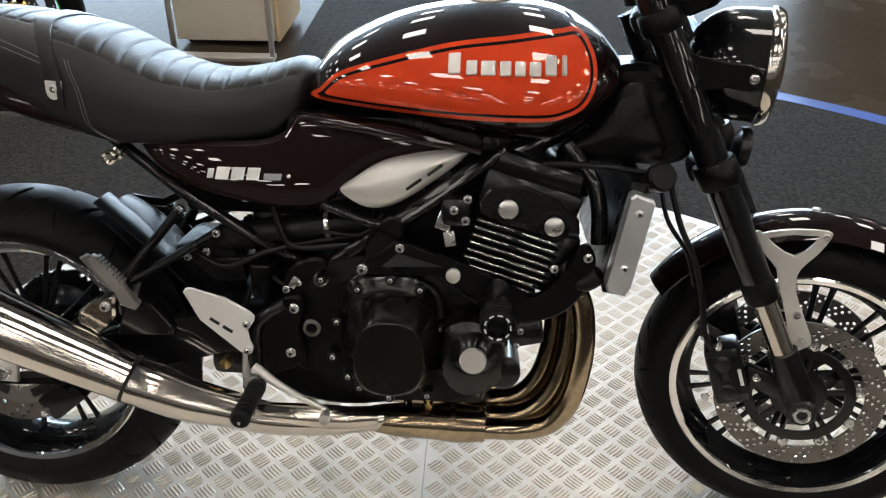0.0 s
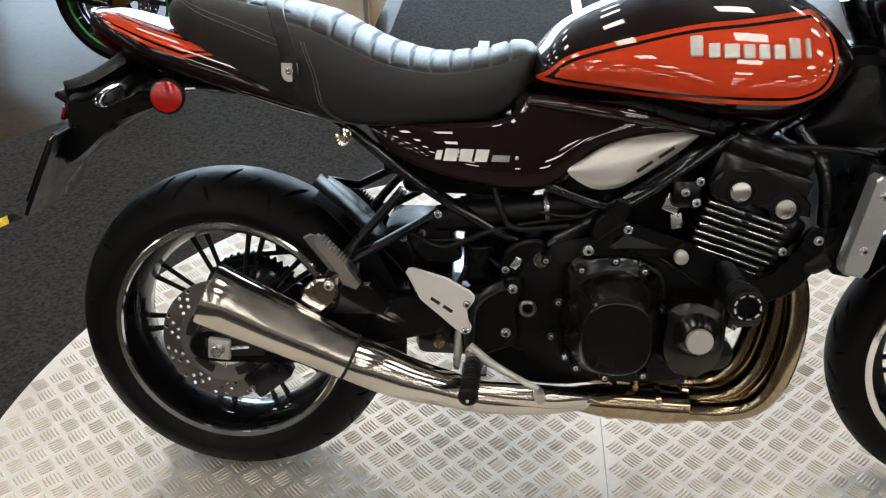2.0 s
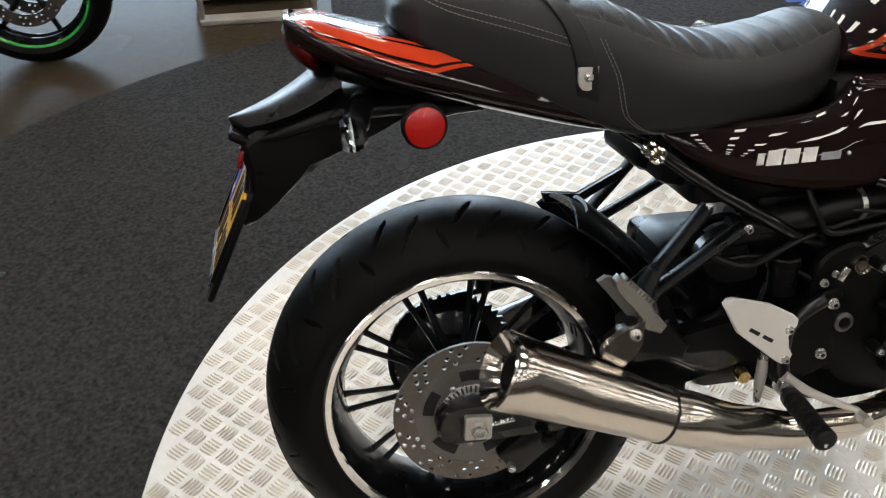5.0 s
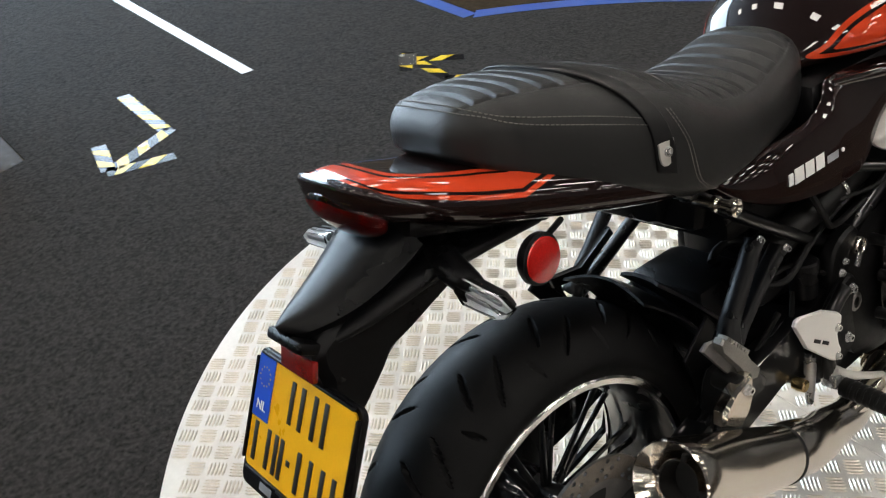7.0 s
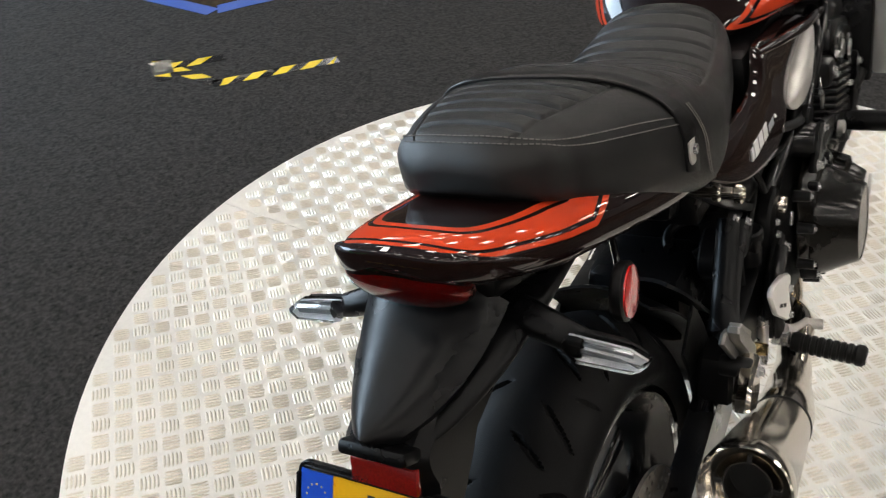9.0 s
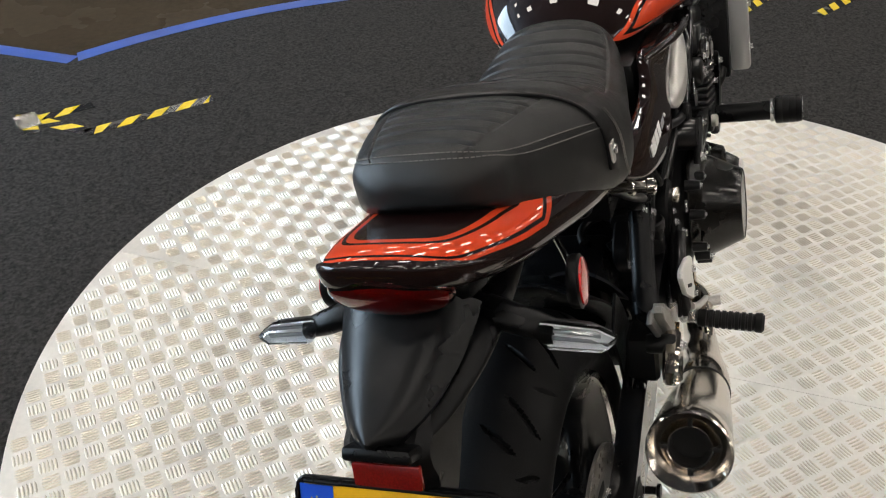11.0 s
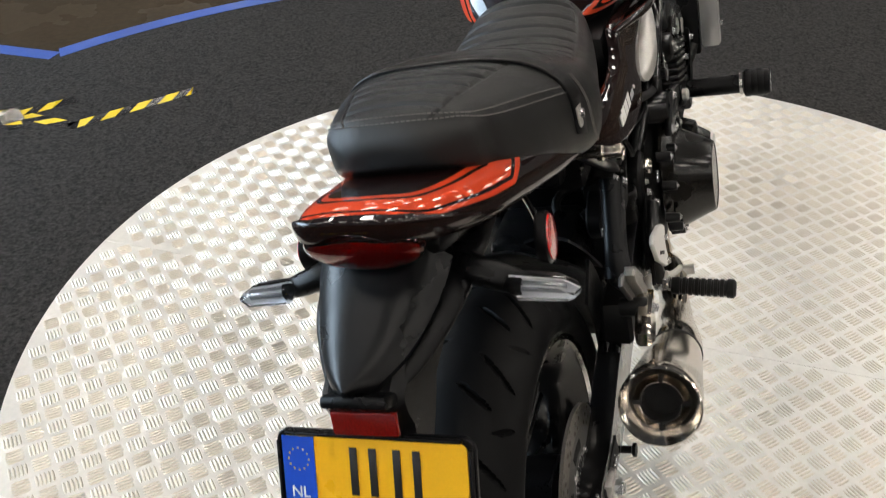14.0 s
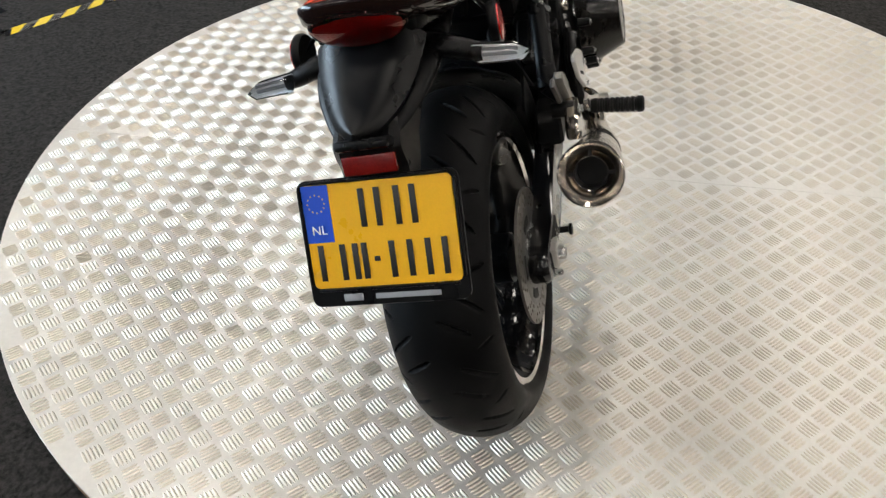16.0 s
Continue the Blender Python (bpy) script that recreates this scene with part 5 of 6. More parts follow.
part("fuel_cap", lathe(((0.045, 0), (0.045, 0.006), (0.040, 0.012), (0.001, 0.016)), (0.87, 0, 0.978), (0, 0, 1), 36), M_BRUSHED, tank, "silver fuel cap")
# black trim strip under the tank and the shroud at its front
part("tank_trim", tube([(0.56, -0.135, 0.792), (0.66, -0.165, 0.786), (0.76, -0.172, 0.772), (0.86, -0.168, 0.752)], [0.006, 0.009, 0.009, 0.006], 10, 5), M_BROWN, bike)
for side in (-1, 1):
    bm = bulge(glide([(0.985, 0.745), (1.04, 0.79), (1.075, 0.845), (1.12, 0.86), (1.145, 0.80), (1.165, 0.755), (1.12, 0.730), (1.05, 0.730)], 4, True), -0.120, 0.022, 5)
    part("front_shroud", bm if side < 0 else mirrored(bm), M_PLASTIC, bike, "matt black shroud")

# side covers, leaning in towards the tank
LEAN_IN = Matrix.Translation((0, -0.16, 0.69)) @ Matrix.Rotation(radians(-9), 4, "X") @ Matrix.Translation((0, 0.16, -0.69))
COVER_TOP = [(0.283, 0.742), (0.344, 0.750), (0.438, 0.752), (0.500, 0.757), (0.535, 0.772), (0.560, 0.800), (0.630, 0.798), (0.720, 0.789), (0.785, 0.773), (0.837, 0.752)]
COVER_LOW = [(0.283, 0.738), (0.294, 0.723), (0.324, 0.699), (0.376, 0.674), (0.452, 0.655), (0.528, 0.644), (0.582, 0.645), (0.611, 0.660), (0.629, 0.677), (0.663, 0.708), (0.710, 0.731), (0.776, 0.744), (0.837, 0.748)]
COVER_OUT = [(0.283, 0.126), (0.320, 0.142), (0.370, 0.154), (0.420, 0.1592), (0.480, 0.1605), (0.550, 0.1600), (0.640, 0.1605), (0.740, 0.164), (0.837, 0.160)]


def cover_panel(rows=17, thick=0.006):
    """The brown cover: edges turned in, slightly swollen across, over a smooth outline."""
    xs = np.linspace(0.283, 0.837, 90)
    rings = []
    for x, zt, zb, w in zip(xs, profile(COVER_TOP, xs), profile(COVER_LOW, xs), profile(COVER_OUT, xs)):
        face, back = [], []
        for v in np.linspace(-1, 1, rows):
            z = zb + (zt - zb) * (v + 1) / 2
            y = w - 0.004 * v * v - 0.010 * abs(v) ** 24 - 0.155 * (z - 0.700)
            face.append((x, -y, z))
            back.append((x, -y + thick, z))
        rings.append(face + back[::-1])
    bm = bmesh.new()
    skin(bm, rings)
    return bm


SILVER = glide([(0.628, 0.680), (0.650, 0.700), (0.690, 0.726), (0.745, 0.744), (0.800, 0.752), (0.840, 0.752), (0.832, 0.738), (0.806, 0.716), (0.765, 0.686), (0.722, 0.660), (0.690, 0.652), (0.660, 0.657)], 5, True)
for side in (-1, 1):
    flip = (lambda b: moved(b, LEAN_IN)) if side < 0 else (lambda b: mirrored(moved(b, LEAN_IN)))
    part("side_cover", cover_panel() if side < 0 else mirrored(cover_panel()), M_BROWN, bike, "dark brown gloss side cover")
    inset = part("side_panel", flip(bulge(SILVER, -0.160, 0.020, 8, power=0.6)), M_SATIN, bike, "satin silver side panel with black slots")
    for x, z, w in ((0.752, 0.694, 0.030), (0.786, 0.718, 0.030)):
        # slots are near-black bars on the panel, shade put into the colour
        part("slot", flip(box((x, -0.1788, z), (w, 0.0016, 0.0052), Matrix.Rotation(radians(-36), 4, "Y"), edge=0.0004)), M_DARK, inset)
    # model mark as plain bars
    for x, z, w, h, mat in ((0.4105, 0.702, 0.010, 0.016, M_WHITE), (0.431, 0.7025, 0.022, 0.021, M_WHITE), (0.457, 0.7025, 0.022, 0.021, M_WHITE), (0.483, 0.7025, 0.022, 0.021, M_WHITE), (0.515, 0.6985, 0.030, 0.011, M_GREYPRINT)):
        part("mark_bar", flip(slab([(x - w / 2 - 0.1 * h, z - h / 2), (x + w / 2 - 0.1 * h, z - h / 2), (x + w / 2 + 0.1 * h, z + h / 2), (x - w / 2 + 0.1 * h, z + h / 2)], -0.1600, -0.1622, 0.0005)), mat, bike, "printed mark")
    part("pin", flip(lathe(((0.0035, 0), (0.003, 0.002), (0.0005, 0.003)), (0.542, -0.1612, 0.700), (0, -1, 0), 12)), M_WHITE, bike)

# seat
SEAT_TOP = [(-0.0835, 0.92), (-0.0822, 0.928), (-0.0778, 0.937), (-0.0699, 0.945), (-0.0602, 0.952), (-0.0471, 0.956), (-0.019, 0.958), (0.0073, 0.957), (0.063, 0.952), (0.136, 0.939), (0.2, 0.925), (0.25, 0.902), (0.313, 0.873), (0.397, 0.856), (0.479, 0.865), (0.53, 0.878), (0.56, 0.875), (0.572, 0.862)]
SEAT_LOW = [(-0.0835, 0.908), (-0.082, 0.902), (-0.077, 0.897), (-0.068, 0.890), (-0.04, 0.868), (-0.005, 0.845), (0.05, 0.815), (0.09, 0.797), (0.14, 0.776), (0.20, 0.751), (0.24, 0.742), (0.29, 0.739), (0.364, 0.739), (0.45, 0.742), (0.50, 0.750), (0.535, 0.772), (0.555, 0.803), (0.567, 0.832), (0.572, 0.846)]
SEAT_W = [(-0.0835, 0.037), (-0.0822, 0.0463), (-0.0778, 0.0574), (-0.0699, 0.0694), (-0.0602, 0.0795), (-0.0453, 0.0907), (-0.019, 0.099), (0.0073, 0.1117), (0.08, 0.1377), (0.16, 0.156), (0.24, 0.162), (0.32, 0.152), (0.4, 0.134), (0.47, 0.121), (0.52, 0.108), (0.55, 0.092), (0.565, 0.068), (0.572, 0.040)]


def seat_e(x):
    """How square the seat's section is: flat over the rear, round at the nose."""
    return np.interp(x, (0.12, 0.40), (3.0, 2.3))


ribs_front = [0.185 + 0.0335 * k for k in range(11)]
ribs_rear = [-0.034 + 0.0285 * k for k in range(6)]


def quilting(x, y, z, s, w):
    """Sewn grooves across the seat, and the welt that bounds them."""
    if s < 0.2:
        return 0.0
    f = abs(y) / w
    lim = 0.80 if x > 0.15 else 0.66
    d = 0.0
    if f < lim and x < 0.555:
        fade = min(1.0, (lim - f) / 0.05)
        bend = 0.005 * (f / lim) ** 2 * (1 if x < 0.15 else -1)
        near = min(abs(x + bend - r) for r in ribs_front + ribs_rear)
        d -= 0.0056 * max(0.0, 1 - near / 0.0046) * fade
        d += 0.0005 * math.sin(min(near / 0.014, 1.0) * math.pi / 2) * fade
    if abs(f - lim) < 0.022 and -0.06 < x < 0.545:
        d -= 0.0034 * (1 - abs(f - lim) / 0.022)
    return d


xs = np.concatenate((np.linspace(-0.0835, -0.066, 30, endpoint=False), np.linspace(-0.066, 0.572, 360)))
bm = shell(xs, profile(SEAT_TOP, xs), profile(SEAT_LOW, xs), profile(SEAT_W, xs), 0.40, 168, seat_e(xs), 6.0, quilting)
seat = part("seat", bm, M_SEAT, bike, "black quilted vinyl dual seat with strap", angle=60)


def seat_ring(x, grow, a0, a1, n):
    """A line round the seat's section at x, from angle a0 to a1 (0: right-hand side, 90: top)."""
    zt, zb, w = (float(profile(p, [x])[0]) for p in (SEAT_TOP, SEAT_LOW, SEAT_W))
    zc = zb + 0.40 * (zt - zb)
    out = []
    for a in np.linspace(radians(a0), radians(a1), n):
        c, s = math.cos(a), math.sin(a)
        e = float(seat_e(x)) if s > 0 else 6.0
        out.append((x, -(w + grow) * np.sign(c) * abs(c) ** (2 / e), zc + (zt - zc + grow if s > 0 else zc - zb + grow) * np.sign(s) * abs(s) ** (2 / e)))
    return out


bm = bmesh.new()
edges = []
for dx, grow in ((-0.0150, 0.0005), (-0.0146, 0.0030), (-0.0130, 0.0040), (0.0130, 0.0040), (0.0146, 0.0030), (0.0150, 0.0005)):
    line = []
    for k, q in enumerate(seat_ring(0.16, grow, -3, 183, 60)):
        swing = -0.045 * math.sin(math.pi * k / 59) ** 1.5
        ref = seat_ring(0.16 + swing + dx, grow, -3 + 186 * k / 59, -3 + 186 * k / 59, 1)[0]
        line.append(ref)
    edges.append(line)
skin(bm, edges, cap=False, closed=False)
strap = part("seat_strap", bm, M_STRAP, seat, "black vinyl grab strap")
tab = [(0.147, 0.845), (0.175, 0.845), (0.175, 0.827), (0.173, 0.820), (0.168, 0.815), (0.161, 0.8135), (0.154, 0.815), (0.149, 0.820), (0.147, 0.827)]
for side in (-1, 1):
    flip = (lambda b: b) if side < 0 else mirrored
    plate_m = Matrix.Translation((-0.001, 0.0125, 0.004))
    tabob = part("strap_tab", flip(moved(slab(tab, -0.1700, -0.1730, 0.001), plate_m)), M_SATIN, strap, "silver strap end plate")
    part("tab_screw", flip(lathe(((0.0065, 0), (0.006, 0.003), (0.003, 0.0035), (0.0005, 0.002)), (0.160, -0.1610, 0.836), (0, -1, 0), 14)), M_STEEL, tabob)
# sewn seams
def seam(points, gap=0.0062):
    bm = bmesh.new()
    line = glide(points, 40)
    step = np.r_[0, np.cumsum(np.linalg.norm(np.diff(line, axis=0), axis=1))]
    at = 0.0
    while at + gap * 0.7 < step[-1]:
        a, b = (np.array([np.interp(t, step, line[:, k]) for k in range(3)]) for t in (at, at + gap * 0.7))
        tube([a, b], 0.0007, 4, 1, smooth=False, bm=bm)
        at += gap
    return bm


for side in (-1, 1):
    flip = (lambda b: b) if side < 0 else mirrored
    for off in (0.0, 0.006):
        line = [seat_ring(0.178 + off + 0.085 * f**1.3, 0.0012, 24 - 66 * f, 24 - 66 * f, 1)[0] for f in np.linspace(0, 1, 10)]
        part("seam", flip(seam(line)), M_THREAD, seat, "grey stitched seam")
for low, back in ((0.0, -0.0575), (0.14, -0.0650)):
    half = []
    for x in (0.14, 0.11, 0.08, 0.05, 0.025, 0.003, -0.014, -0.026):
        lift = float(np.interp(x, (-0.026, 0.01, 0.14), (0.60, 0.53, 0.43))) - low
        w, e = float(profile(SEAT_W, [x])[0]), float(seat_e(x))
        half.append((x, (w + 0.0012) * (1 - lift**e) ** (1 / e)))
    for f, y in ((0.42, 0.0845), (0.66, 0.0765), (0.84, 0.0655), (0.94, 0.0525), (0.985, 0.036), (1.0, 0.0165)):
        half.append((-0.0266 + (back + 0.026) * f, y + low * 0.01))
    loop = np.array([(x, -y) for x, y in half] + half[::-1])
    for _ in range(3):
        loop[1:-1] = (loop[:-2] + 2 * loop[1:-1] + loop[2:]) / 4
    line = []
    for x, y in loop:
        zt, zb, w = (float(profile(p, [x])[0]) for p in (SEAT_TOP, SEAT_LOW, SEAT_W))
        zc, e, out = zb + 0.40 * (zt - zb), float(seat_e(x)), min(abs(y) / (w + 0.0012), 0.985)
        line.append((x, y, zc + (zt - zc) * (1 - out**e) ** (1 / e) + 0.0008))
    line = np.array(line)
    flank = np.where(line[1:-1, 0] > -0.036)[0] + 1
    for _ in range(4):
        line[flank, 2] = (line[flank - 1, 2] + 2 * line[flank, 2] + line[flank + 1, 2]) / 4
    for k in flank:
        zt, zb, w = (float(profile(p, [line[k, 0]])[0]) for p in (SEAT_TOP, SEAT_LOW, SEAT_W))
        zc, e = zb + 0.40 * (zt - zb), float(seat_e(line[k, 0]))
        lift = min(max((line[k, 2] - zc) / (zt - zc), 0.05), 0.95)
        line[k, 1] = math.copysign((w + 0.0014) * (1 - lift**e) ** (1 / e), line[k, 1])
    part("seam", seam(line), M_THREAD, seat, "grey stitched seam")

# tail
TAIL_TOP = [(-0.222, 0.909), (-0.221, 0.914), (-0.217, 0.9175), (-0.205, 0.9205), (-0.18, 0.9195), (-0.14, 0.910), (-0.10, 0.899), (-0.05, 0.886), (0.0, 0.873), (0.10, 0.845), (0.26, 0.80)]
TAIL_LOW = [(-0.222, 0.897), (-0.220, 0.893), (-0.213, 0.886), (-0.188, 0.866), (-0.145, 0.846), (-0.085, 0.820), (-0.052, 0.810), (0.098, 0.768), (0.18, 0.748), (0.26, 0.735)]
TAIL_W = [(-0.222, 0.030), (-0.2205, 0.042), (-0.216, 0.0545), (-0.2076, 0.0655), (-0.19, 0.0765), (-0.15, 0.092), (-0.10, 0.105), (0.0, 0.121), (0.10, 0.135), (0.20, 0.143), (0.26, 0.146)]
xs = np.concatenate((np.linspace(-0.222, -0.205, 18, endpoint=False), np.linspace(-0.205, 0.26, 100)))
bm = shell(xs, profile(TAIL_TOP, xs), profile(TAIL_LOW, xs), profile(TAIL_W, xs), 0.40, 120, 2.9, 2.6)
tail = part("tail_cowl", bm, M_TAIL, bike, "duck-tail cowl, dark brown with orange stripes")
v = coords(tail)
# distance in from the cowl's rim, measured over its skin, along both sides and across the back
rings = v.reshape(len(xs), 120, 3)
up_skin = np.zeros((len(xs), 120))
for k in range(1, 31):
    for here, last in ((k, k - 1), (60 - k, (60 - k + 1) % 120)):
        up_skin[:, here] = up_skin[:, last] + np.linalg.norm(rings[:, here] - rings[:, last], axis=1)
for k in range(1, 20):
    for here, last in ((120 - k, (121 - k) % 120), (60 + k, 59 + k)):
        up_skin[:, here] = up_skin[:, last] - np.linalg.norm(rings[:, here] - rings[:, last], axis=1)
up_skin[:, 80:101] = -0.06
side_in = up_skin.ravel() - 0.006 - 0.003 * np.clip(-v[:, 0] / 0.15, 0, 1) - 0.5 * np.clip(v[:, 0] + 0.035, 0, 1)
back_in = v[:, 0] + 0.212
blend = -0.011 * np.log(np.exp(-side_in / 0.011) + np.exp(-back_in / 0.011))
decal(tail, -blend / (1 + 0.4 * np.clip((v[:, 0] + 0.19) / 0.12, 0, 1)))
# the upright lip round the cowl's rear edge
plan = [(x, float(profile(TAIL_W, [x])[0])) for x in np.linspace(-0.120, -0.2215, 60)]
plan = [(x, -w) for x, w in plan] + [(-0.2222, 0.0)] + [(x, w) for x, w in plan[::-1]]


def seat_of_lip(x):
    """Height of the cowl's widest line, on which the lip runs."""
    return float(np.interp(x, (-0.2222, -0.216, -0.205, -0.190, -0.120), (0.903, 0.9015, 0.8975, 0.890, 0.862)))


rings = []
for k, (x, y) in enumerate(plan):
    (x0, y0), (x1, y1) = plan[max(k - 1, 0)], plan[min(k + 1, len(plan) - 1)]
    t = Vector((x1 - x0, y1 - y0)).normalized()
    nx, ny = -abs(t.y), math.copysign(abs(t.x), y if y else 1) if abs(y) > 0.001 else 0.0
    grow = min(max((-x - 0.122) / 0.075, 0.02), 1.0) ** 0.8
    rise = 0.006 * max(1 - (y / 0.095) ** 2, 0)
    rings.append([(x + nx * o * (0.4 + 0.6 * grow), y + ny * o * (0.4 + 0.6 * grow) - 0.007, seat_of_lip(x) + (z - 0.903) * grow + rise) for o, z in ((-0.006, 0.9170), (0.0002, 0.9170), (0.0020, 0.9152), (0.0030, 0.9105), (0.0020, 0.8960), (0.0004, 0.8915), (-0.008, 0.8915))])
bm = bmesh.new()
skin(bm, rings)
part("tail_lip", bm, M_BROWN, tail, "dark gloss upright rear lip")
tail.data.transform(Matrix.Translation((0, -0.007, 0)))
LENS = Matrix.Translation((-0.198, -0.006, 0.8760)) @ Matrix.Rotation(radians(-36), 4, "Y")
for name, grow, mat, label in (("tail_light", 1.0, M_RED, "red oval tail light lens"), ("tail_light_reflector", 0.86, M_DARKRED, "")):
    ball = lathe(tuple((math.cos(a), math.sin(a)) for a in np.linspace(-1.5, 1.5, 21)), (0, 0, 0), (-1, 0, 0), 48)
    part(name, moved(ball, LENS @ Matrix.Diagonal((0.021 * grow, 0.068 * grow, 0.041 * grow, 1))), mat, bike, label)
part("tail_underside", box((-0.06, 0, 0.822), (0.22, 0.15, 0.03), Matrix.Rotation(radians(17), 4, "Y"), edge=0.012), M_PLASTIC, bike)

# rear mudguard shield, arm and plate holder
bm = bmesh.new()
rings = []
for f in np.linspace(0, 1, 22):
    x, z = -0.165 - 0.150 * f, 0.862 - 0.078 * f - 0.010 * math.sin(f * math.pi)
    w = 0.075 * (1 - f**1.4) ** 0.62 + 0.004
    drop = 0.030 * (1 - 0.55 * f)
    rings.append([(x + 0.35 * drop * abs(v) ** 3.0, v * w, z - drop * abs(v) ** 3.0) for v in np.linspace(-1, 1, 19)] + [(x + 0.012, v * w * 0.85, z - 0.014 - drop * abs(v) ** 2) for v in np.linspace(1, -1, 19)])
skin(bm, rings)
fender = part("rear_mudguard", bm, M_GUARD, bike, "matt black shield-shaped rear mudguard")
fxs = np.linspace(-0.292, 0.02, 60)
bm = shell(fxs, profile([(-0.292, 0.758), (-0.25, 0.776), (-0.20, 0.799), (-0.15, 0.814), (-0.08, 0.814), (0.02, 0.80)], fxs), profile([(-0.292, 0.748), (-0.25, 0.752), (-0.20, 0.766), (-0.15, 0.776), (-0.08, 0.778), (0.02, 0.775)], fxs), profile([(-0.292, 0.034), (-0.25, 0.060), (-0.20, 0.082), (-0.15, 0.091), (-0.08, 0.088), (0.02, 0.075)], fxs), 0.5, 40, 2.4, 2.4)
part("mudguard_flank", bm, M_PLASTIC, fender, "matt black mudguard flank")
arm = glide([(-0.10, 0.800), (-0.19, 0.800), (-0.285, 0.765), (-0.300, 0.740), (-0.296, 0.705), (-0.315, 0.665), (-0.308, 0.632), (-0.276, 0.648), (-0.236, 0.681), (-0.191, 0.714), (-0.140, 0.740), (-0.09, 0.762), (-0.05, 0.788)], 4, True)
part("plate_arm", slab(arm, -0.047, 0.047, 0.012), M_PLASTIC, fender, "matt black number plate arm")
part("mudguard_lip", moved(box((0, 0, 0), (0.032, 0.074, 0.015), edge=0.005), pose(-0.300, -0.004, 0.760, 0, 30, 0)), M_PLASTIC, fender)
part("red_reflector", moved(box((0, 0, 0), (0.008, 0.074, 0.026), edge=0.002), pose(-0.302, -0.003, 0.731, 0, 16, 0)), M_DARKRED, fender, "red rectangular reflector")
# the plate: x across (left to right), z up, facing backwards
up_tilt = 26.5
PLATE = pose(-0.326, 0.003, 0.638, 0, 0, 2.0) @ pose(0, 0, 0, 0, up_tilt, 0) @ pose(0, 0, 0, 0, 2.2, -90)
def rounded(w, h, r, cz=0.0):
    """A rectangle's outline with rounded corners."""
    return [(sx * (w / 2 - r) + r * math.cos(radians(a)), cz + sz * (h / 2 - r) + r * math.sin(radians(a))) for sx, sz, a0 in ((1, 1, 0), (-1, 1, 90), (-1, -1, 180), (1, -1, 270)) for a in range(a0, a0 + 91, 18)]


pf = part("plate_holder", moved(slab(rounded(0.226, 0.176, 0.013, -0.0105), -0.002, 0.006, 0.0015), PLATE), M_PLASTIC, bike, "black number plate holder")
pl = part("number_plate", moved(slab(rounded(0.210, 0.143, 0.008), -0.005, -0.002, 0.0006), PLATE), M_YELLOW, pf, "yellow number plate with blue band")
for x, z, w, h in ((0, 0.0740, 0.200, 0.004), (0, -0.0740, 0.200, 0.004), (-0.1085, 0, 0.004, 0.132), (0.1085, 0, 0.004, 0.132)):
    part("plate_rim", moved(box((x, -0.004, z), (w, 0.008, h), edge=0.0015), PLATE), M_PLASTIC, pf)
part("blue_band", moved(box((-0.0855, -0.0056, 0.032), (0.038, 0.0012, 0.078), edge=0), PLATE), M_BLUE, pl, "blue country band")
for k in range(12):
    a = 2 * math.pi * k / 12
    part("band_dot", moved(lathe(((0.0013, 0), (0.0005, 0.0004)), (-0.0855 + 0.012 * math.cos(a), -0.0062, 0.046 + 0.012 * math.sin(a)), (0, -1, 0), 5), PLATE), M_YELLOW, pl)
part("country_letters", moved(letters_mesh("NL", 0.0175), PLATE @ pose(-0.0855, -0.0066, 0.004, 90, 0, 0)), M_WHITE, pl, "white country letters", smooth=False)
for x, z, w, h in ((-0.010, 0.036, 0.031, 0.052), (0.039, 0.036, 0.031, 0.052), (-0.073, -0.036, 0.040, 0.050), (-0.033, -0.036, 0.022, 0.050), (-0.0095, -0.034, 0.008, 0.007), (0.025, -0.036, 0.034, 0.050), (0.074, -0.036, 0.032, 0.050)):
    if h < 0.02:
        part("plate_bar", moved(box((x, -0.0056, z), (w, 0.0014, h), edge=0.0006), PLATE), M_INK, pl)
        continue
    for s in (-1, 1):
        part("plate_bar", moved(box((x + s * (w / 2 - 0.0045), -0.0056, z), (0.0085, 0.0014, h), edge=0.0006), PLATE), M_INK, pl)
part("holder_emblem", moved(box((-0.052, -0.0028, -0.0862), (0.028, 0.0014, 0.010), edge=0.0005), PLATE), M_GREYPRINT, pf)
part("holder_bar", moved(box((0.026, -0.0028, -0.0862), (0.092, 0.0014, 0.0075), edge=0.0005), PLATE), M_GREYPRINT, pf, "pale printed bar")

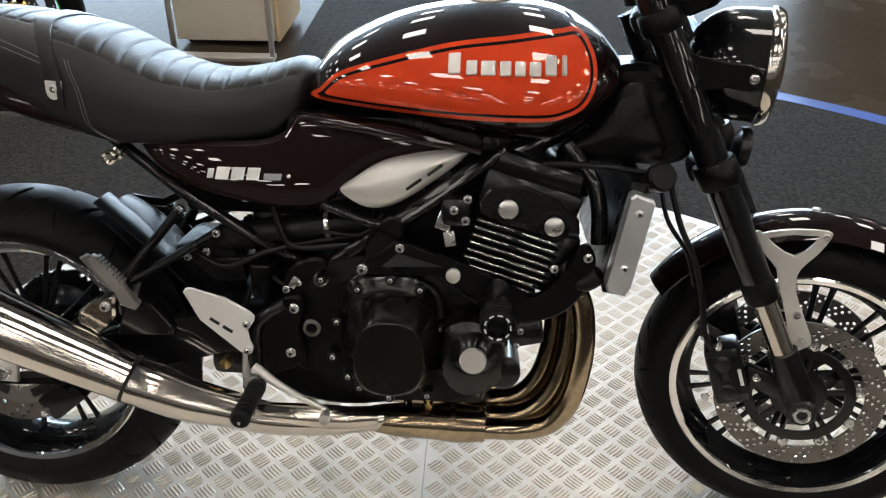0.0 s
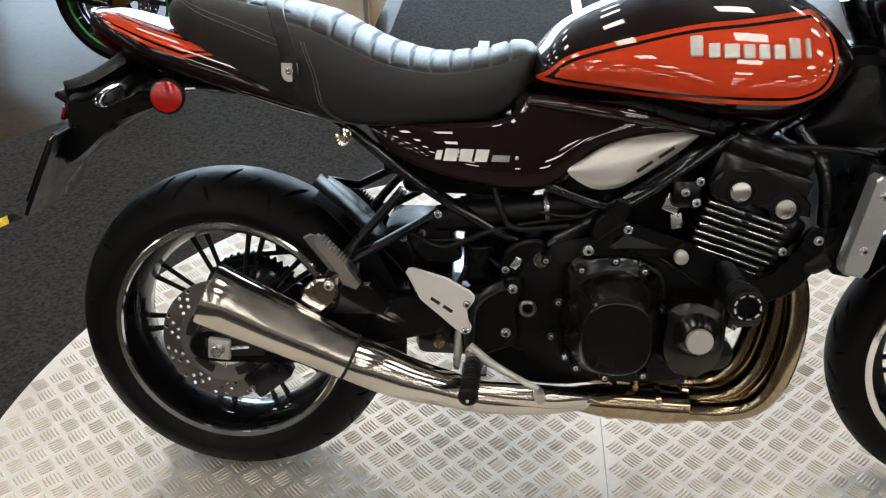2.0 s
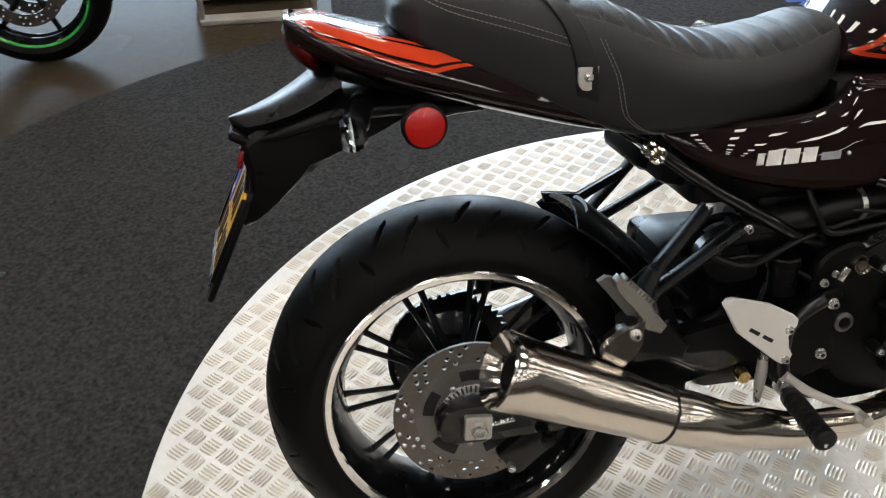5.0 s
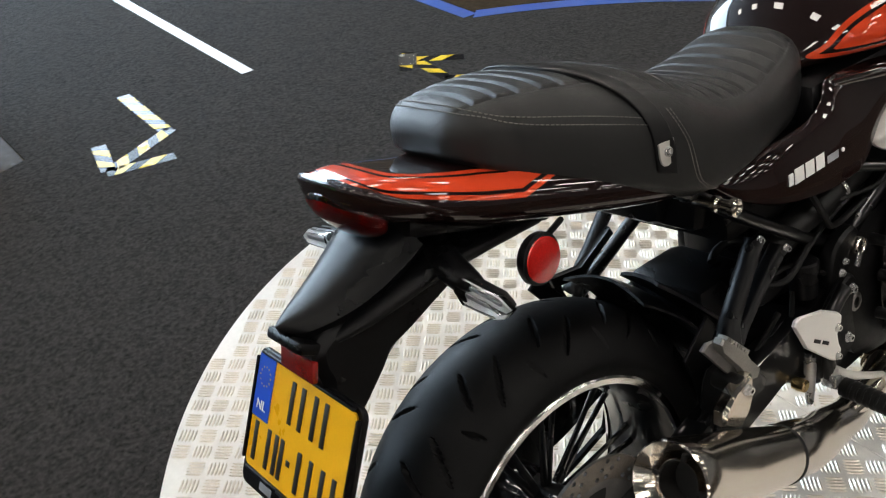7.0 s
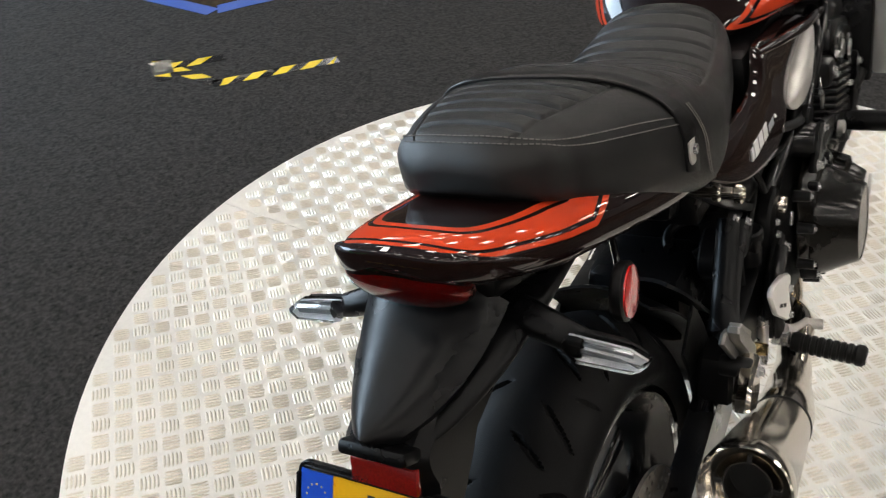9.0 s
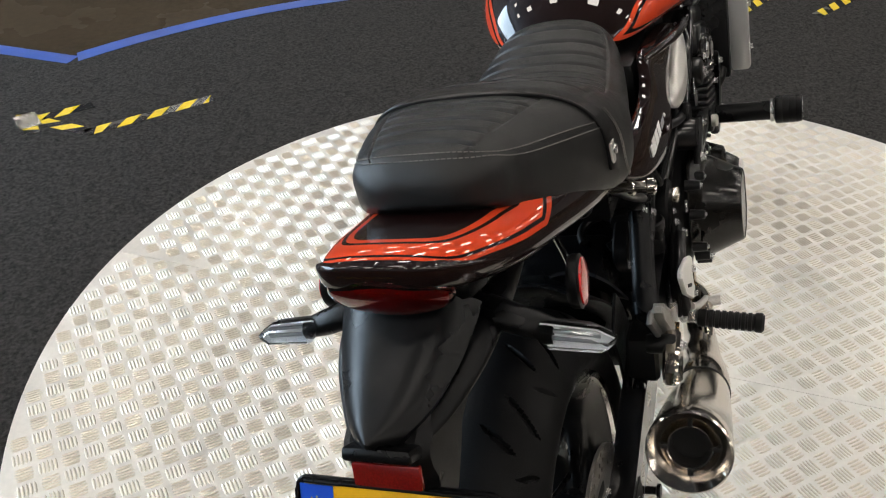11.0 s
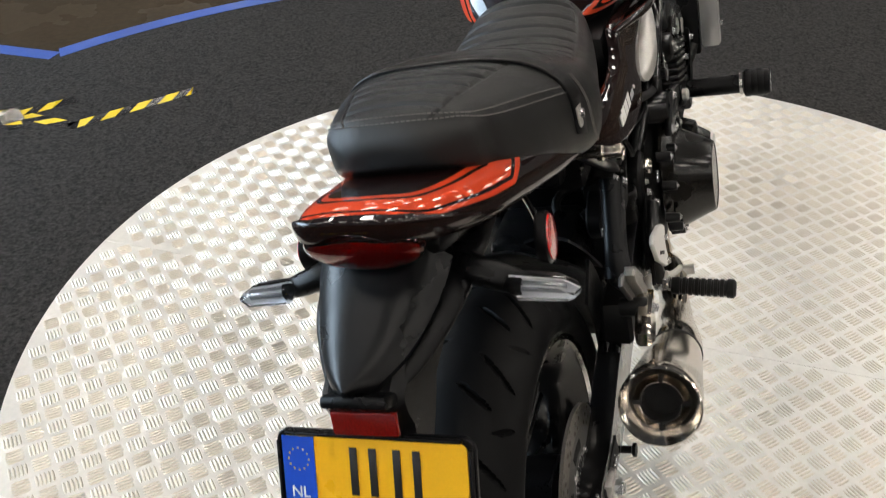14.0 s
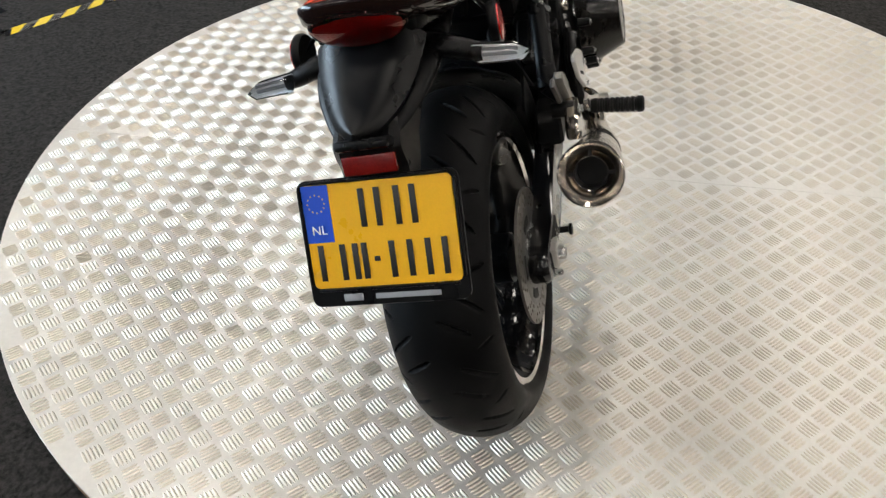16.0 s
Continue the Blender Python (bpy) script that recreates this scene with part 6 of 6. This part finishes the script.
# indicators
for side in (-1, 1):
    flip = (lambda b: b) if side < 0 else mirrored
    stem = part("indicator", flip(tube([(-0.120, -0.045, 0.803), (-0.136, -0.09, 0.801), (-0.141, -0.130, 0.790), (-0.143, -0.146, 0.788)], [0.022, 0.0195, 0.0165, 0.012], 14, 4, flat=0.8)), M_PLASTIC, bike, "black stalk indicator with clear lens")
    hexa = [(-0.126, 0.793), (-0.132, 0.8015), (-0.190, 0.794), (-0.207, 0.7835), (-0.198, 0.7745), (-0.138, 0.7775)]
    rings = [[(x, y * k2 + (1 - k2) * -0.166, z * k2 + (1 - k2) * 0.787) for y, z in hexa] for x, k2 in ((-0.132, 0.55), (-0.138, 0.86), (-0.148, 0.96), (-0.1485, 0.95))]
    bm = bmesh.new()
    skin(bm, rings)
    part("indicator_body", flip(bm), M_PLASTIC, stem)
    rings = [[(x, y * k2 + (1 - k2) * -0.166, z * k2 + (1 - k2) * 0.787) for y, z in hexa] for x, k2 in ((-0.1440, 1.02), (-0.157, 1.03), (-0.164, 0.86), (-0.1645, 0.5))]
    bm = bmesh.new()
    skin(bm, rings)
    part("indicator_lens", flip(bm), M_CLEAR, stem, "clear faceted lens")
    bm = bmesh.new()
    skin(bm, [[(x, y * k2 + (1 - k2) * -0.166, z * k2 + (1 - k2) * 0.787) for y, z in hexa] for x, k2 in ((-0.1490, 0.98), (-0.1515, 0.97), (-0.1500, 0.78), (-0.1500, 0.3))])
    part("indicator_reflector", flip(bm), M_REFLECT, stem, "silver reflector")
    part("bulb_strip", flip(box((-0.1512, -0.167, 0.7865), (0.0030, 0.050, 0.005), Matrix.Rotation(radians(5), 4, "X"), edge=0.0006)), M_GREYPRINT, stem, "grey bulb strip")
    # round side reflector
    ref = part("side_reflector", flip(lathe(((0.028, -0.008), (0.0305, -0.004), (0.0305, 0.004), (0.0275, 0.006)), (-0.056, -0.150, 0.787), (0.09, -1, 0), 36)), M_PLASTIC, bike, "round red reflector in black rim")
    part("reflector_face", flip(lathe(((0.0272, 0.004), (0.0264, 0.0080), (0.018, 0.0098), (0.0005, 0.0104)), (-0.056, -0.150, 0.787), (0.09, -1, 0), 36)), M_REDBACK, ref, "bright red reflector face")
    part("reflector_bracket", flip(tube([(-0.056, -0.145, 0.789), (-0.030, -0.135, 0.797), (0.02, -0.11, 0.795)], 0.004, 8, 3)), M_GLOSS, ref)
    # lashing spool
    part("lashing_spool", flip(lathe(((0.007, -0.05), (0.007, 0.0), (0.0115, 0.001), (0.0115, 0.008), (0.0085, 0.011), (0.0085, 0.026), (0.0122, 0.028), (0.0122, 0.036), (0.009, 0.038), (0.005, 0.034), (0.0005, 0.034)), (0.250, -0.150, 0.7295), (0, -1, 0), 28)), M_CHROME, bike, "polished lashing spool")
part("seat_lock_ring", tube([(0.400 + 0.030 * math.sin(a), -0.060 + 0.032 * math.cos(a), 0.562 + 0.014 * math.sin(a)) for a in np.linspace(-0.6, 4.2, 14)], 0.0075, 10, 2), M_HOSE, bike)

# ---- front end ----
def leg(z, y):
    return (1.611 - 0.466 * z, y, z)


for side in (-1, 1):
    y = side * 0.105
    up = front("fork_leg", tube([leg(1.01, y), leg(0.505, y)], 0.0270, 28, 1, smooth=False), M_GLOSS, bike, "black upside-down fork leg")
    front("fork_collar", tube([leg(0.540, y), leg(0.530, y), leg(0.510, y), leg(0.502, y)], [0.0272, 0.0300, 0.0300, 0.0275], 28, 1, smooth=False), M_PLASTIC, up)
    front("fork_slider", tube([leg(0.51, y), leg(0.385, y)], 0.0205, 24, 1, smooth=False), M_CHROME, up, "chromed fork slider")
    front("fork_foot", tube([leg(0.405, y), leg(0.37, y), leg(0.32, y), (1.472, y, 0.285)], [0.026, 0.027, 0.026, 0.024], 20, 3), M_ENGINE, up)
    front("axle_boss", lathe(((0.026, 0), (0.026, 0.036), (0.022, 0.040), (0.014, 0.040), (0.012, 0.030), (0.0005, 0.030)), (1.468, y - side * 0.012, 0.299), (0, side, 0), 28), M_ENGINE, up)
    front("axle_cap", lathe(((0.0155, 0), (0.015, 0.005), (0.0105, 0.006), (0.0095, 0.001)), (1.468, y + side * 0.030, 0.299), (0, side, 0), 24), M_STEEL, up)
    # near-black disc standing in for the shade of the hollow axle
    front("axle_hole", lathe(((0.0100, 0.0015), (0.0005, 0.001)), (1.468, y + side * 0.030, 0.299), (0, side, 0), 20), M_DARK, up)
    front("top_cap", lathe(((0.026, 0), (0.026, 0.012), (0.020, 0.016), (0.018, 0.016), (0.017, 0.010), (0.0005, 0.010)), leg(1.01, y), (-0.42, 0, 0.906), 24), M_BRUSHED, up)
    for z0, z1, r in ((0.952, 0.985, 0.036), (0.705, 0.745, 0.037)):
        front("fork_clamp", tube([leg(z0, y), leg(z0 + 0.004, y), leg(z1 - 0.004, y), leg(z1, y)], [r - 0.003, r, r, r - 0.003], 24, 1, smooth=False), M_PLASTIC, bike)
for z in (0.968, 0.726):
    front("fork_yoke", box((1.611 - 0.466 * z - 0.02, 0, z), (0.06, 0.20, 0.034), Matrix.Rotation(radians(-25), 4, "Y"), edge=0.010), M_PLASTIC, bike, "black fork yoke")
front("handlebar", tube([(1.02, -0.36, 1.075), (1.06, -0.20, 1.085), (1.10, -0.10, 1.06), (1.10, 0, 1.055), (1.10, 0.10, 1.06), (1.06, 0.20, 1.085), (1.02, 0.36, 1.075)], 0.011, 14, 6), M_GLOSS, bike, "black tubular handlebar")
for s in (-1, 1):
    front("bar_riser", tube([(1.115, s * 0.055, 0.985), (1.10, s * 0.055, 1.07)], 0.018, 16, 1, smooth=False), M_PLASTIC, bike)
    front("grip", tube([(1.048, s * 0.245, 1.083), (1.02, s * 0.365, 1.075)], 0.0165, 16, 1, smooth=False), M_HOSE, bike)
# headlight
HL = (1.288, 0, 0.886)
shell_p = tuple((0.094 * math.sin(a) ** 0.8, -0.085 * math.cos(a)) for a in np.linspace(0.05, math.pi / 2, 14)) + ((0.095, 0.02), (0.0955, 0.045))
lamp = front("headlight", lathe(shell_p + ((0.090, 0.046),), HL, (1, 0, -0.06), 56), M_GLOSS, bike, "round black headlight with chromed ring")
front("headlight_ring", lathe(((0.0950, 0.040), (0.0985, 0.042), (0.0995, 0.047), (0.0980, 0.055), (0.0940, 0.062), (0.0895, 0.064), (0.088, 0.058), (0.088, 0.045)), HL, (1, 0, -0.06), 64, closed=True), M_CHROME, lamp, "polished chromed ring")
front("headlight_glass", lathe(((0.0885, 0.060), (0.07, 0.068), (0.04, 0.074), (0.0005, 0.077), (0.0005, 0.074), (0.04, 0.071), (0.07, 0.065), (0.0885, 0.057)), HL, (1, 0, -0.06), 56, closed=True), M_CLEAR, lamp)
front("headlight_bowl", lathe(((0.086, 0.055), (0.06, 0.01), (0.02, -0.01), (0.0005, -0.01)), HL, (1, 0, -0.06), 48), M_CHROME, lamp)
for s in (-1, 1):
    ear = slab(glide([(1.195, 0.925), (1.225, 0.915), (1.275, 0.908), (1.318, 0.900), (1.328, 0.880), (1.315, 0.862), (1.275, 0.866), (1.235, 0.860), (1.215, 0.868)], 3, True), -0.098, -0.106, 0.003)
    e = front("headlight_bracket", ear if s < 0 else mirrored(ear), M_PLASTIC, bike, "black headlight bracket")
    front("bracket_screw", lathe(((0.009, 0), (0.008, 0.006), (0.004, 0.007), (0.0005, 0.004)), (1.312, s * 0.105, 0.884), (0, s, 0), 14), M_STEEL, e)
part("neck_cover", slab(glide([(1.045, 0.86), (1.10, 0.885), (1.16, 0.875), (1.20, 0.80), (1.215, 0.735), (1.16, 0.715), (1.08, 0.73), (1.04, 0.78)], 3, True), 0.075, -0.075, 0.012), M_PLASTIC, bike, "matt black steering neck cover")
front("instrument_panel", box((1.21, 0, 1.01), (0.09, 0.22, 0.06), Matrix.Rotation(radians(-25), 4, "Y"), edge=0.025), M_PLASTIC, bike)
front("horn", lathe(((0.018, -0.02), (0.033, -0.012), (0.035, 0.0), (0.033, 0.006), (0.02, 0.008), (0.0005, 0.010)), (1.318, -0.02, 0.748), (1.0, 0.10, -0.1), 28), M_ENGINE, bike, "small black horn")
front("brake_hose", tube([(1.20, -0.10, 0.70), (1.225, -0.12, 0.63), (1.255, -0.125, 0.57), (1.275, -0.13, 0.50), (1.285, -0.13, 0.44), (1.305, -0.125, 0.40)], 0.0055, 10, 6), M_HOSE, bike)
front("brake_hose", tube([(1.18, -0.08, 0.72), (1.20, -0.11, 0.64), (1.24, -0.115, 0.58), (1.26, -0.12, 0.52)], 0.004, 8, 6), M_HOSE, bike)
# front mudguard
guard_bm = arch(1.468, 0.299, 0.338, 48, 148, 0.066, 0.003, 34, 0.030, 0.80)
mud = front("front_mudguard", guard_bm, M_BROWN, bike, "dark brown gloss front mudguard")
for s in (-1, 1):
    bm = slab(glide([(1.345, 0.612), (1.352, 0.622), (1.362, 0.618), (1.385, 0.598), (1.418, 0.582), (1.445, 0.606), (1.458, 0.628), (1.468, 0.630), (1.472, 0.622), (1.455, 0.590), (1.432, 0.560), (1.428, 0.530), (1.440, 0.490), (1.468, 0.430), (1.466, 0.412), (1.438, 0.396), (1.428, 0.404), (1.425, 0.450), (1.408, 0.500), (1.398, 0.530), (1.392, 0.556), (1.370, 0.580)], 2, True), -0.083, -0.090, 0.0015)
    if s > 0:
        bm = slab(glide([(1.385, 0.590), (1.418, 0.578), (1.445, 0.590), (1.438, 0.560), (1.430, 0.530), (1.440, 0.490), (1.468, 0.430), (1.466, 0.412), (1.438, 0.396), (1.428, 0.404), (1.425, 0.450), (1.408, 0.500), (1.398, 0.530), (1.392, 0.556)], 2, True), -0.072, -0.078, 0.0015)
    st = front("mudguard_stay", bm if s < 0 else mirrored(bm), M_SATIN, mud, "silver forked mudguard stay")
    if s < 0:
        front("stay_bar", slab(glide([(1.348, 0.610), (1.372, 0.622), (1.415, 0.631), (1.466, 0.632), (1.468, 0.623), (1.415, 0.621), (1.376, 0.612), (1.356, 0.602)], 2, True), -0.0835, -0.0895, 0.0015), M_SATIN, st)
    for x, z, r in ((1.438, 0.472, 0.007), (1.452, 0.425, 0.007)) + (((1.463, 0.622, 0.006),) if s < 0 else ()):
        front("stay_bolt", lathe(((r, 0), (r * 0.9, 0.005), (r * 0.5, 0.005), (0.0005, 0.002)), (x, s * 0.090, z), (0, s, 0), 12), M_STEEL, st)
front("mudguard_screw", lathe(((0.008, 0), (0.007, 0.004), (0.0005, 0.005)), (1.455, 0, 0.636), (0, 0, 1), 14), M_STEEL, mud)
# front brakes
for s in (-1, 1):
    disc_m = STEER @ Matrix.Translation((1.468, 0, 0.299))
    part("brake_disc", moved(drilled_disc(0.113, 0.150, 4, 54, 0.0033, s * 0.066 - 0.0025, s * 0.066 + 0.0025), disc_m), M_DISC, fwheel, "drilled steel front brake disc")
    ring("disc_carrier", 0.080, 0.098, s * 0.066 - 0.003, s * 0.066 + 0.003, M_ENGINE, fwheel, disc_m)
    ring("carrier_boss", 0.030, 0.050, s * 0.060 - 0.006, s * 0.060 + 0.006, M_ENGINE, fwheel, disc_m)
    for k in range(10):
        a = 2 * math.pi * (k + 0.3) / 10
        rot = Matrix.Rotation(-a, 4, "Y")
        if k % 2 == 0:
            part("carrier_arm", moved(box((0.065, s * 0.063, 0), (0.04, 0.005, 0.012), edge=0.001), disc_m @ rot), M_ENGINE, fwheel)
        part("disc_button", moved(lathe(((0.0085, 0), (0.008, 0.004), (0.004, 0.0045), (0.0035, 0.001), (0.0005, 0.001)), (0.105, s * 0.068, 0), (0, s, 0), 14), disc_m @ rot), M_STEEL, fwheel)
        part("button_lug", moved(box((0.104, s * 0.066, 0), (0.022, 0.0052, 0.020), edge=0.002), disc_m @ rot), M_DISC, fwheel)
    tilt = Matrix.Rotation(radians(-18), 4, "Y")
    c = front("front_caliper", box((1.335, s * 0.086, 0.345), (0.062, 0.062, 0.115), tilt, edge=0.010), M_ENGINE, bike, "black radial brake caliper")
    front("caliper_plate", box((1.352, s * 0.119, 0.352), (0.030, 0.006, 0.075), tilt, edge=0.003), M_PLASTIC, c)
    front("caliper_rib", box((1.318, s * 0.115, 0.340), (0.020, 0.014, 0.095), tilt, edge=0.004), M_ENGINE, c)
    front("caliper_mark", box((1.358, s * 0.1225, 0.352), (0.006, 0.0012, 0.034), tilt, edge=0), M_WHITE, c)
    front("caliper_mount", box((1.398, s * 0.092, 0.335), (0.075, 0.022, 0.040), Matrix.Rotation(radians(20), 4, "Y"), edge=0.006), M_ENGINE, c)
    for dz in (-0.028, 0.028):
        front("piston_boss", lathe(((0.0175, -0.004), (0.0165, 0.004), (0.012, 0.007), (0.0005, 0.007)), (1.333 - dz * 0.32, s * 0.117, 0.345 + dz), (0, s, 0), 20), M_ENGINE, c)
    front("bleed_nipple", tube([(1.318, s * 0.105, 0.398), (1.312, s * 0.105, 0.416)], 0.0032, 8, 1), M_STEEL, c)
    for x, z in ((1.312, 0.405), (1.302, 0.298), (1.385, 0.352)):
        front("caliper_bolt", lathe(((0.0075, 0), (0.007, 0.006), (0.004, 0.0065), (0.0005, 0.003)), (x, s * 0.114, z), (0, s, 0), 12), M_STEEL, c)

# radiator
RAD = Matrix.Translation((1.105, 0, 0.625)) @ Matrix.Rotation(radians(10), 4, "Y")
radiator = part("radiator", moved(box((-0.012, 0, 0), (0.030, 0.44, 0.19), edge=0.004), RAD), M_PLASTIC, bike, "black radiator with silver side trims")
for k in range(24):
    part("radiator_fin", moved(box((0.006, 0, -0.088 + k * 0.0076), (0.008, 0.42, 0.0016), edge=0), RAD), M_ENGINE, radiator)
for s in (-1, 1):
    bm = slab([(-0.028, 0.078), (-0.022, 0.084), (0.007, 0.080), (0.011, 0.074), (0.008, -0.066), (0.002, -0.080), (-0.026, -0.080), (-0.031, -0.070)], -0.224, -0.262, 0.004)
    trim = part("radiator_trim", moved(bm if s < 0 else mirrored(bm), RAD), M_TRIM, radiator, "satin silver radiator side trim")
    for z in (0.055, -0.035):
        bolt(trim, *(RAD @ Vector((-0.010, s * 0.2615, z))), 0.0085, (0, s, 0))
part("filler_neck", lathe(((0.02, 0), (0.024, 0.006), (0.024, 0.022), (0.02, 0.026)), (1.145, -0.165, 0.715), (0.2, -0.8, 0.3), 24), M_PLASTIC, bike)
part("radiator_hose", tube([(1.06, -0.20, 0.56), (1.03, -0.19, 0.54), (1.00, -0.17, 0.56)], 0.016, 14, 4), M_HOSE, bike)

# ---- second machine beyond the carpet ----
second = thing("parked_motorcycle", "green-rimmed black sport motorcycle parked on concrete", "motorcycle", m=pose(-1.16, 2.36, FLOOR_Z, 0, 0, 176))
def small_wheel(x, name):
    rim = part(name, lathe(((0.225, -0.045), (0.232, -0.05), (0.205, -0.02), (0.205, 0.02), (0.232, 0.05), (0.225, 0.045), (0.198, 0.0)), (x, 0, 0.30), (0, 1, 0), 64, closed=True), M_GLOSS, second, "black wheel with green rim line")
    part("tyre", lathe(((0.23, -0.05), (0.25, -0.062), (0.275, -0.055), (0.295, -0.03), (0.30, 0), (0.295, 0.03), (0.275, 0.055), (0.25, 0.062), (0.23, 0.05)), (x, 0, 0.30), (0, 1, 0), 72, closed=True), M_RUBBER, rim)
    for s in (-1, 1):
        part("rim_line", lathe(((0.222, s * 0.0475), (0.229, s * 0.0515), (0.233, s * 0.0505), (0.226, s * 0.046)), (x, 0, 0.30), (0, 1, 0), 64, closed=True), M_GREEN, rim, "green rim line")
        part("brake_disc", moved(drilled_disc(0.10, 0.145, 2, 36, 0.004, s * 0.06 - 0.002, s * 0.06 + 0.002), Matrix.Translation((x, 0, 0.30))), M_DISC, rim)
    part("hub", lathe(((0.02, -0.06), (0.04, -0.05), (0.04, 0.05), (0.02, 0.06)), (x, 0, 0.30), (0, 1, 0), 24), M_GOLD, rim, "gold hub")
    for k in range(6):
        a = 2 * math.pi * k / 6
        part("spoke", tube([(x + 0.035 * math.cos(a), 0, 0.30 + 0.035 * math.sin(a)), (x + 0.205 * math.cos(a + 0.12), 0, 0.30 + 0.205 * math.sin(a + 0.12))], [0.013, 0.010], 8, 1), M_GLOSS, rim)
    return rim


small_wheel(0.0, "rear_wheel")
small_wheel(1.42, "front_wheel")
for s in (-1, 1):
    part("swingarm", tube([(0.0, s * 0.11, 0.30), (0.30, s * 0.11, 0.37), (0.52, s * 0.10, 0.42)], [0.022, 0.028, 0.034], 12, 4), M_GLOSS, second)
    part("fork_leg", tube([(1.42, s * 0.10, 0.30), (1.18, s * 0.10, 0.86)], 0.026, 16, 1, smooth=False), M_GOLD, second)
part("engine", box((0.76, 0, 0.46), (0.46, 0.36, 0.36), edge=0.05), M_ENGINE, second)
part("fairing", bulge(glide([(0.62, 0.30), (0.70, 0.62), (0.95, 0.86), (1.20, 0.98), (1.32, 0.82), (1.16, 0.60), (1.00, 0.34), (0.80, 0.24)], 5, True), -0.17, 0.05, 6, back=0.34, power=0.5), M_GREEN, second, "green fairing")
part("tail_unit", tube([(0.55, 0, 0.78), (0.25, 0, 0.88), (-0.05, 0, 0.98)], [0.13, 0.10, 0.04], 16, 5, flat=0.6), M_GREEN, second)
part("tank", tube([(0.55, 0, 0.80), (0.75, 0, 0.90), (1.0, 0, 0.90)], [0.10, 0.15, 0.12], 20, 6), M_GLOSS, second)

# ---- tread lugs nearest the edge, each a piece of its own ----
for c, a in near_cells:
    o = new("tread_lug", lug_mesh)
    o.matrix_basis = Matrix.Translation((c[0], c[1], 0)) @ Matrix.Rotation(a, 4, "Z")
    o.parent = turntable
